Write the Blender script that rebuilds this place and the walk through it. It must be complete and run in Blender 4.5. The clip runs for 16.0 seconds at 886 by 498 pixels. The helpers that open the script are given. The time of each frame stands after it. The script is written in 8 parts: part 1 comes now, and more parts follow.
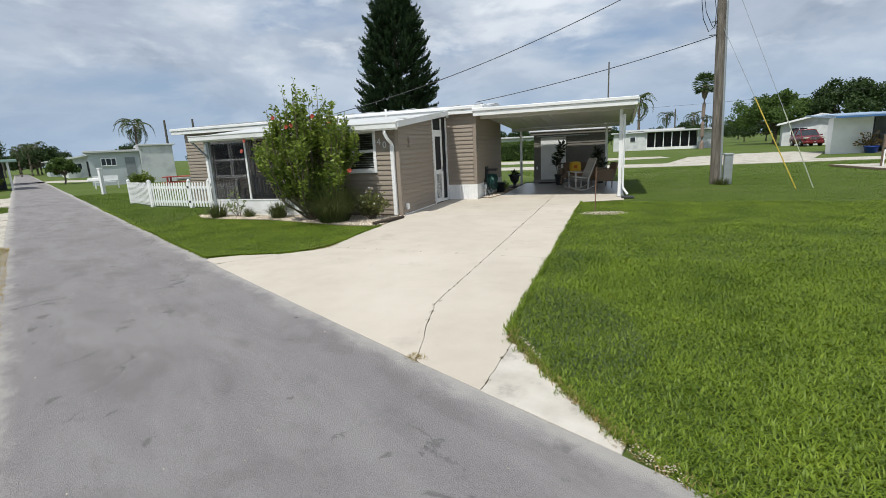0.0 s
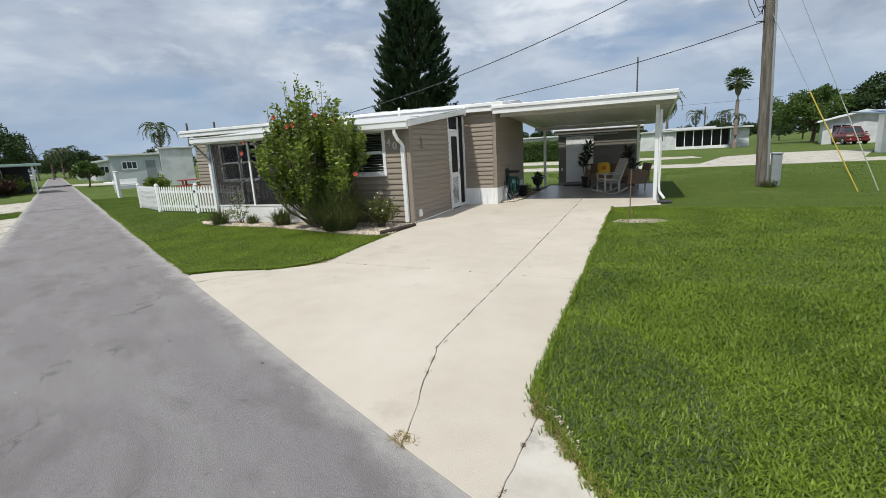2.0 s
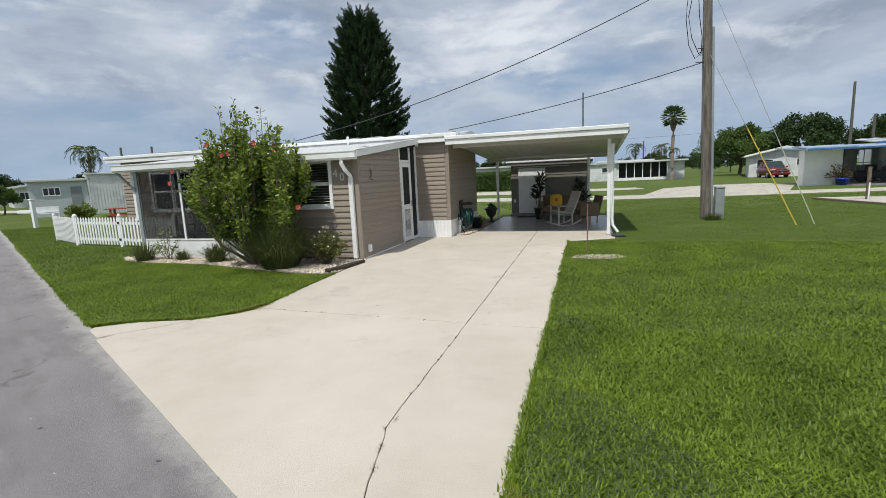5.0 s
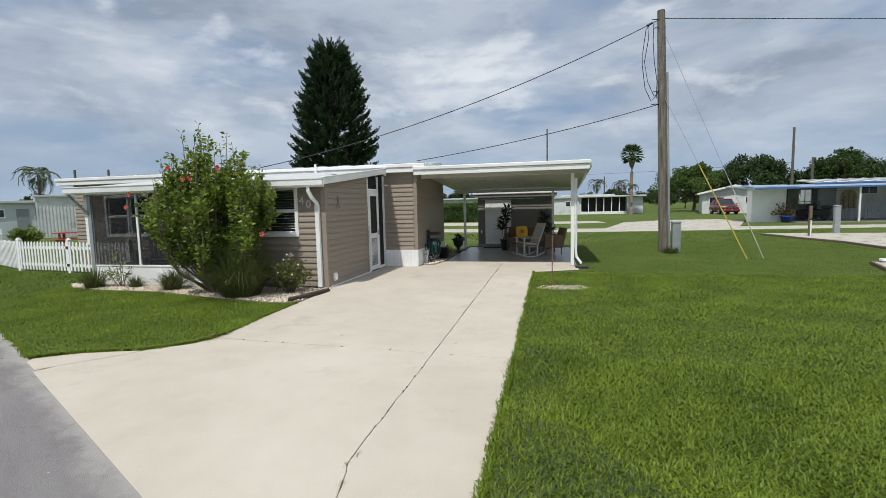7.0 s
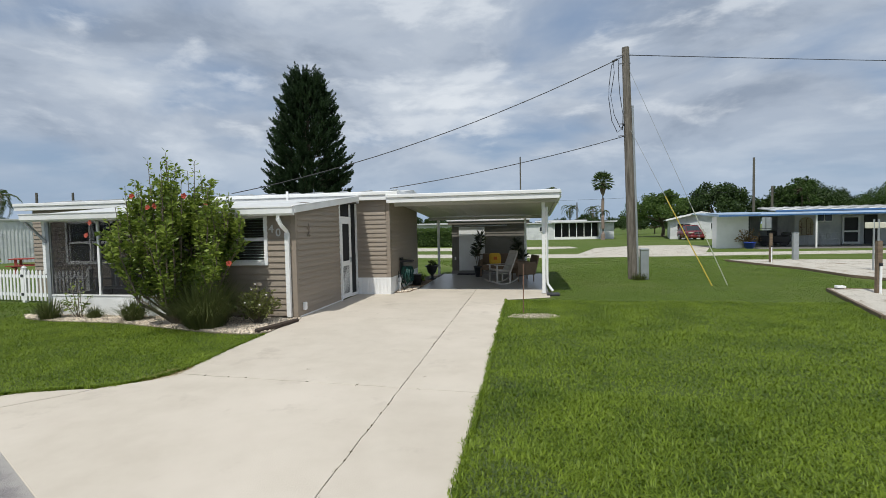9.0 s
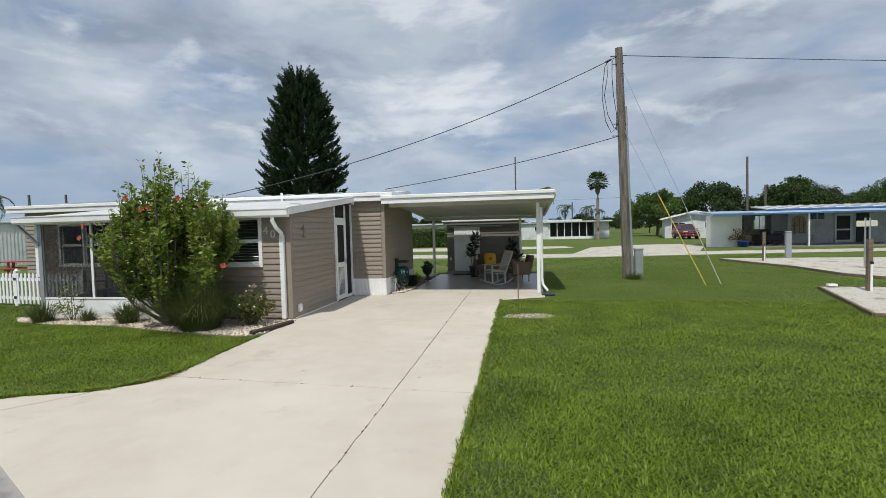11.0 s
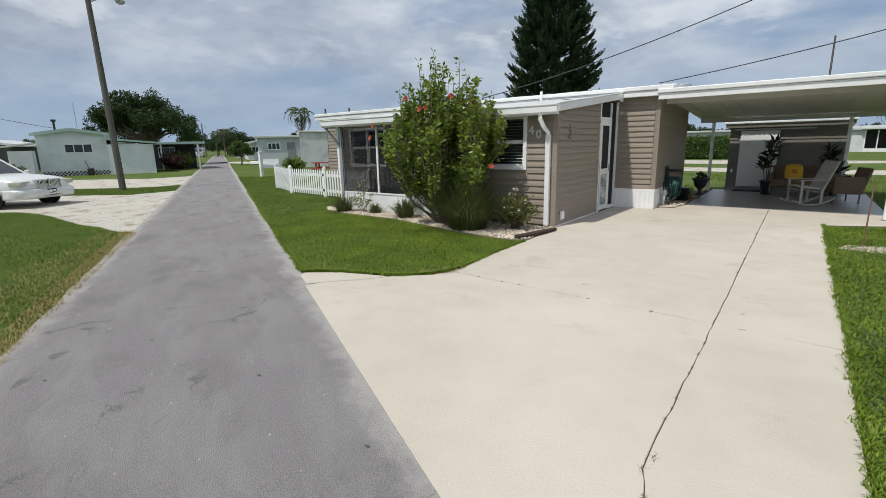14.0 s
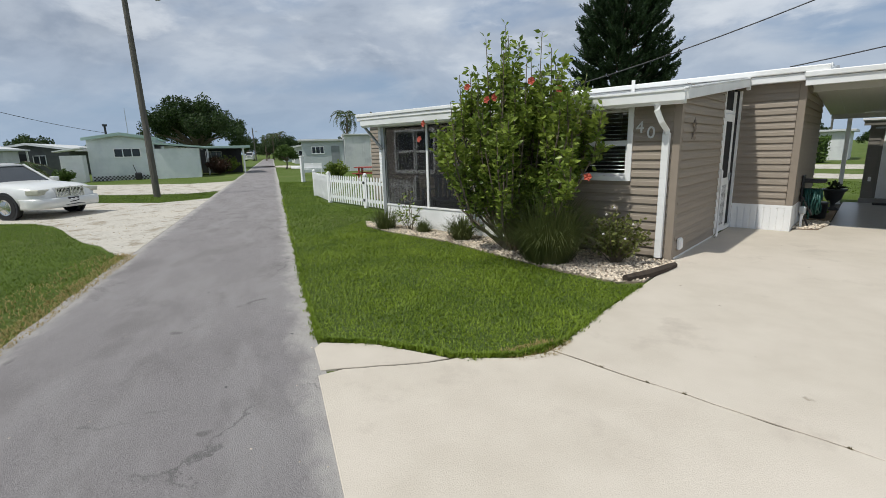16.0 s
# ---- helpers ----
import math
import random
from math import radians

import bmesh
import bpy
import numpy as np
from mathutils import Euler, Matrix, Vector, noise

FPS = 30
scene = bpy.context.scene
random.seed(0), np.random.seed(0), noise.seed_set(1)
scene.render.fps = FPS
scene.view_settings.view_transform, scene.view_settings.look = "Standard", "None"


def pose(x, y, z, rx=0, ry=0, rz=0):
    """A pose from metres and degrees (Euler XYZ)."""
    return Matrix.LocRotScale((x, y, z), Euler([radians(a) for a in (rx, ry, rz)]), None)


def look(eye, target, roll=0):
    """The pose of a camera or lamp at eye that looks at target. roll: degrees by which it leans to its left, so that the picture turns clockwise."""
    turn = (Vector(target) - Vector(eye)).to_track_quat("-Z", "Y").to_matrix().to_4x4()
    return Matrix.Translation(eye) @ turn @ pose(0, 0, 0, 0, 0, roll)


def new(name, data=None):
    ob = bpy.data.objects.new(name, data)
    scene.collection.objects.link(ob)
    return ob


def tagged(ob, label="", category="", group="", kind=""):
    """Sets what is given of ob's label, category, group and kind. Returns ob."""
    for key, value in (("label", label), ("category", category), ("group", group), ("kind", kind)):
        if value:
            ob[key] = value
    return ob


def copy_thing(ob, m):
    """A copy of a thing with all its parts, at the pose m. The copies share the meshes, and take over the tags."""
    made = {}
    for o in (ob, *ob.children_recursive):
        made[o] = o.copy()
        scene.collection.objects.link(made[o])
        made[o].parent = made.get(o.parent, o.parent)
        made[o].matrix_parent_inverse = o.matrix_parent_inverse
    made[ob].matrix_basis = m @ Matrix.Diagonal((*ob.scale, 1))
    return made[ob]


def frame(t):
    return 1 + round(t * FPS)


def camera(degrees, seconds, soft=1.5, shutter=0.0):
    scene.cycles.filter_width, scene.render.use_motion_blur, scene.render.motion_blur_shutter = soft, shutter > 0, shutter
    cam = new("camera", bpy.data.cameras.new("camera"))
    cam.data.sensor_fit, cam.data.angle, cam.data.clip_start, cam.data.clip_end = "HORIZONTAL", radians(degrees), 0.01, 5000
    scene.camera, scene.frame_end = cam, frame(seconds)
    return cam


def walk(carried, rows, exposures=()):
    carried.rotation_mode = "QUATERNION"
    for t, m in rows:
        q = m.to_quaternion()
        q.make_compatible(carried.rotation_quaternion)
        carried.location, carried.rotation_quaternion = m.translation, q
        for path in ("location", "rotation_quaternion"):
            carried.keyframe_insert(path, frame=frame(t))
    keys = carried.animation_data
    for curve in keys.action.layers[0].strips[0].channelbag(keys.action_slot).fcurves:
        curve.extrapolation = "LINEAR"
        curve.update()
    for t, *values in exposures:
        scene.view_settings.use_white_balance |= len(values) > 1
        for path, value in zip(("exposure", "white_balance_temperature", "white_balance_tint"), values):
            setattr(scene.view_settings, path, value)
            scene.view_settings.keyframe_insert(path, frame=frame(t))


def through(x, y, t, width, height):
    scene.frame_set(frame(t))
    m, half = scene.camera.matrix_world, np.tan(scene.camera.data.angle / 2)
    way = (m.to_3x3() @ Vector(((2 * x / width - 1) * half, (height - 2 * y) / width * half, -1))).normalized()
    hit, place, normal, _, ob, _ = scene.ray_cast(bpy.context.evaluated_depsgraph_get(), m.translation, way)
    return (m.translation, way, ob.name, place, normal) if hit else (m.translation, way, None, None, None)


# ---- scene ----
cam = camera(86.9, 16.0, soft=0.65)
PATH = [
    (0, (0.151, -0.033, 1.6), (-0.535, 1.797, 1.177), -2.8),
    (0.5, (0.062, 0.194, 1.61), (-0.676, 2.0, 1.168), -2.9),
    (1, (0.052, 0.442, 1.635), (-0.716, 2.234, 1.188), -2.8),
    (1.5, (0.02, 0.694, 1.59), (-0.759, 2.484, 1.157), -2.9),
    (2, (-0.088, 1.007, 1.585), (-0.86, 2.805, 1.171), -3.2),
    (2.5, (-0.164, 1.24, 1.572), (-0.906, 3.057, 1.19), -3.7),
    (3, (-0.177, 1.453, 1.586), (-0.884, 3.291, 1.236), -4.1),
    (5.5, (-0.324, 1.606, 1.67), (-0.871, 3.507, 1.378), -2.0),
    (6, (-0.304, 1.606, 1.666), (-0.812, 3.523, 1.404), -1.7),
    (6.5, (-0.302, 1.616, 1.68), (-0.777, 3.545, 1.454), -1.5),
    (7, (-0.318, 1.618, 1.648), (-0.764, 3.558, 1.462), -1.3),
    (7.5, (-0.294, 1.613, 1.721), (-0.709, 3.565, 1.585), -1.0),
    (8, (-0.241, 1.613, 1.752), (-0.625, 3.574, 1.659), -0.9),
    (8.5, (-0.234, 1.618, 1.755), (-0.591, 3.584, 1.678), -0.9),
    (9, (-0.23, 1.645, 1.738), (-0.576, 3.613, 1.653), -1.1),
    (11.5, (-0.182, 1.628, 1.751), (-0.51, 3.599, 1.666), -1.4),
    (12, (-0.16, 1.629, 1.745), (-0.587, 3.578, 1.611), -1.1),
    (12.5, (-0.194, 1.633, 1.699), (-0.793, 3.528, 1.474), -0.7),
    (13, (-0.392, 1.687, 1.611), (-1.217, 3.48, 1.286), -0.6),
    (13.5, (-0.759, 1.825, 1.58), (-1.799, 3.487, 1.183), -0.9),
    (14, (-1.135, 2.099, 1.573), (-2.318, 3.653, 1.139), -1.2),
    (14.5, (-1.514, 2.465, 1.564), (-2.767, 3.961, 1.129), -1.4),
    (15, (-1.907, 2.894, 1.577), (-3.187, 4.371, 1.152), -1.5),
    (15.5, (-2.326, 3.307, 1.576), (-3.624, 4.77, 1.157), -1.5),
    (16, (-2.796, 3.615, 1.58), (-4.12, 5.055, 1.163), -1.4),
]
walk(cam, [(t, look(eye, target, roll)) for t, eye, target, roll in PATH], exposures=((0, 0.06, 6270, 7.5), (2.5, 0.0, 6270, 7.5), (6.5, -0.05, 6270, 7.5), (9, -0.08, 6270, 7.5), (12.5, -0.07, 6270, 7.5), (16, -0.10, 6270, 7.5)))

# ---- sky and sun ----
SUN_WAY = Vector((0.14, 0.56, -1.0)).normalized()      # the way the sunlight travels
world = bpy.data.worlds.new("world")
scene.world = world
world.use_nodes = True
wn, wl = world.node_tree.nodes, world.node_tree.links
wn.clear()


def wnode(kind, **kw):
    nd = wn.new(kind)
    for k, v in kw.items():
        nd.inputs[k].default_value = v
    return nd


def wmath(op, a, b=None):
    nd = wn.new("ShaderNodeMath")
    nd.operation = op
    for i, s in enumerate((a, b)):
        if s is None:
            continue
        if isinstance(s, (int, float)):
            nd.inputs[i].default_value = s
        else:
            wl.new(s, nd.inputs[i])
    return nd.outputs[0]


sky = wn.new("ShaderNodeTexSky")
sky.sky_type = "NISHITA"
sky.sun_disc = False
sky.sun_elevation = math.asin(-SUN_WAY.z)
sky.sun_rotation = math.atan2(-SUN_WAY.x, -SUN_WAY.y)
sky.air_density, sky.dust_density, sky.ozone_density = 1.0, 1.5, 1.0
tc = wn.new("ShaderNodeTexCoord")
sep = wn.new("ShaderNodeSeparateXYZ")
wl.new(tc.outputs["Generated"], sep.inputs[0])
up = wmath("ADD", wmath("MAXIMUM", sep.outputs[2], 0.0), 0.22)
comb = wn.new("ShaderNodeCombineXYZ")
wl.new(wmath("DIVIDE", sep.outputs[0], up), comb.inputs[0])
wl.new(wmath("DIVIDE", sep.outputs[1], up), comb.inputs[1])


def cloud_noise(scale, detail, rough, shift, distort=0.0):
    mp = wn.new("ShaderNodeMapping")
    mp.inputs["Location"].default_value = shift
    mp.inputs["Scale"].default_value = (0.9, 1.1, 1.0)
    wl.new(comb.outputs[0], mp.inputs[0])
    nz = wnode("ShaderNodeTexNoise", Scale=scale, Detail=detail, Roughness=rough, Distortion=distort)
    wl.new(mp.outputs[0], nz.inputs["Vector"])
    return nz.outputs[0]


def wramp(source, stops):
    nd = wn.new("ShaderNodeValToRGB")
    while len(nd.color_ramp.elements) < len(stops):
        nd.color_ramp.elements.new(0.5)
    for e, (p, c) in zip(nd.color_ramp.elements, stops):
        e.position, e.color = p, (*c, 1)
    nd.color_ramp.interpolation = "EASE"
    wl.new(source, nd.inputs[0])
    return nd.outputs[0]


def wmix(fac, a, b):
    nd = wn.new("ShaderNodeMix")
    nd.data_type = "RGBA"
    for sock, v in ((nd.inputs[0], fac), (nd.inputs[6], a), (nd.inputs[7], b)):
        if isinstance(v, float):
            sock.default_value = v
        elif isinstance(v, tuple):
            sock.default_value = (*v, 1)
        else:
            wl.new(v, sock)
    return nd.outputs[2]


scaled = wn.new("ShaderNodeVectorMath")
scaled.operation = "SCALE"
scaled.inputs["Scale"].default_value = 0.10
wl.new(sky.outputs[0], scaled.inputs[0])
haze = wmix(0.7, scaled.outputs[0], (0.29, 0.38, 0.54))
# heaps seen from the side: the view's direction itself, flattened, so that they do not smear near the horizon
heap = wn.new("ShaderNodeMapping")
heap.inputs["Scale"].default_value = (1.0, 1.0, 2.6)
wl.new(tc.outputs["Generated"], heap.inputs[0])


def heap_noise(scale, detail, rough, shift, distort=0.0):
    mp = wn.new("ShaderNodeMapping")
    mp.inputs["Location"].default_value = shift
    wl.new(heap.outputs[0], mp.inputs[0])
    nz = wnode("ShaderNodeTexNoise", Scale=scale, Detail=detail, Roughness=rough, Distortion=distort)
    wl.new(mp.outputs[0], nz.inputs["Vector"])
    return nz.outputs[0]


cover = wramp(cloud_noise(1.5, 6.0, 0.50, (3.1, 1.7, 0.4), 0.2), ((0.28, (0, 0, 0)), (0.54, (1, 1, 1))))
shade = wramp(heap_noise(2.6, 7.0, 0.55, (8.3, 4.2, 2.0), 0.35), ((0.32, (0.31, 0.36, 0.45)), (0.47, (0.45, 0.50, 0.59)), (0.58, (0.59, 0.63, 0.70)), (0.69, (0.80, 0.82, 0.86))))
puffs = wramp(heap_noise(4.6, 8.0, 0.56, (1.2, 7.7, 5.0), 0.2), ((0.53, (0, 0, 0)), (0.68, (1, 1, 1))))
wisps = wramp(cloud_noise(2.6, 6.0, 0.55, (5.4, 2.2, 1.0), 0.4), ((0.46, (0, 0, 0)), (0.68, (1, 1, 1))))
clouded = wmix(cover, haze, shade)
clouded = wmix(wmath("MULTIPLY", wisps, 0.30), clouded, (0.66, 0.69, 0.74))
fullsky = wmix(wmath("MULTIPLY", puffs, 0.62), clouded, (0.80, 0.82, 0.86))
low = wramp(sep.outputs[2], ((0.0, (0.85, 0.85, 0.85)), (0.22, (0, 0, 0))))
fullsky = wmix(low, fullsky, (0.36, 0.46, 0.60))
bg = wn.new("ShaderNodeBackground")
bg.inputs["Strength"].default_value = 1.0
wl.new(fullsky, bg.inputs["Color"])
out = wn.new("ShaderNodeOutputWorld")
wl.new(bg.outputs[0], out.inputs[0])

sun = new("sun", bpy.data.lights.new("sun", "SUN"))
sun.data.energy, sun.data.angle, sun.data.color = 3.5, radians(1.2), (1.0, 0.95, 0.87)
sun.matrix_world = look((0, 0, 40), Vector((0, 0, 40)) + SUN_WAY)

# ---- materials ----


def mat(name, c1, c2=None, scale=6.0, rough=0.7, bump=0.0, bscale=60.0, metal=0.0, vary=0.0, big=None, bigscale=0.4, spec=0.4, stretch=None, island=0.0, spots=None, wear=None):
    """Two-scale noise colour with bump: c1..c2 grain, big a third colour in large soft stains."""
    m = bpy.data.materials.new(name)
    m.use_nodes = True
    n, l = m.node_tree.nodes, m.node_tree.links
    p = n["Principled BSDF"]
    p.inputs["Roughness"].default_value = rough
    p.inputs["Metallic"].default_value = metal
    p.inputs["Specular IOR Level"].default_value = spec
    t = n.new("ShaderNodeTexCoord")
    vec = t.outputs["Object"]
    if stretch:
        mp = n.new("ShaderNodeMapping")
        mp.inputs["Scale"].default_value = stretch
        l.new(vec, mp.inputs[0])
        vec = mp.outputs[0]

    def noise_tex(sc, det=6.0, ro=0.6):
        z = n.new("ShaderNodeTexNoise")
        z.inputs["Scale"].default_value, z.inputs["Detail"].default_value, z.inputs["Roughness"].default_value = sc, det, ro
        l.new(vec, z.inputs["Vector"])
        return z.outputs[0]

    def mixer(fac, a, b, kind="MIX"):
        x = n.new("ShaderNodeMix")
        x.data_type, x.blend_type = "RGBA", kind
        for sock, v in ((x.inputs[0], fac), (x.inputs[6], a), (x.inputs[7], b)):
            if isinstance(v, (int, float)):
                sock.default_value = v
            elif isinstance(v, tuple):
                sock.default_value = (*v, 1)
            else:
                l.new(v, sock)
        return x.outputs[2]

    def ramp(src, lo, hi):
        r = n.new("ShaderNodeMapRange")
        r.inputs[1].default_value, r.inputs[2].default_value = lo, hi
        l.new(src, r.inputs[0])
        return r.outputs[0]

    col = mixer(ramp(noise_tex(scale), 0.3, 0.7), c1, c2 or c1)
    if big:
        col = mixer(ramp(noise_tex(bigscale, 5.0, 0.55), 0.46, 0.66), col, big)
    if wear:
        col = mixer(ramp(noise_tex(wear[1], 8.0, 0.68), wear[2], wear[2] + wear[3]), col, wear[0])
    if spots:
        col = mixer(ramp(noise_tex(spots[1], 3.0, 0.5), spots[2], spots[2] + 0.04), col, spots[0])
    if vary or island:
        hv = n.new("ShaderNodeHueSaturation")
        mr = n.new("ShaderNodeMapRange")
        amount = vary or island
        mr.inputs[3].default_value, mr.inputs[4].default_value = 1 - amount, 1 + amount
        if island:
            l.new(n.new("ShaderNodeNewGeometry").outputs["Random Per Island"], mr.inputs[0])
        else:
            l.new(n.new("ShaderNodeObjectInfo").outputs["Random"], mr.inputs[0])
        l.new(mr.outputs[0], hv.inputs["Value"])
        l.new(col, hv.inputs["Color"])
        col = hv.outputs[0]
    l.new(col, p.inputs["Base Color"])
    if bump:
        b = n.new("ShaderNodeBump")
        b.inputs["Strength"].default_value = bump
        b.inputs["Distance"].default_value = 0.02
        l.new(noise_tex(bscale, 4.0, 0.65), b.inputs["Height"])
        l.new(b.outputs[0], p.inputs["Normal"])
    return m


def clear_glass(name):
    m = bpy.data.materials.new(name)
    m.use_nodes = True
    p = m.node_tree.nodes["Principled BSDF"]
    p.inputs["Base Color"].default_value = (0.86, 0.92, 0.90, 1)
    p.inputs["Transmission Weight"].default_value = 1.0
    p.inputs["Roughness"].default_value = 0.02
    p.inputs["IOR"].default_value = 1.45
    return m


def mesh_screen(name, opacity, colour):
    m = bpy.data.materials.new(name)
    m.use_nodes = True
    n, l = m.node_tree.nodes, m.node_tree.links
    p = n["Principled BSDF"]
    p.inputs["Base Color"].default_value = (*colour, 1)
    p.inputs["Roughness"].default_value = 0.8
    clear = n.new("ShaderNodeBsdfTransparent")
    mx = n.new("ShaderNodeMixShader")
    mx.inputs[0].default_value = opacity
    l.new(clear.outputs[0], mx.inputs[1])
    l.new(p.outputs[0], mx.inputs[2])
    l.new(mx.outputs[0], n["Material Output"].inputs[0])
    return m


def leafy(name, c1, c2, rough=0.5, through=0.25, spread=0.3):
    """Leaves: colour by island, with some light coming through."""
    m = bpy.data.materials.new(name)
    m.use_nodes = True
    n, l = m.node_tree.nodes, m.node_tree.links
    p = n["Principled BSDF"]
    p.inputs["Roughness"].default_value = rough
    p.inputs["Specular IOR Level"].default_value = 0.3
    g = n.new("ShaderNodeNewGeometry")
    x = n.new("ShaderNodeMix")
    x.data_type = "RGBA"
    x.inputs[6].default_value, x.inputs[7].default_value = (*c1, 1), (*c2, 1)
    t = n.new("ShaderNodeTexCoord")
    z = n.new("ShaderNodeTexNoise")
    z.inputs["Scale"].default_value, z.inputs["Detail"].default_value = 1.3, 4.0
    l.new(t.outputs["Object"], z.inputs["Vector"])
    ad = n.new("ShaderNodeMath")
    ad.operation = "MULTIPLY_ADD"
    ad.inputs[1].default_value = 0.6
    l.new(g.outputs["Random Per Island"], ad.inputs[0])
    sb = n.new("ShaderNodeMapRange")
    sb.inputs[1].default_value, sb.inputs[2].default_value = 0.3, 0.7
    sb.inputs[3].default_value, sb.inputs[4].default_value = 0.0, 0.4
    l.new(z.outputs[0], sb.inputs[0])
    l.new(sb.outputs[0], ad.inputs[2])
    l.new(ad.outputs[0], x.inputs[0])
    l.new(x.outputs[2], p.inputs["Base Color"])
    tr = n.new("ShaderNodeBsdfTranslucent")
    l.new(x.outputs[2], tr.inputs["Color"])
    mx = n.new("ShaderNodeMixShader")
    mx.inputs[0].default_value = through
    l.new(p.outputs[0], mx.inputs[1])
    l.new(tr.outputs[0], mx.inputs[2])
    l.new(mx.outputs[0], n["Material Output"].inputs[0])
    return m




def lane_asphalt(name):
    """Worn lane: fine aggregate, streaks along the lane, pale dusty margins, hair cracks and dark blots."""
    m = bpy.data.materials.new(name)
    m.use_nodes = True
    n, l = m.node_tree.nodes, m.node_tree.links
    p = n["Principled BSDF"]
    p.inputs["Roughness"].default_value = 0.93
    p.inputs["Specular IOR Level"].default_value = 0.2
    t = n.new("ShaderNodeTexCoord")
    turn = n.new("ShaderNodeMapping")
    turn.vector_type = "TEXTURE"
    turn.inputs["Rotation"].default_value = (0, 0, math.atan2(0.469, -0.883))
    l.new(t.outputs["Object"], turn.inputs[0])

    def noise(scale, stretch=(1, 1, 1), det=6.0, ro=0.6, dist=0.0):
        mp = n.new("ShaderNodeMapping")
        mp.inputs["Scale"].default_value = stretch
        l.new(turn.outputs[0], mp.inputs[0])
        z = n.new("ShaderNodeTexNoise")
        for k, v in (("Scale", scale), ("Detail", det), ("Roughness", ro), ("Distortion", dist)):
            z.inputs[k].default_value = v
        l.new(mp.outputs[0], z.inputs["Vector"])
        return z

    def span(src, lo, hi, a=0.0, b=1.0):
        r = n.new("ShaderNodeMapRange")
        r.interpolation_type = "SMOOTHSTEP"
        for k, v in enumerate((lo, hi, a, b)):
            r.inputs[k + 1].default_value = v
        l.new(src, r.inputs[0])
        return r.outputs[0]

    def calc(op, a, b):
        q = n.new("ShaderNodeMath")
        q.operation = op
        for k, v in enumerate((a, b)):
            if isinstance(v, float):
                q.inputs[k].default_value = v
            else:
                l.new(v, q.inputs[k])
        return q.outputs[0]

    def mixer(fac, a, b):
        x = n.new("ShaderNodeMix")
        x.data_type = "RGBA"
        for sock, v in ((x.inputs[0], fac), (x.inputs[6], a), (x.inputs[7], b)):
            if isinstance(v, tuple):
                sock.default_value = (*v, 1)
            elif isinstance(v, float):
                sock.default_value = v
            else:
                l.new(v, sock)
        return x.outputs[2]

    col = mixer(span(noise(150.0).outputs[0], 0.32, 0.68), (0.160, 0.147, 0.146), (0.318, 0.297, 0.293))
    col = mixer(span(noise(2.2, (0.25, 1.0, 1.0), 7.0, 0.62).outputs[0], 0.42, 0.66, 0.0, 0.55), col, (0.300, 0.283, 0.276))
    col = mixer(span(noise(1.4, (0.5, 1.0, 1.0), 8.0, 0.66, 0.4).outputs[0], 0.50, 0.66, 0.0, 0.50), col, (0.165, 0.150, 0.147))
    col = mixer(span(noise(17.0, (1, 1, 1), 5.0, 0.7).outputs[0], 0.62, 0.70, 0.0, 0.45), col, (0.135, 0.125, 0.122))
    col = mixer(span(noise(3.1, (1, 1, 1), 3.0, 0.5, 0.8).outputs[0], 0.685, 0.72, 0.0, 0.55), col, (0.110, 0.101, 0.099))
    sp = n.new("ShaderNodeSeparateXYZ")
    l.new(turn.outputs[0], sp.inputs[0])
    # across the lane the turned y runs from -2.1 to 0.47
    away = n.new("ShaderNodeMath")
    away.operation = "ABSOLUTE"
    l.new(calc("ADD", sp.outputs[1], 0.815), away.inputs[0])
    ragged_away = calc("ADD", away.outputs[0], calc("MULTIPLY", calc("SUBTRACT", noise(4.0, (0.6, 1, 1), 6.0, 0.7).outputs[0], 0.5), 0.55))
    col = mixer(span(ragged_away, 1.02, 1.26, 0.0, 0.80), col, (0.43, 0.405, 0.375))
    # hair cracks
    warp = n.new("ShaderNodeVectorMath")
    warp.operation = "MULTIPLY_ADD"
    l.new(noise(2.4, (1, 1, 1), 6.0, 0.65).outputs["Color"], warp.inputs[0])
    warp.inputs[1].default_value = (0.9, 0.9, 0.0)
    l.new(turn.outputs[0], warp.inputs[2])
    vo = n.new("ShaderNodeTexVoronoi")
    vo.feature = "DISTANCE_TO_EDGE"
    vo.inputs["Scale"].default_value = 0.62
    l.new(warp.outputs[0], vo.inputs["Vector"])
    crack = calc("MULTIPLY", span(vo.outputs["Distance"], 0.002, 0.009, 1.0, 0.0), span(noise(0.8, (1, 1, 1), 3.0).outputs[0], 0.52, 0.60))
    col = mixer(calc("MULTIPLY", crack, 0.6), col, (0.10, 0.094, 0.092))
    l.new(col, p.inputs["Base Color"])
    b = n.new("ShaderNodeBump")
    b.inputs["Strength"].default_value = 0.6
    b.inputs["Distance"].default_value = 0.02
    l.new(noise(190.0, (1, 1, 1), 4.0, 0.65).outputs[0], b.inputs["Height"])
    l.new(b.outputs[0], p.inputs["Normal"])
    return m


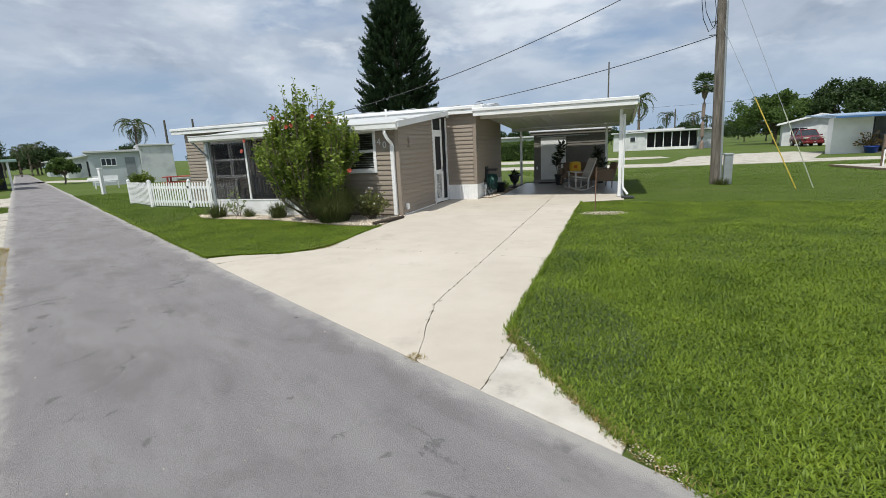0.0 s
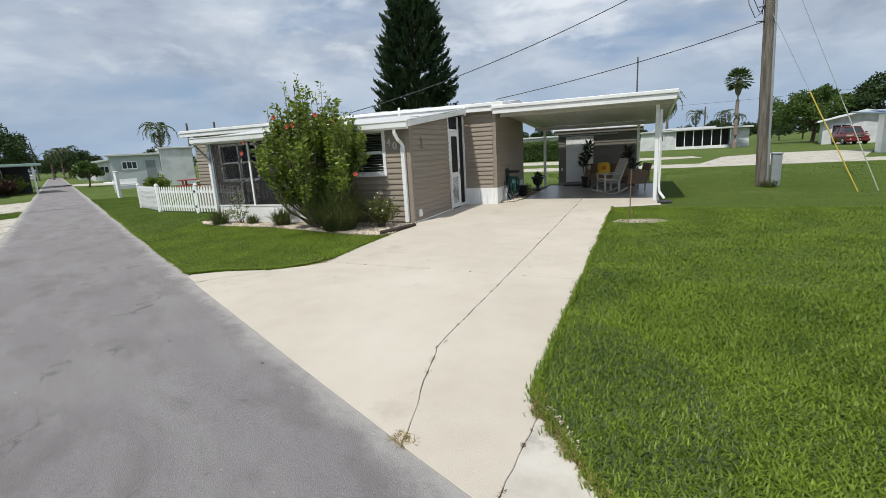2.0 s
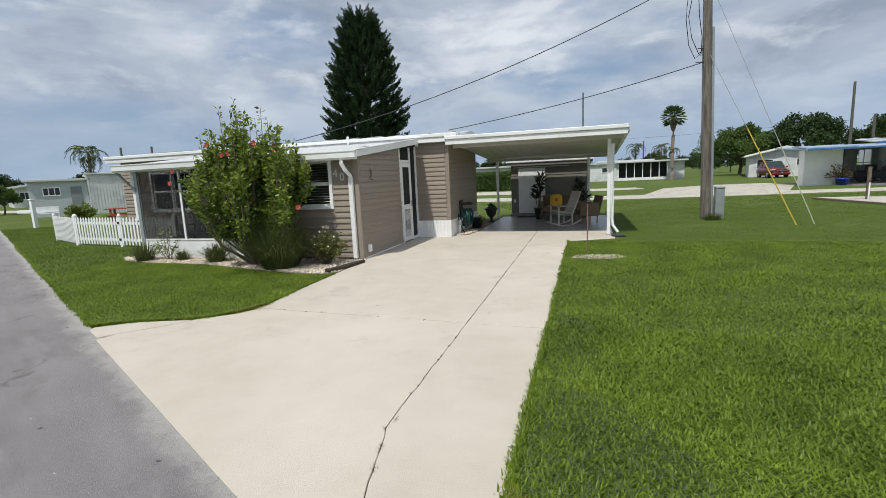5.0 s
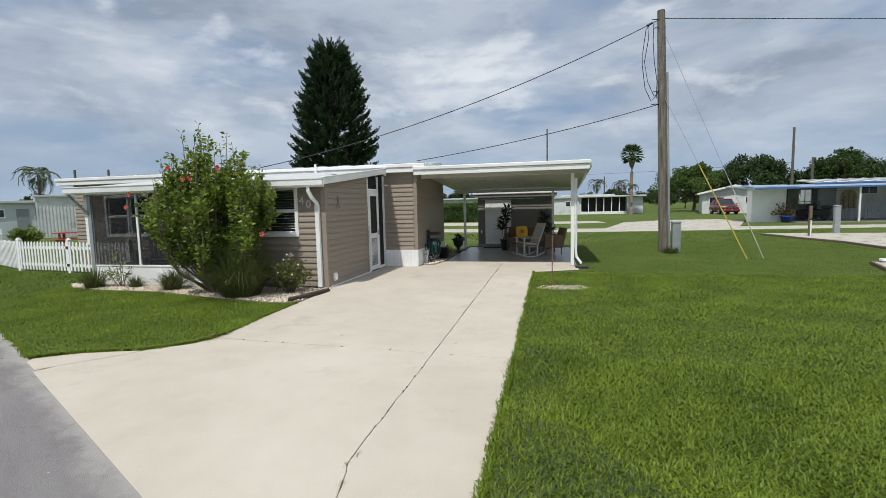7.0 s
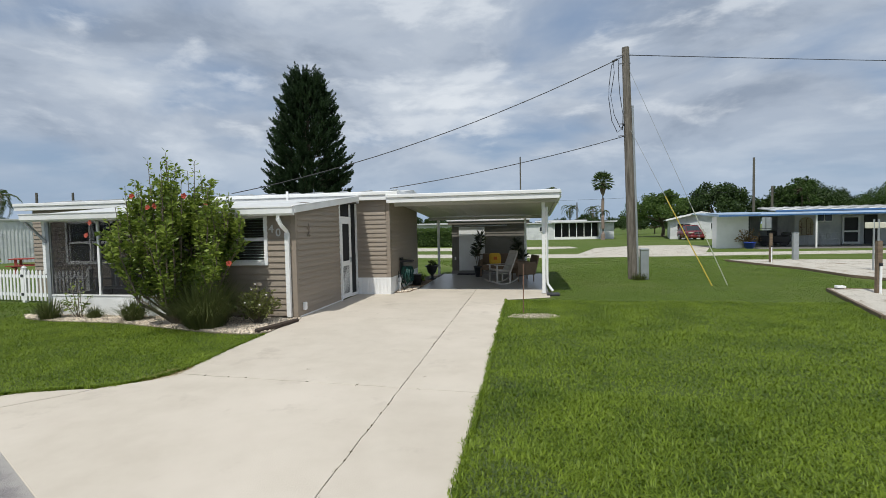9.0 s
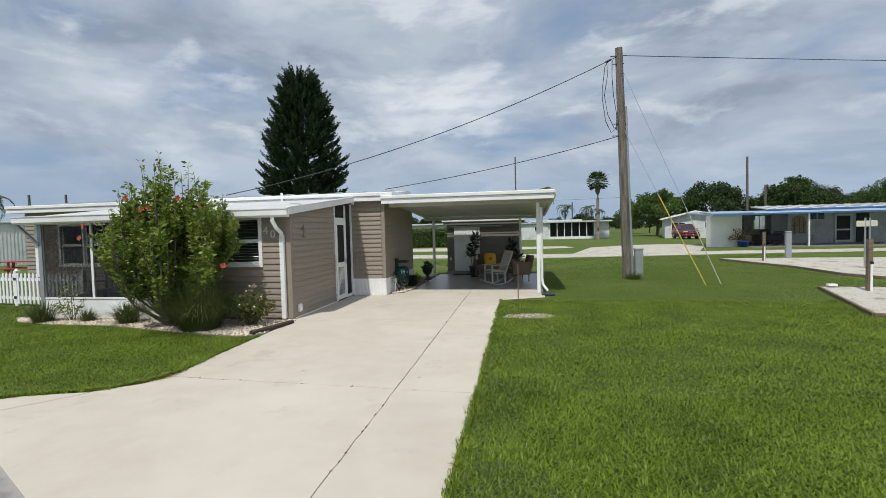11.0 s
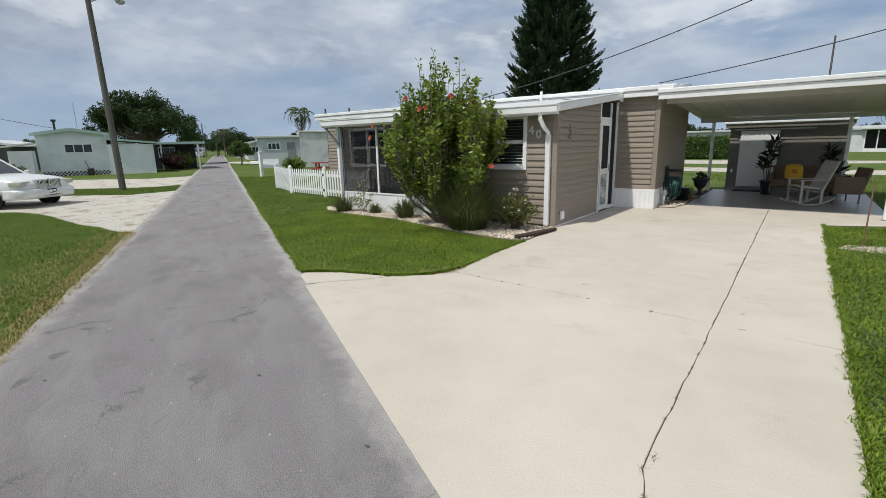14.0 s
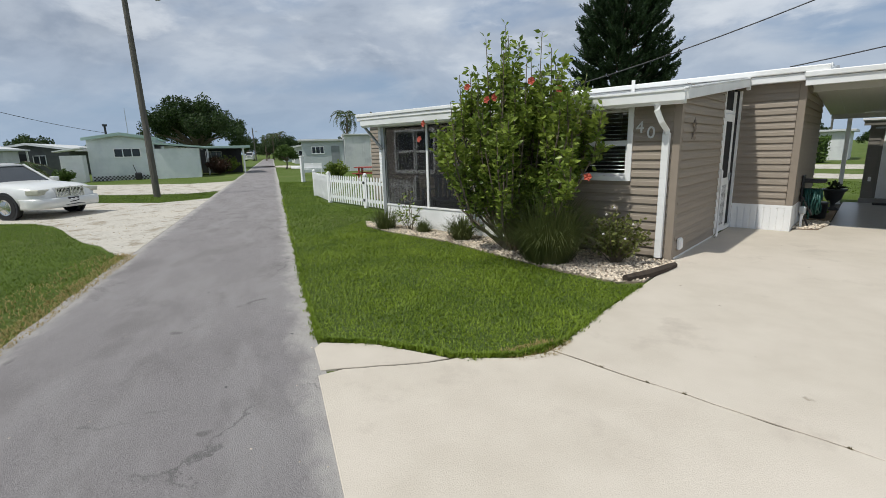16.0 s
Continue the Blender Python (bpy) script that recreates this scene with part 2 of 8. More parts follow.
ASPHALT = lane_asphalt("asphalt")
CONCRETE = mat("driveway_concrete", (0.495, 0.440, 0.366), (0.550, 0.495, 0.416), 2.6, 0.85, 0.22, 120.0, big=(0.580, 0.520, 0.442), bigscale=0.6, vary=0.02, spec=0.25, wear=((0.415, 0.362, 0.303), 1.1, 0.58, 0.17), spots=((0.36, 0.31, 0.25), 6.0, 0.735))
APRON = mat("worn_apron_concrete", (0.45, 0.41, 0.355), (0.56, 0.52, 0.455), 5.0, 0.92, 0.15, 90.0, big=(0.60, 0.56, 0.50), bigscale=1.6, spec=0.2, wear=((0.36, 0.33, 0.29), 3.0, 0.55, 0.12))
PAINTED_SLAB = mat("painted_slab", (0.245, 0.232, 0.215), (0.285, 0.268, 0.25), 3.0, 0.34, 0.05, 60.0, big=(0.225, 0.212, 0.20), spec=0.5)
SOIL = mat("soil", (0.045, 0.038, 0.026), (0.085, 0.07, 0.045), 14.0, 0.95, 0.5, 50.0)
TURF = mat("turf", (0.062, 0.100, 0.016), (0.110, 0.152, 0.030), 22.0, 0.9, 0.7, 90.0, big=(0.120, 0.148, 0.042), bigscale=0.35, spec=0.15)
SAND = mat("sandy_shell", (0.43, 0.40, 0.345), (0.59, 0.555, 0.49), 14.0, 0.95, 0.9, 40.0, big=(0.54, 0.50, 0.43), bigscale=0.5, spec=0.15, wear=((0.29, 0.245, 0.18), 1.7, 0.51, 0.14), spots=((0.16, 0.12, 0.08), 11.0, 0.66))
SIDING = mat("tan_vinyl", (0.285, 0.240, 0.190), (0.310, 0.260, 0.208), 3.0, 0.55, 0.05, 120.0, vary=0.035, stretch=(1, 1, 8))
TRIM_TAN = mat("tan_trim", (0.275, 0.230, 0.182), (0.295, 0.245, 0.196), 4.0, 0.5)
WHITE = mat("white_metal", (0.82, 0.82, 0.81), (0.87, 0.87, 0.86), 3.0, 0.42, 0.04, 40.0, big=(0.77, 0.77, 0.75), bigscale=1.3)
WHITE_PLASTIC = mat("white_vinyl", (0.84, 0.84, 0.83), (0.88, 0.88, 0.87), 5.0, 0.45)
ROOF = mat("white_roof", (0.52, 0.53, 0.53), (0.62, 0.63, 0.63), 2.0, 0.6, 0.1, 30.0, big=(0.55, 0.55, 0.53), bigscale=0.9)
SOFFIT = mat("cream_soffit", (0.50, 0.49, 0.455), (0.56, 0.55, 0.51), 1.5, 0.5, 0.04, 20.0, stretch=(1, 0.2, 1))
# near-black puts the shade of recesses and porches into colour; far doors share it
DARK = mat("dark_interior", (0.035, 0.035, 0.038), (0.055, 0.055, 0.06), 3.0, 0.8)
ROOM = mat("room_paint", (0.30, 0.28, 0.26), (0.36, 0.34, 0.31), 3.0, 0.8)
GLASS = clear_glass("window_glass")
SCREEN = mesh_screen("insect_screen", 0.40, (0.014, 0.014, 0.016))
DARK_SCREEN = mesh_screen("dense_screen", 0.86, (0.016, 0.016, 0.018))
WOOD_GREY = mat("weathered_wood", (0.13, 0.112, 0.092), (0.26, 0.23, 0.195), 5.0, 0.9, 0.8, 30.0, big=(0.10, 0.086, 0.07), bigscale=2.0, stretch=(6, 6, 0.5))
BLACK = mat("black_plastic", (0.018, 0.018, 0.020), (0.03, 0.03, 0.033), 8.0, 0.5)
METAL = mat("grey_metal", (0.34, 0.36, 0.37), (0.42, 0.44, 0.45), 5.0, 0.4, 0.05, 30.0, metal=0.5)
BLADE = leafy("grass_blades", (0.038, 0.084, 0.004), (0.290, 0.385, 0.036), 0.5, 0.35)
BLADE_FAR = leafy("mown_grass", (0.048, 0.092, 0.007), (0.172, 0.245, 0.026), 0.6, 0.3)
# thatch darker than TURF, to put shade into the gaps between blades
SHADED_THATCH = mat("lawn_thatch", (0.045, 0.072, 0.012), (0.085, 0.118, 0.026), 26.0, 0.95, 0.6, 90.0)
DRY_BLADE = leafy("dry_grass", (0.30, 0.22, 0.08), (0.42, 0.33, 0.14), 0.7, 0.3)

# ---- building blocks ----


def part(name, bm, material, parent=None, label="", smooth=False):
    me = bpy.data.meshes.new(name)
    bm.normal_update()
    if smooth:
        for f in bm.faces:
            f.smooth = True
    bm.to_mesh(me)
    bm.free()
    me.materials.append(material)
    ob = new(name, me)
    if parent is not None:
        ob.parent = parent
    if label:
        tagged(ob, label)
    return ob


def fast(name, verts, faces, material, parent=None, label=""):
    """A mesh from arrays: verts (n, 3), faces (m, k)."""
    verts, faces = np.asarray(verts, dtype=np.float32), np.asarray(faces, dtype=np.int32)
    me = bpy.data.meshes.new(name)
    m, k = faces.shape
    me.vertices.add(len(verts))
    me.vertices.foreach_set("co", verts.ravel())
    me.loops.add(m * k)
    me.loops.foreach_set("vertex_index", faces.ravel())
    me.polygons.add(m)
    me.polygons.foreach_set("loop_start", np.arange(0, m * k, k, dtype=np.int32))
    me.polygons.foreach_set("loop_total", np.full(m, k, dtype=np.int32))
    me.update(calc_edges=True)
    me.materials.append(material)
    ob = new(name, me)
    if parent is not None:
        ob.parent = parent
    if label:
        tagged(ob, label)
    return ob


def thing(name, label, category, m=None, group="", kind=""):
    ob = new(name)
    ob.empty_display_size = 0.2
    if m is not None:
        ob.matrix_world = m
    return tagged(ob, label, category, group, kind)


def box(bm, x0, x1, y0, y1, z0, z1, bevel=0.0, m=None):
    r = bmesh.ops.create_cube(bm, size=1.0)
    vs = r["verts"]
    mm = Matrix.Translation(((x0 + x1) / 2, (y0 + y1) / 2, (z0 + z1) / 2)) @ Matrix.Diagonal((x1 - x0, y1 - y0, z1 - z0, 1))
    bmesh.ops.transform(bm, matrix=(m @ mm) if m is not None else mm, verts=vs)
    if bevel:
        es = list({e for v in vs for e in v.link_edges})
        bmesh.ops.bevel(bm, geom=es, offset=bevel, segments=2, affect="EDGES", profile=0.5)
    return bm


def bx(*a, **k):
    return box(bmesh.new(), *a, **k)


def rod(bm, a, b, r0, r1=None, sides=10):
    a, b = Vector(a), Vector(b)
    r1 = r0 if r1 is None else r1
    q = (b - a).to_track_quat("Z", "Y").to_matrix().to_4x4()
    m = Matrix.Translation((a + b) / 2) @ q
    bmesh.ops.create_cone(bm, cap_ends=True, segments=sides, radius1=r0, radius2=r1, depth=(b - a).length, matrix=m)
    return bm


def rods(pts, r, sides=8):
    bm = bmesh.new()
    for a, b in zip(pts, pts[1:]):
        rod(bm, a, b, r, r, sides)
    return bm


def tube(bm, pts, radii, sides=8):
    """One skin along a line of points."""
    rings = []
    for i, p in enumerate(pts):
        p = Vector(p)
        w = Vector(pts[min(i + 1, len(pts) - 1)]) - Vector(pts[max(i - 1, 0)])
        q = w.to_track_quat("Z", "Y")
        r = radii[i] if isinstance(radii, (list, tuple)) else radii
        rings.append([bm.verts.new(p + q @ Vector((r * math.cos(2 * math.pi * k / sides), r * math.sin(2 * math.pi * k / sides), 0))) for k in range(sides)])
    for a, b in zip(rings, rings[1:]):
        for k in range(sides):
            bm.faces.new((a[k], a[(k + 1) % sides], b[(k + 1) % sides], b[k]))
    bm.faces.new(rings[0][::-1])
    bm.faces.new(rings[-1])
    return bm


def prism(bm, pts, z0, z1):
    """An upright prism over a plan polygon (counter-clockwise)."""
    lo = [bm.verts.new((x, y, z0)) for x, y in pts]
    hi = [bm.verts.new((x, y, z1)) for x, y in pts]
    bm.faces.new(lo[::-1])
    bm.faces.new(hi)
    for i in range(len(pts)):
        j = (i + 1) % len(pts)
        bm.faces.new((lo[i], lo[j], hi[j], hi[i]))
    return bm


def lathe(bm, profile, sides=20, m=None):
    """A turned shape from (radius, height) pairs."""
    rings = [[bm.verts.new((r * math.cos(2 * math.pi * k / sides), r * math.sin(2 * math.pi * k / sides), z)) for k in range(sides)] for r, z in profile]
    vs = [v for r in rings for v in r]
    for a, b in zip(rings, rings[1:]):
        for k in range(sides):
            bm.faces.new((a[k], a[(k + 1) % sides], b[(k + 1) % sides], b[k]))
    bm.faces.new(rings[0][::-1])
    bm.faces.new(rings[-1])
    if m is not None:
        bmesh.ops.transform(bm, matrix=m, verts=vs)
    return bm


def wall_with_holes(bm, u0, u1, z0, z1, holes, place, thick):
    """A wall in the plane u-z with rectangular holes (u0, u1, z0, z1); place(u, w, z) gives the world point, w from 0 to thick."""
    us = sorted({u0, u1, *[h[0] for h in holes], *[h[1] for h in holes]})
    zs = sorted({z0, z1, *[h[2] for h in holes], *[h[3] for h in holes]})
    for ua, ub in zip(us, us[1:]):
        for za, zb in zip(zs, zs[1:]):
            uc, zc = (ua + ub) / 2, (za + zb) / 2
            if any(h[0] < uc < h[1] and h[2] < zc < h[3] for h in holes):
                continue
            v = [bm.verts.new(place(u, w, z)) for w in (0, thick) for u, z in ((ua, za), (ub, za), (ub, zb), (ua, zb))]
            for q in ((3, 2, 1, 0), (4, 5, 6, 7), (0, 1, 5, 4), (1, 2, 6, 5), (2, 3, 7, 6), (3, 0, 4, 7)):
                bm.faces.new([v[i] for i in q])
    bmesh.ops.remove_doubles(bm, verts=bm.verts, dist=0.0005)
    seen, dead = {}, []
    for f in bm.faces:
        key = tuple(sorted((round(v.co.x, 4), round(v.co.y, 4), round(v.co.z, 4)) for v in f.verts))
        if key in seen:
            dead += [f, seen[key]]
        seen[key] = f
    bmesh.ops.delete(bm, geom=list(set(dead)), context="FACES_ONLY")
    bmesh.ops.recalc_face_normals(bm, faces=bm.faces)
    return bm


rng = np.random.default_rng(7)

# ---- ground, road, driveway ----
U = Vector((-0.883, 0.469, 0.0))        # along the lane, away
N = Vector((0.469, 0.883, 0.0))         # across the lane, towards the house


def un(u, n, z=0.0):
    return (U * u + N * n).to_tuple()[:2] + (z,)


def sheet(name, pts, z, material, label, category, sides=0.03):
    bm = bmesh.new()
    prism(bm, pts, z - sides, z)
    bmesh.ops.recalc_face_normals(bm, faces=bm.faces)
    return tagged(part(name, bm, material), label, category, kind="structure")


gv = [(-1500, -1500, 0), (1500, -1500, 0), (1500, 1500, 0), (-1500, 1500, 0)]
ground = tagged(fast("ground", gv, [(0, 1, 2, 3)], TURF), "flat green turf ground around the mobile homes", "ground", kind="structure")


def ragged(a, b, step, amount, seed):
    """Points from a to b with a slightly uneven line."""
    a, b = Vector((*a[:2], 0)), Vector((*b[:2], 0))
    k = max(2, int((b - a).length / step))
    side = Vector((-(b - a).y, (b - a).x, 0)).normalized()
    r = random.Random(seed)
    pts, w = [], 0.0
    for i in range(k):
        w = 0.6 * w + r.uniform(-amount, amount)
        p = a.lerp(b, i / k) + side * (w if i else 0)
        pts.append((p.x, p.y))
    return pts


road_pts = ragged(un(-80, 2.10), un(160, 2.10), 0.35, 0.018, 1) + ragged(un(160, -0.47), un(-80, -0.47), 0.35, 0.03, 2)
sheet("road", road_pts, 0.012, ASPHALT, "narrow worn grey asphalt lane between lawns", "road")

Z0, Z1 = -0.03, 0.019
slab_bed = [(-5.93, 5.62), (-0.62, 2.80), (0.17, 2.40), (0.20, 2.42), (0.03, 2.65), (-0.16, 2.93), (-0.38, 3.26), (-0.70, 3.84), (-0.68, 12.9), (0.38, 13.35), (0.38, 19.35), (-3.78, 19.35), (-3.78, 13.7), (-4.70, 13.69), (-4.70, 10.3), (-4.62, 10.2), (-4.56, 7.7), (-4.48, 6.85), (-4.62, 6.42), (-5.0, 6.12), (-5.70, 5.90), (-6.08, 5.62)]
driveway = sheet("driveway", slab_bed, 0.009, SOIL, "cream concrete driveway in separate cracked slabs", "driveway")


def slab(name, pts, material, parent, z1=Z1):
    bm = bmesh.new()
    prism(bm, pts, Z0, z1)
    bmesh.ops.recalc_face_normals(bm, faces=bm.faces)
    top = [e for e in bm.edges if all(v.co.z > z1 - 1e-4 for v in e.verts)]
    bmesh.ops.bevel(bm, geom=top, offset=0.004, segments=1, affect="EDGES")
    return part(name, bm, material, parent)


g = 0.003
j1 = ragged((-1.586, 6.52), (-1.60, 14.75), 0.16, 0.006, 3)           # long joint, upper
j2 = ragged((-1.262, 3.02), (-1.583, 4.25), 0.09, 0.007, 4) + ragged((-1.583, 4.25), (-1.586, 6.52), 0.10, 0.005, 5)
j3 = ragged((-4.50, 6.70), (-1.586, 6.52), 0.14, 0.005, 6)
j4 = ragged((-0.655, 2.70), (-0.61, 3.62), 0.1, 0.010, 7)


def off(pts, dx, dy):
    return [(x + dx, y + dy) for x, y in pts]


def parted(pts, side_x, side_y, seed):
    """The joint's line moved aside by an uneven, broken width."""
    r = random.Random(seed)
    out, w = [], 0.006
    for x, y in pts:
        w = max(0.0022, min(0.009, 0.5 * w + 0.5 * r.uniform(-0.004, 0.012)))
        out.append((x + side_x * w, y + side_y * w))
    return out


left_edge = [(-4.705, 13.69), (-4.705, 10.32), (-4.62, 10.2), (-4.575, 8.6), (-4.56, 7.7), (-4.50, 6.95)]
slab("concrete_slab", parted(j3, 0, 1.7, 1) + parted(j1, -0.75, 0.1, 2) + [(-1.60 - g, 14.75), (-3.77, 14.80), (-3.77, 13.69)] + left_edge, CONCRETE, driveway)
slab("concrete_slab", [(-1.586 + g, 6.52), (-0.69, 6.47)] + ragged((-0.69, 6.47), (-0.68, 12.9), 0.3, 0.012, 8) + [(-0.68, 12.9), (0.37, 13.35), (0.37, 14.70), (-1.60 + g, 14.75)] + parted(j1, 0.75, 0, 3)[::-1][:-1], CONCRETE, driveway)
tipx = ragged((-5.60, 5.36), (-5.02, 6.02), 0.12, 0.006, 9)
slab("concrete_slab", [(-5.56, 5.27)] + [(-3.4, 4.13), (-2.4, 3.60), (-1.262 - g, 3.01)] + parted(j2, -0.5, 0, 4)[1:] + [(-1.586 - g, 6.51)] + parted(j3, 0, -1.7, 5)[::-1] + [(-4.51, 6.62), (-4.64, 6.40), (-4.98, 6.13), (-5.01, 6.06)] + off(tipx, 0.010, -0.006)[::-1][:-1], CONCRETE, driveway)
slab("concrete_slab", [(-6.0, 5.52), (-5.62, 5.33)] + off(tipx, -0.008, 0.006)[1:] + [(-5.03, 6.08), (-5.35, 5.99), (-5.70, 5.88), (-6.06, 5.62)], CONCRETE, driveway)
slab("concrete_slab", [(-1.262 + g, 3.0), (-0.655 - g, 2.70)] + parted(j4, -0.45, 0, 7)[1:] + [(-0.61 - g, 3.64), (-0.70, 3.84), (-0.72, 5.0), (-0.70, 6.462), (-1.586 + g, 6.513)] + parted(j2, 0.5, 0, 6)[::-1][:-1], CONCRETE, driveway)
slab("concrete_slab", [(-0.655 + g, 2.69), (0.22, 2.255), (0.24, 2.35), (0.11, 2.49), (0.01, 2.63), (-0.10, 2.80), (-0.18, 2.91), (-0.29, 3.04), (-0.40, 3.23), (-0.55, 3.43), (-0.60, 3.58)] + parted(j4, 0.45, 0, 8)[::-1][:-1], APRON, driveway)
slab("painted_slab", [(-3.30, 14.82), (0.37, 14.72), (0.37, 19.34), (-3.30, 19.34)], PAINTED_SLAB, driveway)

# back lane and sandy drives beyond the carport
sheet("back_road", [(-60, 31.5), (-9, 29.6), (2, 28.4), (14, 30.0), (60, 33.0), (60, 35.2), (14, 32.8), (2, 31.8), (-9, 33.2), (-60, 35.5)], 0.012, SAND, "pale sandy back lane across the lawns", "road")
sheet("sandy_patch", [(3.0, 31.7), (10.5, 32.2), (14.0, 41.0), (13.0, 44.0), (9.0, 43.5), (5.2, 40.0)], 0.016, SAND, "pale shell sand drive off the back lane", "ground")
sheet("sandy_strip", [(-30, 40.0), (-4, 37.6), (4, 40.5), (3.6, 43.6), (-30, 44.0)], 0.010, SAND, "pale sand strip beyond the back lane", "ground")
# shell drives on the far side of the lane
sheet("sandy_drive", [un(12.8, -0.44)[:2], un(13.1, -0.72)[:2], un(13.5, -0.92)[:2], un(14.1, -1.2)[:2], un(14.65, -1.63)[:2], un(15.5, -2.1)[:2], un(16.8, -2.7)[:2], un(17.7, -3.2)[:2], un(18.4, -3.8)[:2], un(18.8, -4.6)[:2], un(20, -9.5)[:2], un(24, -10.5)[:2], un(24.5, -6.5)[:2], un(23.6, -3.8)[:2], un(22.5, -1.9)[:2], un(23.4, -0.44)[:2]][::-1], 0.016, SAND, "pale shell sand parking drive beside the lane", "ground")
sheet("sandy_drive", [un(27.0, -0.44)[:2], un(26.3, -1.6)[:2], un(27.5, -4.5)[:2], un(31, -9.5)[:2], un(38, -11.5)[:2], un(37, -8)[:2], un(34, -2.6)[:2], un(35, -0.44)[:2]][::-1], 0.016, SAND, "pale shell sand drive before the white house", "ground")
sheet("sandy_drive", [un(2.0, -0.44)[:2], un(2.6, -2.4)[:2], un(-8, -2.6)[:2], un(-8, -0.44)[:2]], 0.016, SAND, "pale shell sand shoulder beside the lane", "ground")

# ---- the mobile home ----
FY, SX, MY, MX, BY = 10.28, -4.72, 13.72, -3.80, 16.9
LX, PX, WX = -15.2, -10.55, -6.95        # main home's far end; screen porch from PX to WX; room from WX to SX


def siding(parent, u0, u1, z0, z1, place, holes=(), top=None):
    """Lap boards as pieces; place(u, w, z): w outwards. top(u): the upper limit where a wall is cut on a slope."""
    h, z = 0.12, z0
    while z < z1 - 0.02:
        zt = min(z + h, z1)
        runs = [(u0, u1)]
        for a, b, c, d in holes:
            if z < d - 0.03 and zt > c + 0.03:
                nxt = []
                for p, q in runs:
                    if b <= p or a >= q:
                        nxt.append((p, q))
                    else:
                        if a > p:
                            nxt.append((p, a))
                        if b < q:
                            nxt.append((b, q))
                runs = nxt
        for p, q in runs:
            if q - p < 0.02:
                continue
            ends = []
            for u in (p, q):
                t = zt if top is None else min(zt, top(u))
                ends.append(max(t, z + 0.002))
            if max(ends) - z < 0.01:
                continue
            bm = bmesh.new()
            prof = lambda u, t: [bm.verts.new(place(u, w, zz)) for w, zz in ((0.0, z + 0.006), (0.024, z), (0.025, z + 0.006), (0.017, z + (t - z) * 0.5), (0.014, z + (t - z) * 0.54), (0.002, t), (0.0, t))]
            A, B = prof(p, ends[0]), prof(q, ends[1])
            for i in range(7):
                j = (i + 1) % 7
                bm.faces.new((A[i], B[i], B[j], A[j]))
            bm.faces.new(A[::-1])
            bm.faces.new(B)
            bmesh.ops.recalc_face_normals(bm, faces=bm.faces)
            part("siding_board", bm, SIDING, parent)
        z += h


def front(y):
    return lambda u, w, z: (u, y - w, z)


def side(x):
    return lambda u, w, z: (x + w, u, z)


# main home: walls
pwin = (-13.95, -12.35, 0.95, 2.12)         # window in the porch's back wall
wall = tagged(part("wall_front", wall_with_holes(bmesh.new(), LX, MX, 0.0, 2.56, [pwin], lambda u, w, z: (u, MY + w, z), 0.10), TRIM_TAN), "tan vinyl-sided long front wall of the mobile home", "wall", kind="structure")
siding(wall, LX, MX - 0.09, 0.47, 2.52, front(MY), [pwin])
wall_e = tagged(part("wall_end", wall_with_holes(bmesh.new(), MY + 0.103, BY, 0.0, 2.56, [], lambda u, w, z: (MX - w, u, z), 0.10), TRIM_TAN), "tan vinyl-sided end wall under the carport", "wall", kind="structure")
siding(wall_e, MY + 0.11, BY, 0.47, 2.52, side(MX))
tagged(part("wall_back", bx(LX, MX, BY + 0.003, BY + 0.1, 0, 2.56), TRIM_TAN), "tan back wall of the mobile home", "wall", kind="structure")
tagged(part("wall_far_end", bx(LX, LX + 0.1, MY + 0.103, BY, 0, 2.56), TRIM_TAN), "tan far end wall of the mobile home", "wall", kind="structure")
tagged(part("floor_inside", bx(LX + 0.12, MX - 0.12, MY + 0.12, BY - 0.02, 0.4, 0.45), ROOM), "dim floor inside the mobile home", "floor", kind="structure")
part("corner_board", bx(MX - 0.085, MX + 0.022, MY - 0.022, MY + 0.085, 0.46, 2.53, bevel=0.006), TRIM_TAN, wall)

# ribbed white skirting
skirt = tagged(part("skirting", bx(-4.70, MX + 0.022, MY - 0.024, MY - 0.003, 0.42, 0.47), WHITE), "white ribbed vinyl skirting under the siding", "skirting", kind="structure")
for i in range(9):
    x = -4.70 + i * 0.102
    bm = bmesh.new()
    prism(bm, [(x, MY - 0.003), (x + 0.001, MY - 0.016), (x + 0.012, MY - 0.022), (x + 0.08, MY - 0.022), (x + 0.09, MY - 0.016), (x + 0.101, MY - 0.016), (x + 0.101, MY - 0.003)][::-1], 0.0, 0.42)
    bmesh.ops.recalc_face_normals(bm, faces=bm.faces)
    part("skirt_panel", bm, WHITE, skirt)
for i in range(31):
    y = MY + i * 0.102
    bm = bmesh.new()
    prism(bm, [(MX + 0.003, y), (MX + 0.016, y + 0.001), (MX + 0.022, y + 0.012), (MX + 0.022, y + 0.08), (MX + 0.016, y + 0.09), (MX + 0.016, y + 0.101), (MX + 0.003, y + 0.101)], 0.0, 0.42)
    bmesh.ops.recalc_face_normals(bm, faces=bm.faces)
    part("skirt_panel", bm, WHITE, skirt)
part("skirt_cap", bx(MX + 0.003, MX + 0.026, MY - 0.002, BY, 0.42, 0.47), WHITE, skirt)

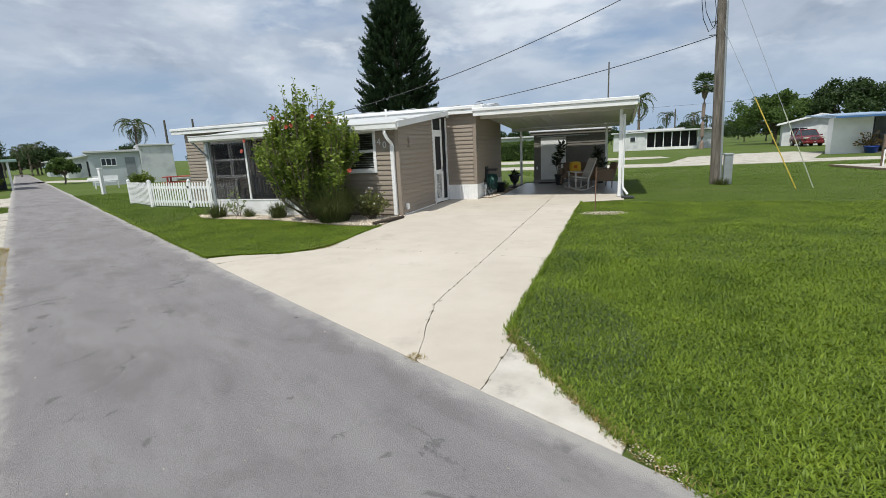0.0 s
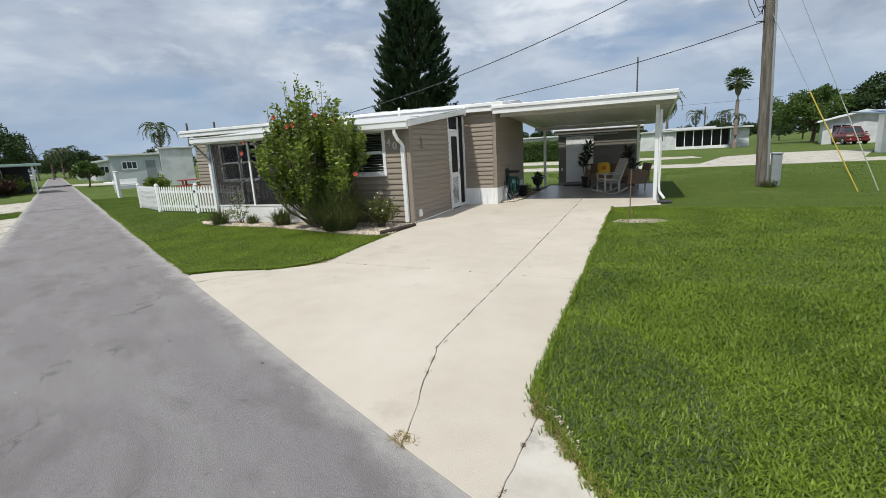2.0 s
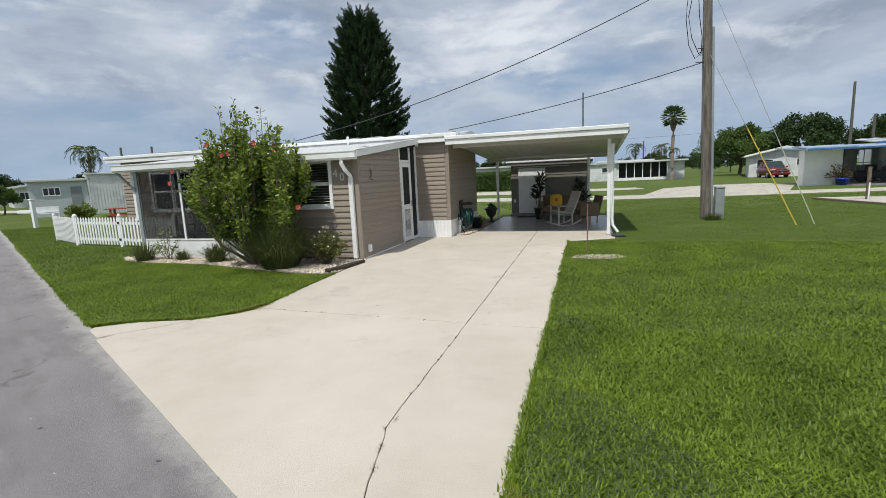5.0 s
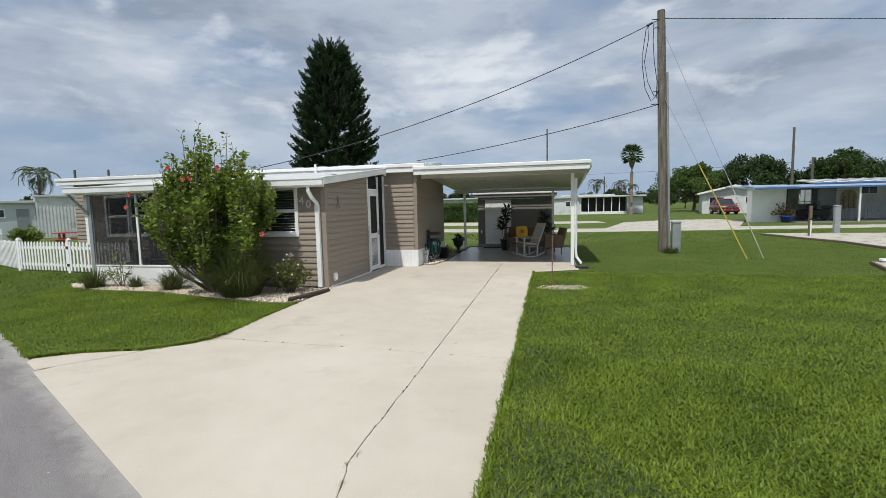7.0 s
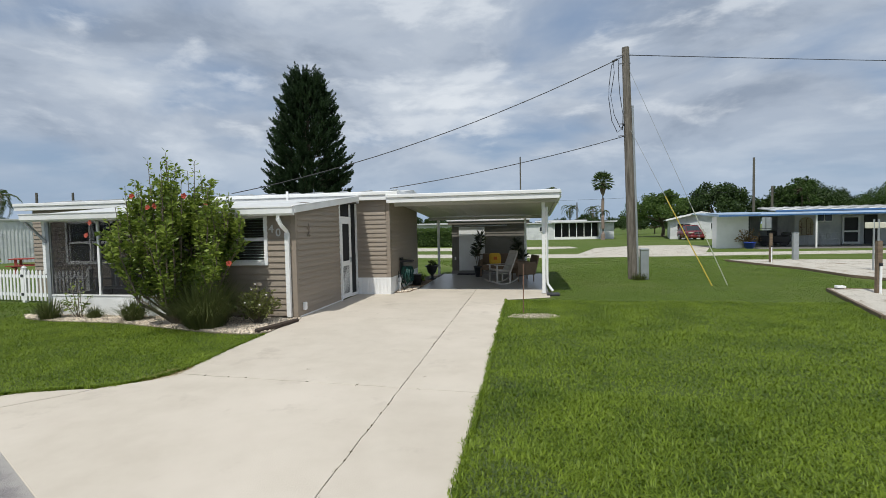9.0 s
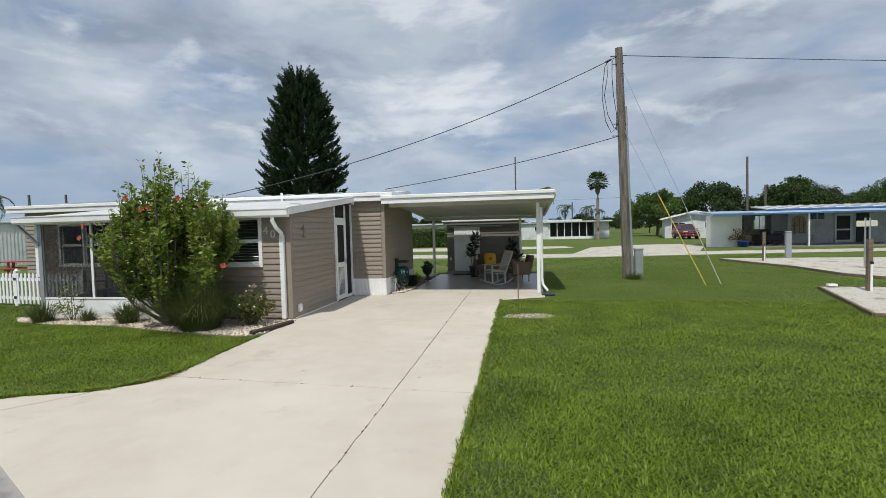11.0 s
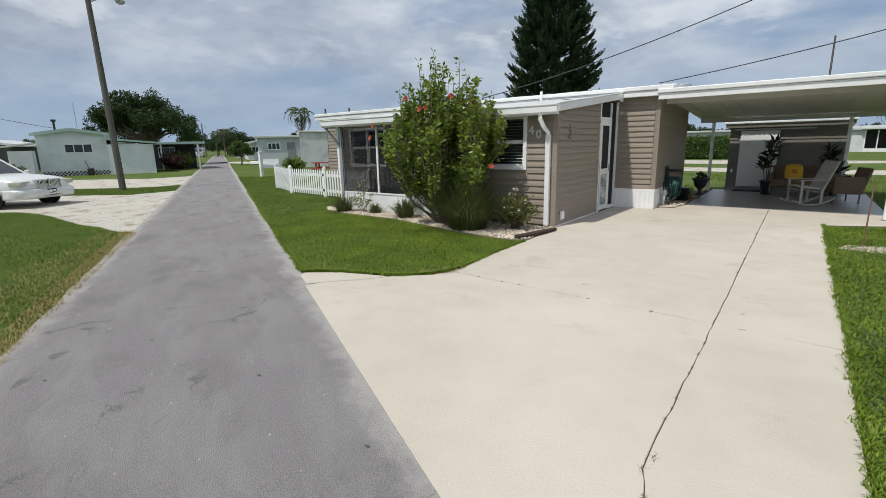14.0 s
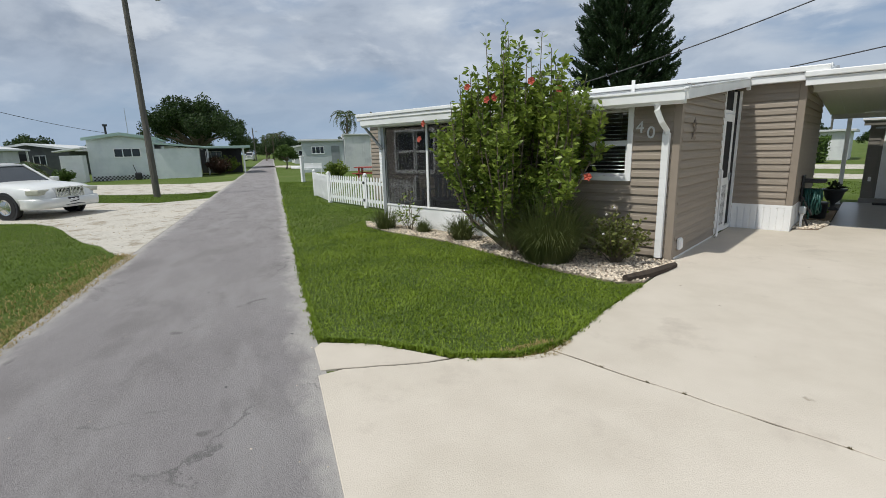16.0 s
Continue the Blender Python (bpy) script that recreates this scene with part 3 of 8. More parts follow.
# main roof: low gable with deep white fascias
roof = tagged(part("roof", prism(bmesh.new(), [(0, 0), (1, 0), (1, 1), (0, 1)], 0, 1), ROOF), "low white metal roof of the mobile home", "roof", kind="structure")
bm = bmesh.new()
RY0, RY1, RX0, RX1 = 13.60, 17.15, LX - 0.45, MX + 0.28
prof = [(RY0, 2.60), (RY0, 2.72), ((RY0 + RY1) / 2, 2.93), (RY1, 2.72), (RY1, 2.60)]
a = [bm.verts.new((RX0, y, z)) for y, z in prof]
b = [bm.verts.new((RX1, y, z)) for y, z in prof]
for i in range(5):
    j = (i + 1) % 5
    bm.faces.new((a[i], a[j], b[j], b[i]))
bm.faces.new(a[::-1])
bm.faces.new(b)
bmesh.ops.recalc_face_normals(bm, faces=bm.faces)
bm.to_mesh(roof.data)
bm.free()
part("fascia", bx(RX0, RX1, RY0 - 0.07, RY0 - 0.003, 2.54, 2.66, bevel=0.008), WHITE, roof)
part("drip_edge", bx(RX0 - 0.02, RX1 + 0.02, RY0 - 0.10, RY0 - 0.003, 2.665, 2.76, bevel=0.015), WHITE, roof)
part("end_fascia", bx(RX1 + 0.003, RX1 + 0.03, RY0 + 0.01, RY1, 2.56, 2.78, bevel=0.006), WHITE, roof)
part("soffit", bx(RX0, RX1 - 0.03, RY0, MY - 0.003, 2.545, 2.597), SOFFIT, roof)
part("gutter_strap", bx(-6.62, -6.55, RY0 - 0.115, RY0 - 0.102, 2.50, 2.84, bevel=0.004), WHITE, roof)
for i in range(15):
    x = RX0 + 0.4 + i * 0.8
    bm = bmesh.new()
    for s in (0, 1):
        y0, y1 = (RY0 + 0.02, (RY0 + RY1) / 2) if s == 0 else ((RY0 + RY1) / 2, RY1 - 0.02)
        z0, z1 = (2.73, 2.938) if s == 0 else (2.938, 2.73)
        v = [bm.verts.new(p) for p in ((x, y0, z0), (x + 0.04, y0, z0), (x + 0.04, y1, z1), (x, y1, z1), (x, y0, z0 + 0.03), (x + 0.04, y0, z0 + 0.03), (x + 0.04, y1, z1 + 0.03), (x, y1, z1 + 0.03))]
        for q in ((4, 5, 6, 7), (0, 1, 5, 4), (1, 2, 6, 5), (2, 3, 7, 6), (3, 0, 4, 7), (3, 2, 1, 0)):
            bm.faces.new([v[k] for k in q])
    part("roof_rib", bm, ROOF, roof)


# ---- front room with the screen door ----
def slope(y):
    return 2.12 + (y - 9.95) * 0.115


rwin = (-6.50, -5.38, 1.15, 2.06)
room = tagged(part("wall_room_front", wall_with_holes(bmesh.new(), WX, SX, 0.0, 2.10, [rwin], lambda u, w, z: (u, FY + w, z), 0.09), TRIM_TAN), "tan vinyl-sided front wall of the added room", "wall", kind="structure")
siding(room, WX + 0.02, SX - 0.075, 0.06, 2.07, front(FY), [(rwin[0] - 0.07, rwin[1] + 0.07, rwin[2] - 0.07, rwin[3] + 0.07)])
sdoor = (12.50, 13.70, 0.03, 2.44)
wall_s = tagged(part("wall_room_side", bx(SX - 0.09, SX, FY + 0.093, sdoor[0], 0.0, 2.16), TRIM_TAN), "tan vinyl-sided side wall of the added room", "wall", kind="structure")
bm = bmesh.new()
v = [bm.verts.new(p) for p in ((SX - 0.09, FY + 0.093, 2.163), (SX, FY + 0.093, 2.163), (SX, sdoor[0], 2.163), (SX - 0.09, sdoor[0], 2.163), (SX - 0.09, FY + 0.093, 2.17), (SX, FY + 0.093, 2.17), (SX, sdoor[0], slope(sdoor[0])), (SX - 0.09, sdoor[0], slope(sdoor[0])))]
for q in ((4, 5, 6, 7), (0, 1, 5, 4), (1, 2, 6, 5), (2, 3, 7, 6), (3, 0, 4, 7), (3, 2, 1, 0)):
    bm.faces.new([v[k] for k in q])
part("gable_strip", bm, TRIM_TAN, wall_s)
siding(wall_s, FY + 0.075, sdoor[0] - 0.01, 0.05, 2.5, side(SX), top=slope)
part("corner_board", bx(SX - 0.075, SX + 0.02, FY - 0.02, FY + 0.075, 0.02, 2.13, bevel=0.006), TRIM_TAN, room)
part("base_trim", bx(SX + 0.001, SX + 0.022, FY + 0.08, sdoor[0] - 0.05, 0.012, 0.05), WHITE, wall_s)
tagged(part("wall_room_inner", bx(WX, WX + 0.09, FY + 0.093, MY - 0.02, 0, 2.3), ROOM), "plain wall between the room and the porch", "wall", kind="structure")
tagged(part("floor_room", bx(PX + 0.05, SX - 0.10, FY + 0.1, MY - 0.03, 0.02, 0.06), PAINTED_SLAB), "grey painted floor of the porch and room", "floor", kind="structure")

# lean-to roof over porch and room
LX0, LX1 = -10.88, -4.62
lean = tagged(new("roof_lean_to", bpy.data.meshes.new("roof_lean_to")), "white sloping metal roof over the porch", "roof", kind="structure")
bm = bmesh.new()
v = [bm.verts.new(p) for p in ((LX0, 10.05, 2.125), (LX1, 10.05, 2.125), (LX1, 13.48, 2.53), (LX0, 13.48, 2.53), (LX0, 10.05, 2.205), (LX1, 10.05, 2.205), (LX1, 13.48, 2.61), (LX0, 13.48, 2.61))]
for q in ((4, 5, 6, 7), (0, 1, 5, 4), (1, 2, 6, 5), (2, 3, 7, 6), (3, 0, 4, 7), (3, 2, 1, 0)):
    bm.faces.new([v[k] for k in q])
bm.to_mesh(lean.data)
bm.free()
lean.data.materials.append(ROOF)
gut = bmesh.new()
gp = [(10.045, 2.06), (10.00, 2.06), (9.96, 2.10), (9.955, 2.20), (9.94, 2.215), (9.94, 2.23), (10.045, 2.235)]
a = [gut.verts.new((LX0 - 0.02, y, z)) for y, z in gp]
b = [gut.verts.new((LX1 + 0.02, y, z)) for y, z in gp]
for i in range(7):
    j = (i + 1) % 7
    gut.faces.new((a[i], a[j], b[j], b[i]))
gut.faces.new(a[::-1])
gut.faces.new(b)
bmesh.ops.recalc_face_normals(gut, faces=gut.faces)
part("gutter", gut, WHITE, lean, "white box gutter along the eave")
rk = Matrix.Translation((LX1 + 0.025, 10.02, 2.105)) @ Matrix.Rotation(math.atan(0.41 / 3.53), 4, "X")
part("rake_board", box(bmesh.new(), -0.02, 0.02, 0.0, 3.53, 0.0, 0.125, bevel=0.008, m=rk), WHITE, lean)
part("rake_cap", box(bmesh.new(), -0.03, 0.03, -0.02, 3.56, 0.128, 0.15, bevel=0.006, m=rk), WHITE, lean)
part("rake_end_cap", bx(LX1 - 0.005, LX1 + 0.055, 13.50, 13.56, 2.46, 2.66, bevel=0.006), WHITE, lean)

ds = thing("downspout", "white square downspout at the room's front corner", "downspout")
part("elbow", tube(bmesh.new(), [(-4.93, 10.0, 2.07), (-4.93, 10.01, 2.0), (-4.885, 10.06, 1.86), (-4.86, 10.20, 1.76), (-4.86, 10.215, 1.70)], 0.045, 4), WHITE, ds)
part("pipe", bx(-4.905, -4.815, 10.185, 10.255, 0.05, 1.72, bevel=0.008), WHITE, ds)


def window_unit(name, x0, x1, z0, z1, y, label, blinds=True, mull=False):
    w = tagged(part(name, wall_with_holes(bmesh.new(), x0 - 0.07, x1 + 0.07, z0 - 0.07, z1 + 0.07, [(x0, x1, z0, z1)], lambda u, q, z: (u, y - 0.035 + q, z), 0.033), WHITE_PLASTIC), label, "window", kind="structure")
    zm = (z0 + z1) / 2
    spans = [(x0, (x0 + x1) / 2 - 0.03), ((x0 + x1) / 2 + 0.03, x1)] if mull else [(x0, x1)]
    if mull:
        part("mullion", bx((x0 + x1) / 2 - 0.03, (x0 + x1) / 2 + 0.03, y - 0.03, y + 0.05, z0, z1), WHITE_PLASTIC, w)
    for a, b in spans:
        for za, zb, yy in ((z0, zm, 0.018), (zm, z1, 0.045)):
            sash = part("sash", wall_with_holes(bmesh.new(), a, b, za, zb, [(a + 0.035, b - 0.035, za + 0.035, zb - 0.035)], lambda u, q, z, yy=yy: (u, y + yy + q, z), 0.022), WHITE_PLASTIC, w)
            pane = part("pane", bx(a + 0.03, b - 0.03, y + yy + 0.008, y + yy + 0.013, za + 0.03, zb - 0.03), GLASS, sash)
            pane.visible_shadow = False
    if blinds:
        for i in range(int((z1 - z0) / 0.055)):
            z = z0 + 0.03 + i * 0.055
            m = Matrix.Translation(((x0 + x1) / 2, y + 0.12, z)) @ Matrix.Rotation(radians(12), 4, "X")
            part("blind_slat", box(bmesh.new(), -(x1 - x0) / 2, (x1 - x0) / 2, -0.022, 0.022, -0.001, 0.001, m=m), WHITE_PLASTIC, w)
    return w


window_unit("window_1", *rwin, FY, "white double-hung window with open blinds")
window_unit("window_2", *pwin, MY, "white double window behind the screen porch", blinds=False, mull=True)

# house number and wall ornament


def numeral(text, x, z, size):
    c = bpy.data.curves.new("house_number", "FONT")
    c.body, c.size, c.extrude, c.bevel_depth, c.align_x = text, size, 0.006, 0.002, "CENTER"
    tmp = bpy.data.objects.new("tmp", c)
    scene.collection.objects.link(tmp)
    me = bpy.data.meshes.new_from_object(tmp.evaluated_get(bpy.context.evaluated_depsgraph_get()))
    bpy.data.objects.remove(tmp)
    me.materials.clear()
    me.materials.append(NUMERAL)
    ob = new("house_number", me)
    ob.matrix_world = Matrix.Translation((x, FY - 0.024, z)) @ Matrix.Rotation(radians(90), 4, "X")
    return tagged(ob, "brushed metal house numeral %s on tan siding" % text, "house number", "house number")


NUMERAL = mat("numeral_metal", (0.55, 0.55, 0.54), (0.65, 0.65, 0.64), 30.0, 0.35, metal=0.3)
numeral("4", -5.22, 1.735, 0.22)
numeral("0", -5.07, 1.66, 0.22)
orn = bmesh.new()
tube(orn, [(SX + 0.03, 10.83, 1.92), (SX + 0.032, 10.81, 1.86), (SX + 0.032, 10.84, 1.78), (SX + 0.032, 10.80, 1.70), (SX + 0.03, 10.86, 1.63)], [0.006, 0.022, 0.03, 0.016, 0.005], 7)
for dy, dz, up_ in ((0.09, 1.80, 0.05), (-0.08, 1.80, 0.06), (0.08, 1.70, -0.06), (-0.09, 1.69, -0.05)):
    tube(orn, [(SX + 0.03, 10.82, dz), (SX + 0.03, 10.82 + dy * 0.7, dz + up_ * 0.4), (SX + 0.03, 10.82 + dy, dz + up_)], [0.011, 0.009, 0.005], 6)
tagged(part("wall_ornament", orn, mat("taupe_metal", (0.24, 0.20, 0.165), (0.29, 0.245, 0.2), 20.0, 0.5)), "small tan metal wall ornament on the siding", "ornament")
ol = thing("outdoor_outlet", "white outdoor outlet box low on the siding", "outlet")
part("cover", bx(SX + 0.016, SX + 0.065, 10.47, 10.58, 0.14, 0.30, bevel=0.012), WHITE_PLASTIC, ol)
part("flap", bx(SX + 0.067, SX + 0.075, 10.485, 10.565, 0.16, 0.28, bevel=0.003), WHITE_PLASTIC, ol)

# screen door, its side strip and transom
DY0, DY1 = 12.56, 13.20
fr = tagged(part("door_frame", bx(SX - 0.05, SX + 0.02, 12.50, 12.555, 0.03, 2.42), WHITE), "white door frame with dark screened transom", "door frame", kind="structure")
part("jamb", bx(SX - 0.05, SX + 0.02, DY1 + 0.005, DY1 + 0.05, 0.03, 2.42), WHITE, fr)
part("jamb", bx(SX - 0.05, SX + 0.02, 13.64, 13.70, 0.03, 2.46), WHITE, fr)
part("head_rail", bx(SX - 0.05, SX + 0.02, 12.557, DY1 + 0.003, 2.045, 2.10), WHITE, fr)
part("bottom_rail", bx(SX - 0.05, SX + 0.02, DY1 + 0.052, 13.638, 0.03, 0.10), WHITE, fr)
part("transom_screen", bx(SX - 0.02, SX - 0.016, 12.557, DY1 + 0.003, 2.103, 2.42), DARK_SCREEN, fr)
part("side_screen", bx(SX - 0.02, SX - 0.016, DY1 + 0.052, 13.638, 0.103, 2.46), DARK_SCREEN, fr)
door = tagged(part("door_1", wall_with_holes(bmesh.new(), DY0, DY1, 0.05, 2.04, [(DY0 + 0.10, DY1 - 0.10, 0.98, 1.92), (DY0 + 0.10, DY1 - 0.10, 0.16, 0.86)], lambda u, w, z: (SX + 0.025 - w, u, z), 0.035), WHITE), "white screen door with barred lower panel, closed", "door", kind="structure")
part("screen", bx(SX + 0.014, SX + 0.018, DY0 + 0.10, DY1 - 0.10, 0.98, 1.92), DARK_SCREEN, door)
part("lower_screen", bx(SX + 0.012, SX + 0.016, DY0 + 0.10, DY1 - 0.10, 0.16, 0.86), DARK_SCREEN, door)
for i in range(6):
    y = DY0 + 0.135 + i * 0.072
    part("bar", bx(SX + 0.018, SX + 0.024, y, y + 0.024, 0.16, 0.86), WHITE, door)
part("door_handle", bx(SX + 0.027, SX + 0.055, DY1 - 0.06, DY1 - 0.035, 0.92, 1.06, bevel=0.006), METAL, door)
gr = thing("grab_rail", "white tubular grab rail beside the screen door", "rail")
part("tube", tube(bmesh.new(), [(SX + 0.03, 12.47, 1.16), (SX + 0.07, 12.46, 1.12), (SX + 0.075, 12.46, 0.6), (SX + 0.075, 12.46, 0.16), (SX + 0.085, 12.42, 0.08), (SX + 0.09, 12.34, 0.045)], 0.019, 8), WHITE, gr)

# ---- screen porch ----
kick = tagged(part("porch_kick_wall", bx(PX, WX - 0.003, FY - 0.03, FY + 0.05, 0.0, 0.43, bevel=0.004), WHITE), "white metal kick wall of the screen porch", "wall", kind="structure")
part("sill", bx(PX - 0.01, WX - 0.003, FY - 0.045, FY + 0.055, 0.433, 0.465, bevel=0.004), WHITE, kick)
tagged(part("porch_kick_end", bx(PX, PX + 0.06, FY + 0.053, MY - 0.03, 0.0, 0.43), WHITE), "white metal end kick wall of the porch", "wall", kind="structure")
pf = thing("screen_porch_frame", "white metal framed porch with dark insect screens", "screen porch", kind="structure")
for x in (PX, -9.30, -8.12, WX - 0.06):
    part("post", bx(x, x + 0.055, FY - 0.02, FY + 0.03, 0.468, 2.10), WHITE, pf)
part("head_rail", bx(PX, WX - 0.003, FY - 0.02, FY + 0.03, 2.055, 2.115), WHITE, pf)
for a, b in ((PX + 0.06, -9.30), (-9.24, -8.12), (-8.06, WX - 0.06)):
    part("screen_panel", bx(a, b, FY, FY + 0.003, 0.468, 2.052), SCREEN, pf)
for y in (11.9, MY - 0.09):
    part("post", bx(PX, PX + 0.05, y, y + 0.055, 0.433, 2.30), WHITE, pf)
for a, b in ((FY + 0.055, 11.9), (11.96, MY - 0.09)):
    part("screen_panel", bx(PX + 0.02, PX + 0.023, a, b, 0.433, 2.2), SCREEN, pf)
part("corner_panel", bx(PX - 0.15, PX - 0.003, FY - 0.02, FY + 0.02, 0.92, 2.08, bevel=0.006), WHITE, pf)
part("corner_post", bx(PX - 0.04, PX + 0.06, FY - 0.05, FY - 0.023, 0.02, 2.06, bevel=0.006), METAL, pf, "grey metal corner post")
part("eave_brace", tube(bmesh.new(), [(PX - 0.30, 10.03, 2.07), (PX - 0.16, 10.12, 1.86), (PX - 0.01, 10.225, 1.62)], 0.030, 4), METAL, pf, "grey metal strap brace")

# ---- carport ----
CX0, CX1, CY0, CY1 = -3.78, 0.60, 13.55, 18.95


def cz(y):
    return 2.62 - (y - CY0) * 0.068


cp = tagged(new("carport_roof", bpy.data.meshes.new("carport_roof")), "white flat metal carport roof with deep fascia", "carport roof", kind="structure")
bm = bmesh.new()
v = [bm.verts.new(p) for p in ((CX0, CY0, cz(CY0) - 0.06), (CX1, CY0, cz(CY0) - 0.06), (CX1, CY1, cz(CY1) - 0.06), (CX0, CY1, cz(CY1) - 0.06), (CX0, CY0, cz(CY0)), (CX1, CY0, cz(CY0)), (CX1, CY1, cz(CY1)), (CX0, CY1, cz(CY1)))]
for q in ((4, 5, 6, 7), (0, 1, 5, 4), (1, 2, 6, 5), (2, 3, 7, 6), (3, 0, 4, 7), (3, 2, 1, 0)):
    bm.faces.new([v[k] for k in q])
bm.to_mesh(cp.data)
bm.free()
cp.data.materials.append(ROOF)
part("fascia", bx(CX0 - 0.02, CX1 + 0.02, CY0 - 0.05, CY0 - 0.003, cz(CY0) - 0.17, cz(CY0) - 0.045, bevel=0.006), WHITE, cp)
part("drip_edge", bx(CX0 - 0.04, CX1 + 0.05, CY0 - 0.085, CY0 - 0.003, cz(CY0) - 0.04, cz(CY0) + 0.05, bevel=0.014), WHITE, cp)
part("gutter", box(bmesh.new(), CX1 + 0.003, CX1 + 0.07, 0, CY1 - CY0, -0.13, 0.02, bevel=0.01, m=Matrix.Translation((0, CY0, cz(CY0))) @ Matrix.Rotation(math.atan(-0.068), 4, "X")), WHITE, cp)
nrib = 14
wpan = (CX1 - CX0) / nrib
for i in range(nrib):
    x = CX0 + i * wpan
    bm = bmesh.new()
    for xa, xb, dz in ((x + 0.004, x + wpan - 0.05, -0.066), (x + wpan - 0.05, x + wpan - 0.004, -0.070)):
        v = [bm.verts.new((px, py, cz(py) + q)) for q in (dz, -0.062) for px, py in ((xa, CY0 + 0.02), (xb, CY0 + 0.02), (xb, CY1), (xa, CY1))]
        for q in ((3, 2, 1, 0), (4, 5, 6, 7), (0, 1, 5, 4), (1, 2, 6, 5), (2, 3, 7, 6), (3, 0, 4, 7)):
            bm.faces.new([v[k] for k in q])
    bmesh.ops.recalc_face_normals(bm, faces=bm.faces)
    part("ceiling_pan", bm, SOFFIT, cp)
for y in (14.0, 18.62):
    part("beam", bx(CX0 + 0.05, CX1 - 0.02, y, y + 0.09, cz(y) - 0.21, cz(y) - 0.098), SOFFIT, cp)


def carport_post(x, y, name="carport_post"):
    p = thing(name, "white square metal carport post", "post", group="carport posts")
    part("shaft", bx(x, x + 0.085, y, y + 0.085, 0.02, cz(y) - 0.21, bevel=0.008), WHITE, p)
    part("base_bracket", bx(x - 0.02, x + 0.105, y - 0.02, y + 0.105, 0.024, 0.036, bevel=0.003), METAL, p)
    return p


carport_post(0.20, 14.0)
carport_post(-0.26, 18.62)
carport_post(-3.42, 18.62)
dn = thing("downspout", "white carport downspout with black splash block", "downspout")
part("pipe", tube(bmesh.new(), [(0.325, 14.0, 2.26), (0.325, 14.0, 1.2), (0.325, 14.0, 0.42), (0.34, 13.99, 0.26), (0.46, 13.94, 0.09)], 0.036, 4), WHITE, dn)
part("splash_block", bx(0.30, 0.62, 13.62, 13.92, 0.0, 0.06, bevel=0.02), BLACK, dn)

# ---- picket fence ----
def fence_run(a, b, gate=False, end=True):
    f = thing("picket_gate" if gate else "picket_fence", "white vinyl picket gate with black hinges, closed" if gate else "white vinyl picket fence panel on the lawn", "gate" if gate else "fence", group="" if gate else "picket fence")
    a, b = Vector((*a, 0)), Vector((*b, 0))
    d = (b - a).normalized()
    L = (b - a).length
    m = Matrix.Translation(a) @ Matrix.Rotation(math.atan2(d.y, d.x), 4, "Z")
    f.matrix_world = m
    for z in (0.17, 0.66):
        part("rail", bx(0.04, L - 0.04, -0.02, 0.02, z, z + 0.085, bevel=0.004), WHITE_PLASTIC, f)
    k = max(3, int(L / 0.138))
    for i in range(k):
        x = 0.075 + (L - 0.15) * i / (k - 1)
        bm = bmesh.new()
        v = [bm.verts.new(p) for y in (-0.036, -0.022) for p in ((x - 0.036, y, 0.06), (x + 0.036, y, 0.06), (x + 0.036, y, 0.83), (x, y, 0.88), (x - 0.036, y, 0.83))]
        bm.faces.new(v[:5])
        bm.faces.new(v[5:][::-1])
        for q in range(5):
            bm.faces.new((v[q], v[5 + q], v[5 + (q + 1) % 5], v[(q + 1) % 5]))
        bmesh.ops.recalc_face_normals(bm, faces=bm.faces)
        part("picket", bm, WHITE_PLASTIC, f)
    ends = (0.0, L) if end else (0.0,)
    for x in ends:
        p = part("post", bx(x - 0.05, x + 0.05, -0.05, 0.05, 0.0, 0.91, bevel=0.006), WHITE_PLASTIC, f)
        cap = bmesh.new()
        lathe(cap, [(0.068, 0.912), (0.068, 0.93), (0.04, 0.94), (0.042, 0.962), (0.02, 0.98)], 10, Matrix.Translation((x, 0, 0)))
        part("cap", cap, WHITE_PLASTIC, p)
    if gate:
        for z in (0.19, 0.68):
            part("hinge", bx(-0.06, 0.04, -0.062, -0.05, z, z + 0.07, bevel=0.004), BLACK, f)
    return f


fence_run((-12.3, 11.77), (-10.9, 11.55), end=True)
fence_run((-13.35, 11.93), (-12.3, 11.77), gate=True, end=False)
fence_run((-15.55, 12.22), (-13.35, 11.93), end=False)
fence_run((-18.0, 13.25), (-15.62, 12.25))

# ---- foliage helpers ----


def unit(k):
    v = rng.normal(size=(k, 3))
    return v / np.linalg.norm(v, axis=1, keepdims=True)


def leaf_cards(pos, way, length, width, fold=0.25):
    """Leaves as two-sided folded blades: base, two sides, tip. pos and way (n, 3)."""
    k = len(pos)
    way = way / np.linalg.norm(way, axis=1, keepdims=True)
    s = np.cross(way, unit(k))
    s /= np.linalg.norm(s, axis=1, keepdims=True) + 1e-9
    nrm = np.cross(s, way)
    L, W = np.asarray(length).reshape(-1, 1), np.asarray(width).reshape(-1, 1)
    v = np.stack([pos, pos + way * L * 0.45 + s * W, pos + way * L, pos + way * L * 0.45 - s * W], axis=1)
    v[:, 2] = pos + way * L - nrm * W * 0.3
    v[:, 1] += nrm * W * fold
    v[:, 3] += nrm * W * fold
    idx = np.arange(k)[:, None] * 4
    f = np.concatenate([idx + np.array([[0, 1, 2]]), idx + np.array([[0, 2, 3]])])
    return v.reshape(-1, 3), f


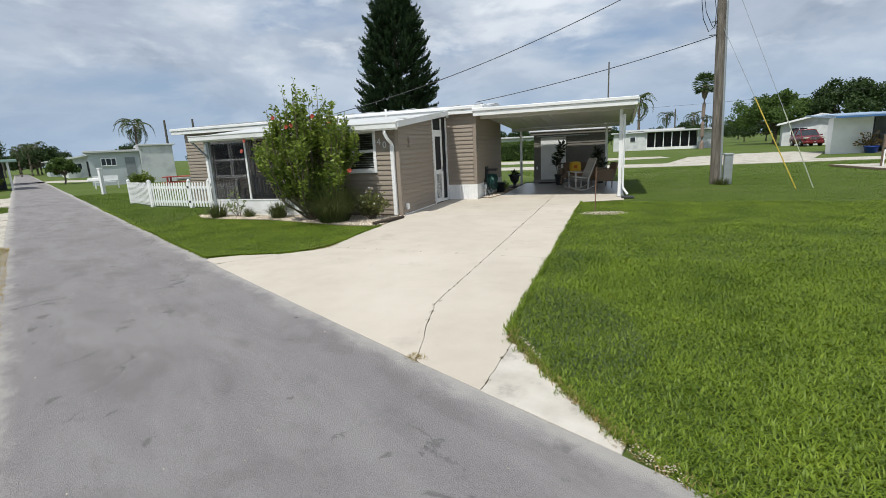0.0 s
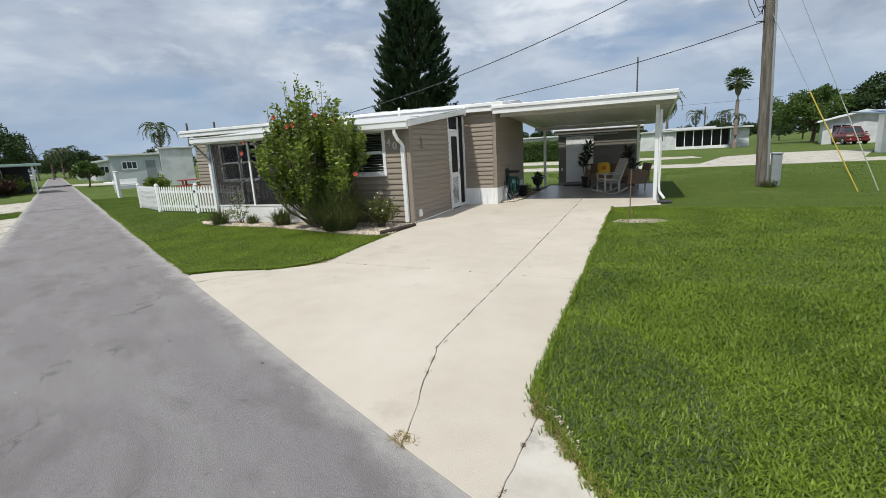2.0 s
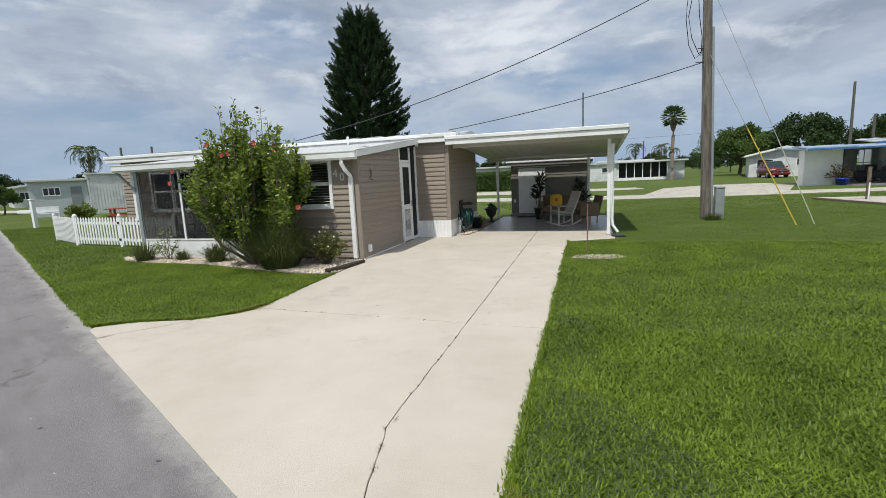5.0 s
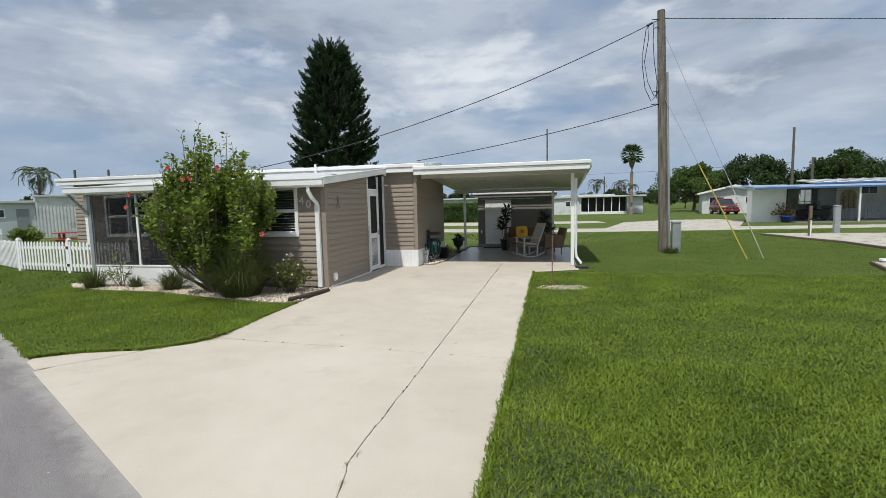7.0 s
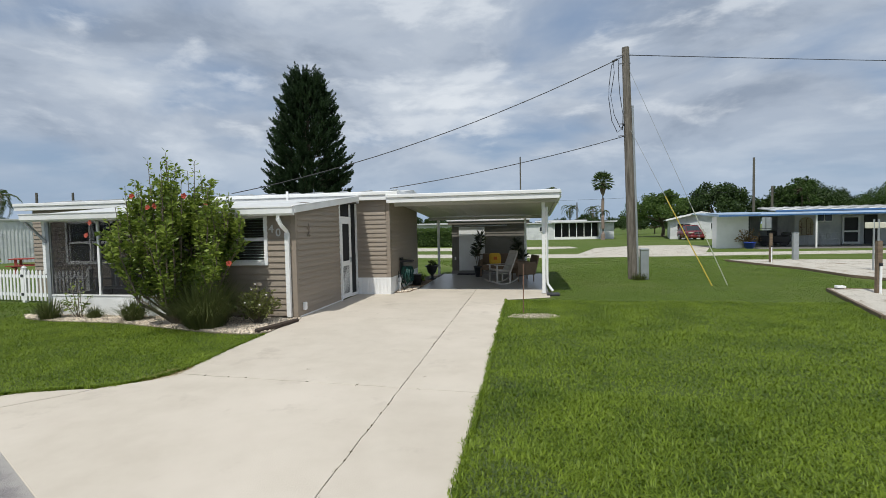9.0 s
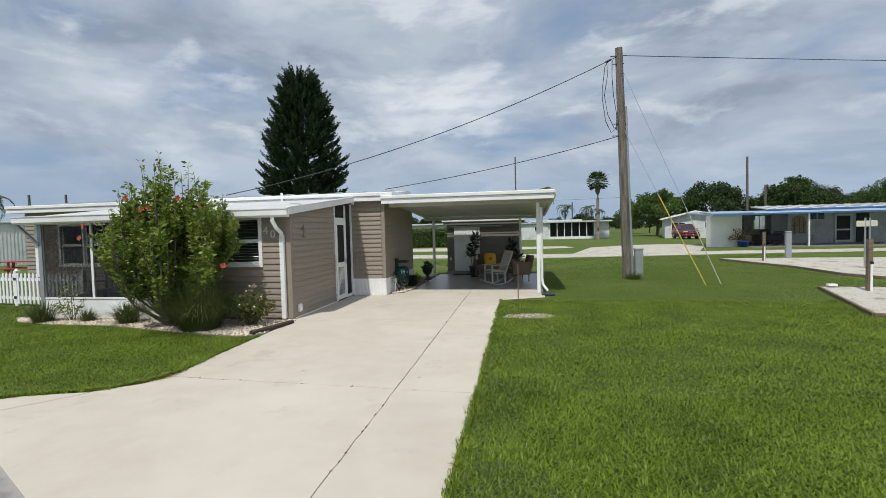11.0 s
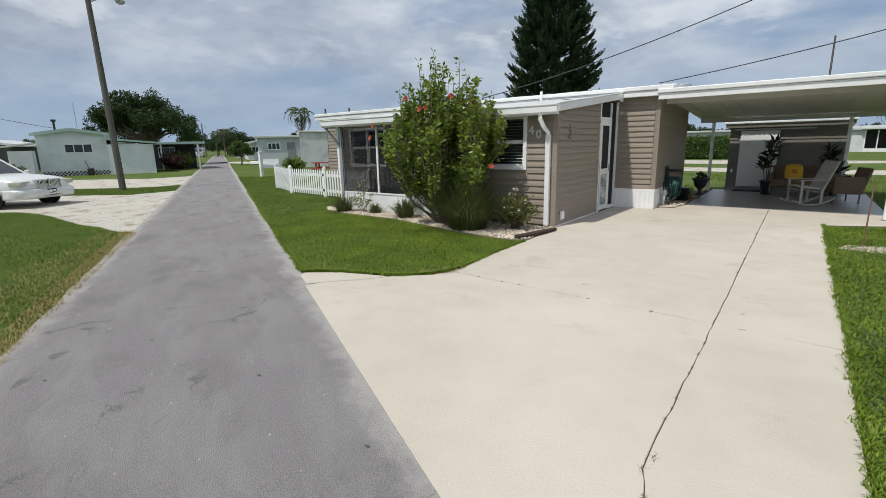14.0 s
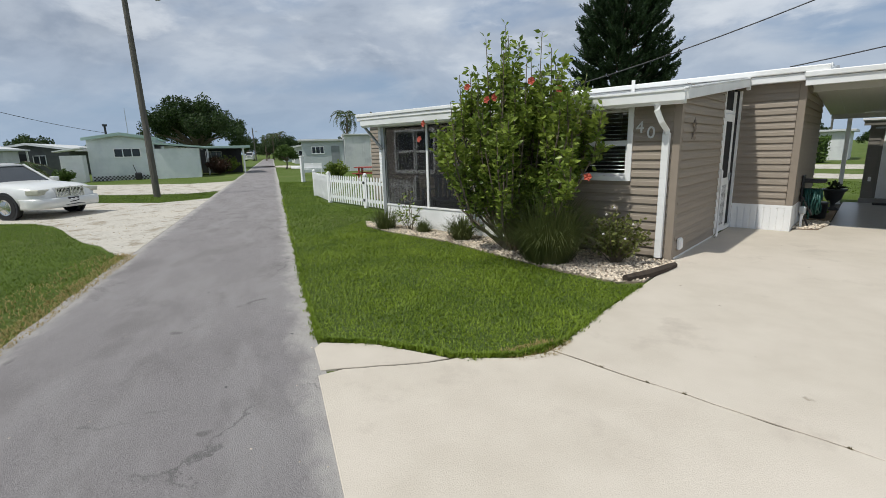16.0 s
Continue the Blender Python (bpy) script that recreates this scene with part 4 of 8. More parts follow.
def blades(x, y, z, length, width, lean, stiff=0.5):
    """Grass blades: a quad and a tip, bent over."""
    k = len(x)
    a = rng.uniform(0, 2 * np.pi, k)
    d = np.stack([np.cos(a), np.sin(a)], 1)
    w = np.stack([-np.sin(a), np.cos(a)], 1) * np.asarray(width).reshape(-1, 1)
    base = np.stack([x, y], 1)
    up1 = length * np.cos(lean * stiff) * 0.55
    out1 = length * np.sin(lean * stiff) * 0.55
    up2 = up1 + length * np.cos(lean) * 0.5
    out2 = out1 + length * np.sin(lean) * 0.5
    v = np.zeros((k, 5, 3), dtype=np.float32)
    v[:, 0, :2], v[:, 1, :2] = base - w, base + w
    v[:, 0, 2] = v[:, 1, 2] = z
    m = base + d * out1[:, None]
    v[:, 2, :2], v[:, 3, :2] = m + w * 0.8, m - w * 0.8
    v[:, 2, 2] = v[:, 3, 2] = z + up1
    v[:, 4, :2] = base + d * out2[:, None]
    v[:, 4, 2] = z + up2
    i = np.arange(k)[:, None] * 5
    f = np.concatenate([i + np.array([[0, 1, 2]]), i + np.array([[0, 2, 3]]), i + np.array([[3, 2, 4]])])
    return v.reshape(-1, 3), f


HIB = leafy("hibiscus_leaves", (0.042, 0.092, 0.011), (0.36, 0.44, 0.080), 0.34, 0.34)
PETAL = leafy("hibiscus_petals", (0.50, 0.06, 0.04), (0.62, 0.20, 0.13), 0.6, 0.25)
BARK = mat("bark", (0.12, 0.095, 0.07), (0.20, 0.165, 0.125), 10.0, 0.95, 0.7, 30.0)


def hibiscus(x, y):
    t = thing("hibiscus_bush", "tall leafy green hibiscus bush with coral flowers", "bush", pose(x, y, 0))
    r = random.Random(11)
    tips, wood = [], bmesh.new()
    for i in range(58):
        a = r.uniform(0, 2 * math.pi)
        rad = 1.5 * math.sqrt(r.uniform(0.02, 1))
        top = 3.0 - 0.95 * (rad / 1.5) ** 2.4 - r.uniform(0, 0.7)
        if i % 4 == 0:
            rad *= 0.62
            top = 3.34 - 0.75 * (rad / 0.93) ** 2 - r.uniform(0, 0.22)
        if i == 0:
            rad, top = 0.12, 3.3
        ex, ey = rad * math.cos(a), 0.62 * rad * math.sin(a) - 0.05
        p0 = Vector((r.uniform(-0.14, 0.14), r.uniform(-0.1, 0.1), 0))
        p3 = Vector((ex, ey, top))
        p1 = p0.lerp(p3, 0.35) + Vector((ex * 0.30, ey * 0.30, -0.15))
        p2 = p0.lerp(p3, 0.7) + Vector((ex * 0.25, ey * 0.25, 0))
        tube(wood, [p0, p1, p2, p3], [0.022, 0.016, 0.010, 0.004], 5)
        tips.append((p0, p1, p2, p3))
        for s in range(5):
            q0 = p0.lerp(p1, r.uniform(0.5, 1)) if s == 0 else p1.lerp(p2, r.uniform(0, 1)) if s < 4 else p2.lerp(p3, r.uniform(0, 0.35))
            q1 = q0 + Vector((r.uniform(-0.24, 0.24), r.uniform(-0.20, 0.20), r.uniform(0.22, 0.62)))
            q1.z = min(q1.z, top - 0.12)
            tube(wood, [q0, q0.lerp(q1, 0.5) + Vector((0, 0, 0.03)), q1], [0.009, 0.006, 0.003], 4)
            tips.append((q0, q0.lerp(q1, 0.35), q0.lerp(q1, 0.7), q1))
    tagged(part("woody_stem", wood, BARK, t, "thin brown woody stems"), kind="stuff")
    pos, way, ln = [], [], []
    for p0, p1, p2, p3 in tips:
        pts = [p0.lerp(p1, 0.45 + 0.55 * k / 6) for k in range(7)] + [p1.lerp(p2, k / 11) for k in range(12)] + [p2.lerp(p3, k / 13) for k in range(14)]
        for p in pts:
            for c in range(2):
                if p.z < 0.42 + r.uniform(0, 0.35):
                    continue
                w = Vector((r.gauss(0, 1), r.gauss(0, 1), r.gauss(0.35, 0.5))).normalized()
                pos.append(p + w * r.uniform(0.0, 0.05))
                way.append(w)
                ln.append(r.uniform(0.06, 0.12))
    v, f = leaf_cards(np.array([tuple(p) for p in pos]), np.array([tuple(p) for p in way]), np.array(ln), np.array(ln) * 0.26)
    tagged(fast("leaves", v, f, HIB, t), kind="stuff")
    for fx, fy, fz in ((-1.52, -0.45, 1.75), (-1.25, -0.62, 1.98), (0.05, -0.70, 2.22), (0.12, -0.62, 2.25), (0.62, -0.50, 2.42), (1.42, -0.45, 1.20), (-0.45, -0.50, 2.45), (0.95, -0.35, 2.30)):
        bm = bmesh.new()
        for k in range(5):
            a = 2 * math.pi * k / 5
            c = Vector((0.036 * math.cos(a), -0.015, 0.036 * math.sin(a)))
            e = Vector((math.cos(a), 0, math.sin(a)))
            s = Vector((-math.sin(a), 0, math.cos(a)))
            vs = [bm.verts.new(q) for q in (Vector((0, 0.02, 0)), c - s * 0.026, c + e * 0.02 + Vector((0, 0.015, 0)), c + s * 0.026)]
            bm.faces.new(vs)
        rod(bm, (0, 0.0, 0), (0, -0.06, 0.0), 0.005, 0.003, 5)
        fl = part("flower", bm, PETAL, t, "coral red hibiscus flower")
        fl.matrix_local = pose(fx, fy, fz, r.uniform(-25, 25), 0, r.uniform(-40, 40))
    return t


hibiscus(-6.85, 9.62)

FOUNTAIN = leafy("ornamental_grass", (0.050, 0.080, 0.018), (0.165, 0.180, 0.065), 0.6, 0.25)


def grass_clump(name, x, y, height, spread, count, label, material, width=0.004):
    k = count
    a, rr = rng.uniform(0, 2 * np.pi, k), np.sqrt(rng.uniform(0, 1, k)) * spread * 0.22
    ln = height * rng.uniform(0.7, 1.35, k)
    out = (np.cos(a), np.sin(a))
    lean = rng.uniform(0.05, 1.15, k)
    v = np.zeros((k, 7, 3))
    w = np.stack([-out[1], out[0]], 1) * width
    p = np.stack([rr * out[0], rr * out[1]], 1)
    for j, (s, ww) in enumerate(((0, 1.0), (0.4, 0.9), (0.75, 0.6))):
        bend = lean * (0.3 + 0.7 * s)
        c = p + np.stack(out, 1) * (ln * s * np.sin(bend))[:, None]
        v[:, 2 * j, :2], v[:, 2 * j + 1, :2] = c - w * ww, c + w * ww
        v[:, 2 * j, 2] = v[:, 2 * j + 1, 2] = ln * s * np.cos(bend)
    c = p + np.stack(out, 1) * (ln * np.sin(lean * 1.1))[:, None]
    v[:, 6, :2], v[:, 6, 2] = c, np.maximum(ln * np.cos(lean * 1.1), 0.02)
    i = np.arange(k)[:, None] * 7
    f = np.concatenate([i + np.array([q]) for q in ((0, 1, 3), (0, 3, 2), (2, 3, 5), (2, 5, 4), (4, 5, 6))])
    ob = fast(name, v.reshape(-1, 3), f, material)
    ob.matrix_world = pose(x, y, 0.0)
    return tagged(ob, label, "ornamental grass")


grass_clump("fountain_grass", -6.05, 9.33, 0.86, 1.5, 2400, "large arching clump of fine ornamental grass", FOUNTAIN, 0.0035)
grass_clump("grass_tuft", -10.05, 9.80, 0.40, 0.8, 420, "small green grass tuft in the gravel bed", FOUNTAIN, 0.005)
grass_clump("grass_tuft", -9.12, 9.95, 0.24, 0.5, 260, "low green grass tuft in the gravel bed", FOUNTAIN, 0.005)
grass_clump("grass_tuft", -8.02, 9.80, 0.40, 0.7, 480, "dark green grass tuft in the gravel bed", FOUNTAIN, 0.006)


def shrub(name, x, y, rx, ry, h, stems, per, leaf, material, label, flower=None, flowers=0, category="shrub"):
    t = thing(name, label, category, pose(x, y, 0))
    r = random.Random(int(abs(x) * 100))
    wood, pos, way, ln, fl = bmesh.new(), [], [], [], []
    for i in range(stems):
        a = r.uniform(0, 2 * math.pi)
        q = math.sqrt(r.uniform(0.02, 1))
        p0, p2 = Vector((r.uniform(-0.05, 0.05), r.uniform(-0.05, 0.05), 0)), Vector((rx * q * math.cos(a), ry * q * math.sin(a), h * (1 - 0.45 * q * q) * r.uniform(0.6, 1)))
        p1 = p0.lerp(p2, 0.5) + Vector((0, 0, 0.05))
        tube(wood, [p0, p1, p2], [0.009, 0.006, 0.003], 4)
        for k in range(per):
            s = r.uniform(0.25, 1)
            p = p0.lerp(p1, s * 2) if s < 0.5 else p1.lerp(p2, s * 2 - 1)
            w = Vector((r.gauss(0, 1), r.gauss(0, 1), r.gauss(0.3, 0.6))).normalized()
            pos.append(tuple(p + w * r.uniform(0, 0.05)))
            way.append(tuple(w))
            ln.append(leaf * r.uniform(0.6, 1.2))
        fl.append(p2)
    part("stems", wood, BARK, t)
    v, f = leaf_cards(np.array(pos), np.array(way), np.array(ln), np.array(ln) * 0.32)
    tagged(fast("leaves", v, f, material, t), kind="stuff")
    for i in range(flowers):
        p = fl[i % len(fl)] + Vector((r.uniform(-0.05, 0.05), r.uniform(-0.05, 0.05), 0.03))
        bm = bmesh.new()
        bmesh.ops.create_icosphere(bm, subdivisions=1, radius=0.018, matrix=Matrix.Translation(p))
        part("flower", bm, flower, t, "tiny pale flower")
    return t


ROSE = leafy("shrub_leaves", (0.08, 0.105, 0.025), (0.23, 0.235, 0.07), 0.5, 0.25)
PALE = mat("pale_petals", (0.62, 0.55, 0.58), (0.75, 0.70, 0.70), 20.0, 0.7)
shrub("flowering_shrub", -5.25, 9.72, 0.48, 0.36, 0.80, 50, 36, 0.06, ROSE, "bushy green shrub with small pale flowers", PALE, 7)
shrub("rose_sapling", -9.48, 9.92, 0.42, 0.25, 0.85, 9, 15, 0.065, HIB, "sparse young rose with thin bare stems", None, 0)

# ---- gravel bed ----
bed_pts = [(-11.2, 10.2), (-10.6, 9.75), (-9.7, 9.58), (-8.1, 9.52), (-6.6, 9.12), (-5.6, 8.90), (-4.85, 8.82), (-4.62, 9.05), (-4.63, 10.24), (-6.9, 10.24), (-10.6, 10.24)]
SHELL = mat("river_gravel", (0.50, 0.41, 0.31), (0.74, 0.65, 0.53), 30.0, 0.85, 0.2, 60.0, island=0.35)
sheet("gravel_bed", bed_pts, 0.018, mat("mulch_soil", (0.24, 0.19, 0.145), (0.36, 0.30, 0.235), 25.0, 0.95, 0.6, 60.0), "garden bed of pale gravel along the porch", "garden bed")


def inside(poly, x, y):
    c = np.zeros(len(x), dtype=bool)
    for (x0, y0), (x1, y1) in zip(poly, poly[1:] + poly[:1]):
        if y0 == y1:
            continue
        c ^= ((y0 > y) != (y1 > y)) & (x < (x1 - x0) * (y - y0) / (y1 - y0) + x0)
    return c


def stones(name, poly, count, size, material, label, z=0.018):
    xs, ys = [p[0] for p in poly], [p[1] for p in poly]
    x, y = rng.uniform(min(xs), max(xs), count), rng.uniform(min(ys), max(ys), count)
    ok = inside(poly, x, y)
    x, y = x[ok], y[ok]
    k = len(x)
    s = rng.uniform(0.5, 1.2, (k, 1, 1)) * size
    oct_ = np.array([(1, 0, 0), (-1, 0, 0), (0, 1, 0), (0, -1, 0), (0, 0, 1), (0, 0, -1)], dtype=float)[None] * rng.uniform(0.7, 1.2, (k, 6, 1)) + rng.normal(0, 0.18, (k, 6, 3))
    oct_[:, :, 2] *= 0.6
    v = oct_ * s + np.stack([x, y, np.full(k, z) + s[:, 0, 0] * 0.35], 1)[:, None, :]
    q = np.array([(0, 2, 4), (2, 1, 4), (1, 3, 4), (3, 0, 4), (2, 0, 5), (1, 2, 5), (3, 1, 5), (0, 3, 5)])
    f = (np.arange(k)[:, None, None] * 6 + q[None]).reshape(-1, 3)
    return tagged(fast(name, v.reshape(-1, 3), f, material), label, "gravel", kind="stuff")


stones("gravel", bed_pts, 9000, 0.028, SHELL, "pale tan and white gravel stones in the bed")
edge = bmesh.new()
tube(edge, [(-4.80, 8.93, 0.05), (-4.66, 9.25, 0.055), (-4.60, 9.6, 0.05), (-4.56, 9.95, 0.045)], [0.045, 0.055, 0.052, 0.04], 7)
tagged(part("edging_log", edge, mat("dark_timber", (0.035, 0.026, 0.02), (0.075, 0.055, 0.04), 12.0, 0.9, 0.6, 40.0)), "dark weathered landscape timber edging the bed", "edging")

# ---- porch furniture behind the screens ----
CHAIRGREY = mat("grey_paint", (0.30, 0.30, 0.29), (0.36, 0.36, 0.35), 5.0, 0.6)


def porch_bench(m):
    b = thing("porch_bench", "grey slatted wooden bench inside the porch", "bench", m)
    for i in range(9):
        part("back_slat", bx(-0.56 + i * 0.125, -0.49 + i * 0.125, 0.22, 0.245, 0.42, 0.86), CHAIRGREY, b)
    part("top_rail", bx(-0.62, 0.62, 0.215, 0.26, 0.863, 0.95, bevel=0.008), CHAIRGREY, b)
    for i in range(4):
        part("seat_slat", bx(-0.6, 0.6, -0.25 + i * 0.115, -0.15 + i * 0.115, 0.40, 0.425), CHAIRGREY, b)
    for x in (-0.6, 0.55):
        for y in (-0.25, 0.2):
            part("leg", bx(x, x + 0.05, y, y + 0.05, 0.0, 0.40 if y > 0 else 0.6), CHAIRGREY, b)
        part("armrest", bx(x - 0.01, x + 0.06, -0.27, 0.21, 0.603, 0.63, bevel=0.006), CHAIRGREY, b)
    return b


porch_bench(pose(-9.85, 11.55, 0.06, 0, 0, 8))


def sling_chair(m):
    c = thing("patio_chair", "dark metal and mesh patio chair in the porch", "chair", m, group="porch chairs")
    part("seat", bx(-0.26, 0.26, -0.25, 0.25, 0.40, 0.43, bevel=0.01), BLACK, c)
    part("backrest", box(bmesh.new(), -0.26, 0.26, -0.015, 0.015, 0.0, 0.62, bevel=0.008, m=pose(0, 0.26, 0.42, -16)), BLACK, c)
    for x in (-0.28, 0.255):
        for y in (-0.25, 0.22):
            part("leg", rods([(x, y, 0), (x, y, 0.62 if y < 0 else 0.42)], 0.014), BLACK, c)
        part("armrest", rods([(x, -0.25, 0.62), (x, 0.30, 0.64)], 0.016), BLACK, c)
    return c


pc = sling_chair(pose(-8.75, 11.1, 0.06, 0, 0, 110))
copy_thing(pc, pose(-7.75, 11.3, 0.06, 0, 0, -120))

# ---- carport things ----
RESIN = mat("weathered_wood_seat", (0.33, 0.31, 0.28), (0.41, 0.385, 0.35), 6.0, 0.6, 0.1, 40.0, stretch=(1, 1, 6))
WICKER = mat("brown_wicker", (0.14, 0.095, 0.06), (0.22, 0.15, 0.10), 60.0, 0.75, 0.8, 140.0)


def rocking_chair(m):
    c = thing("rocking_chair", "pale grey slatted wooden rocking chair on the slab", "chair", m)
    for i in range(8):
        x = -0.25 + i * 0.062
        part("back_slat", box(bmesh.new(), x, x + 0.045, -0.01, 0.01, 0.03, 0.70, bevel=0.004, m=pose(0, 0.24, 0.38, -22)), RESIN, c)
    part("back_rail", box(bmesh.new(), -0.29, 0.29, -0.02, 0.02, 0.66, 0.78, bevel=0.012, m=pose(0, 0.24, 0.38, -22)), RESIN, c)
    for s in (-0.29, 0.265):
        part("back_post", box(bmesh.new(), s, s + 0.03, -0.02, 0.02, 0.0, 0.70, m=pose(0, 0.24, 0.38, -22)), RESIN, c)
    for i in range(6):
        part("seat_slat", bx(-0.27, 0.27, -0.28 + i * 0.088, -0.205 + i * 0.088, 0.40 - i * 0.012, 0.42 - i * 0.012, bevel=0.004), RESIN, c)
    part("cushion", box(bmesh.new(), -0.25, 0.25, -0.27, 0.22, 0.0, 0.07, bevel=0.03, m=pose(0, 0, 0.415, -7)), mat("beige_cushion", (0.32, 0.30, 0.26), (0.40, 0.37, 0.33), 30.0, 0.9), c)
    for x in (-0.31, 0.28):
        pts = [(x + 0.015, -0.42 + i * 0.095, 0.025 + 0.12 * ((i - 4.5) / 4.5) ** 2) for i in range(11)]
        part("rocker", tube(bmesh.new(), pts, 0.02, 6), RESIN, c)
        part("leg", bx(x, x + 0.03, -0.26, -0.21, 0.05, 0.63), RESIN, c)
        part("leg", bx(x, x + 0.03, 0.20, 0.25, 0.04, 0.42), RESIN, c)
        part("armrest", bx(x - 0.02, x + 0.05, -0.32, 0.36, 0.633, 0.655, bevel=0.008), RESIN, c)
    return c


rocking_chair(pose(-1.0, 16.0, 0.026, 0, 0, -62) @ Matrix.Scale(0.92, 4))


def wicker_chair(m):
    c = thing("wicker_armchair", "brown woven wicker armchair on the slab", "chair", m)
    part("seat", bx(-0.30, 0.30, -0.28, 0.26, 0.26, 0.42, bevel=0.03), WICKER, c)
    part("backrest", box(bmesh.new(), -0.33, 0.33, -0.035, 0.035, 0.0, 0.52, bevel=0.03, m=pose(0, 0.29, 0.32, -14)), WICKER, c)
    for x in (-0.36, 0.29):
        part("arm_panel", bx(x, x + 0.07, -0.30, 0.30, 0.22, 0.62, bevel=0.028), WICKER, c)
        for y in (-0.26, 0.24):
            part("leg", rods([(x + 0.035, y, 0), (x + 0.035, y, 0.23)], 0.018), WICKER, c)
    return c


wicker_chair(pose(-0.30, 16.9, 0.026, 0, 0, -72))


def bench_seat(m):
    b = thing("wicker_loveseat", "dark wicker loveseat against the shed", "loveseat", m)
    part("seat", bx(-0.6, 0.6, -0.28, 0.26, 0.24, 0.42, bevel=0.03), WICKER, b)
    part("backrest", box(bmesh.new(), -0.62, 0.62, -0.04, 0.04, 0.0, 0.46, bevel=0.03, m=pose(0, 0.30, 0.34, -12)), WICKER, b)
    for x in (-0.66, 0.60):
        part("arm_panel", bx(x, x + 0.07, -0.30, 0.30, 0.02, 0.60, bevel=0.028), WICKER, b)
    return b


bench_seat(pose(-1.15, 18.35, 0.026, 0, 0, 0))
pil = bmesh.new()
bmesh.ops.create_uvsphere(pil, u_segments=20, v_segments=12, radius=1.0)
for v in pil.verts:
    x, y, z = v.co
    sx = math.copysign(abs(x) ** 0.5, x) if x else 0
    sz = math.copysign(abs(z) ** 0.5, z) if z else 0
    v.co = (0.21 * sx, 0.075 * y, 0.21 * sz)
pillow = thing("throw_pillow", "yellow throw pillow with an orange motif", "pillow", pose(-1.28, 18.15, 0.66, -14, 0, 12))
part("cover", pil, mat("yellow_cloth", (0.58, 0.33, 0.03), (0.68, 0.42, 0.05), 20.0, 0.9, 0.2, 90.0), pillow, smooth=True)
part("motif", bx(-0.06, 0.06, -0.084, -0.078, -0.05, 0.06, bevel=0.01), mat("orange_cloth", (0.5, 0.12, 0.02), (0.55, 0.16, 0.03), 20.0, 0.9), pillow)

DRAC = leafy("dracaena_leaves", (0.016, 0.022, 0.012), (0.05, 0.06, 0.03), 0.35, 0.15)
POT = mat("dark_pot", (0.025, 0.028, 0.03), (0.05, 0.052, 0.055), 10.0, 0.45)


def potted_plant(m, height, label, heads=4, pot=0.17):
    t = thing("potted_dracaena", label, "potted plant", m, group="potted dracaenas")
    bm = bmesh.new()
    lathe(bm, [(pot * 0.7, 0.0), (pot, 0.34), (pot * 1.1, 0.345), (pot * 1.1, 0.38), (pot * 0.98, 0.38), (pot * 0.95, 0.33)], 18)
    part("pot", bm, POT, t, smooth=True)
    r = random.Random(int(height * 100))
    canes, pos, way, ln = bmesh.new(), [], [], []
    for i in range(heads):
        z = height * (0.45 + 0.5 * (i + 1) / heads)
        p = Vector((r.uniform(-0.15, 0.15), r.uniform(-0.12, 0.12), z - 0.15))
        tube(canes, [(p.x * 0.3, p.y * 0.3, 0.3), (p.x * 0.6, p.y * 0.6, z * 0.5), tuple(p)], [0.016, 0.014, 0.012], 6)
        for k in range(26):
            a, e = r.uniform(0, 2 * math.pi), r.uniform(-0.3, 1.2)
            pos.append(tuple(p + Vector((0, 0, r.uniform(-0.14, 0.06)))))
            way.append((math.cos(a) * math.cos(e), math.sin(a) * math.cos(e), math.sin(e)))
            ln.append(r.uniform(0.22, 0.36))
    part("canes", canes, BARK, t)
    v, f = leaf_cards(np.array(pos), np.array(way), np.array(ln), np.array(ln) * 0.11)
    fast("leaves", v, f, DRAC, t)
    return t


potted_plant(pose(-1.86, 18.2, 0.026), 1.62, "tall dark-leaved dracaena in a dark pot", 4)
potted_plant(pose(-0.42, 18.55, 0.026), 1.45, "dark-leaved dracaena in a pot by the shed", 4)


def urn(m):
    t = thing("urn_planter", "black footed urn planter with small plant", "planter", m)
    bm = bmesh.new()
    lathe(bm, [(0.13, 0), (0.13, 0.04), (0.05, 0.08), (0.05, 0.16), (0.15, 0.26), (0.19, 0.42), (0.24, 0.46), (0.24, 0.49), (0.17, 0.49), (0.15, 0.44)], 18)
    part("urn", bm, POT, t, smooth=True)
    k = 60
    u3 = unit(k)
    u3[:, 2] = np.abs(u3[:, 2])
    v, f = leaf_cards(np.array([(0, 0, 0.48)]) + u3 * rng.uniform(0, 0.14, (k, 1)), u3, rng.uniform(0.06, 0.12, k), rng.uniform(0.02, 0.04, k))
    fast("leaves", v, f, DRAC, t)
    return t


urn(pose(-3.42, 17.5, 0.0))


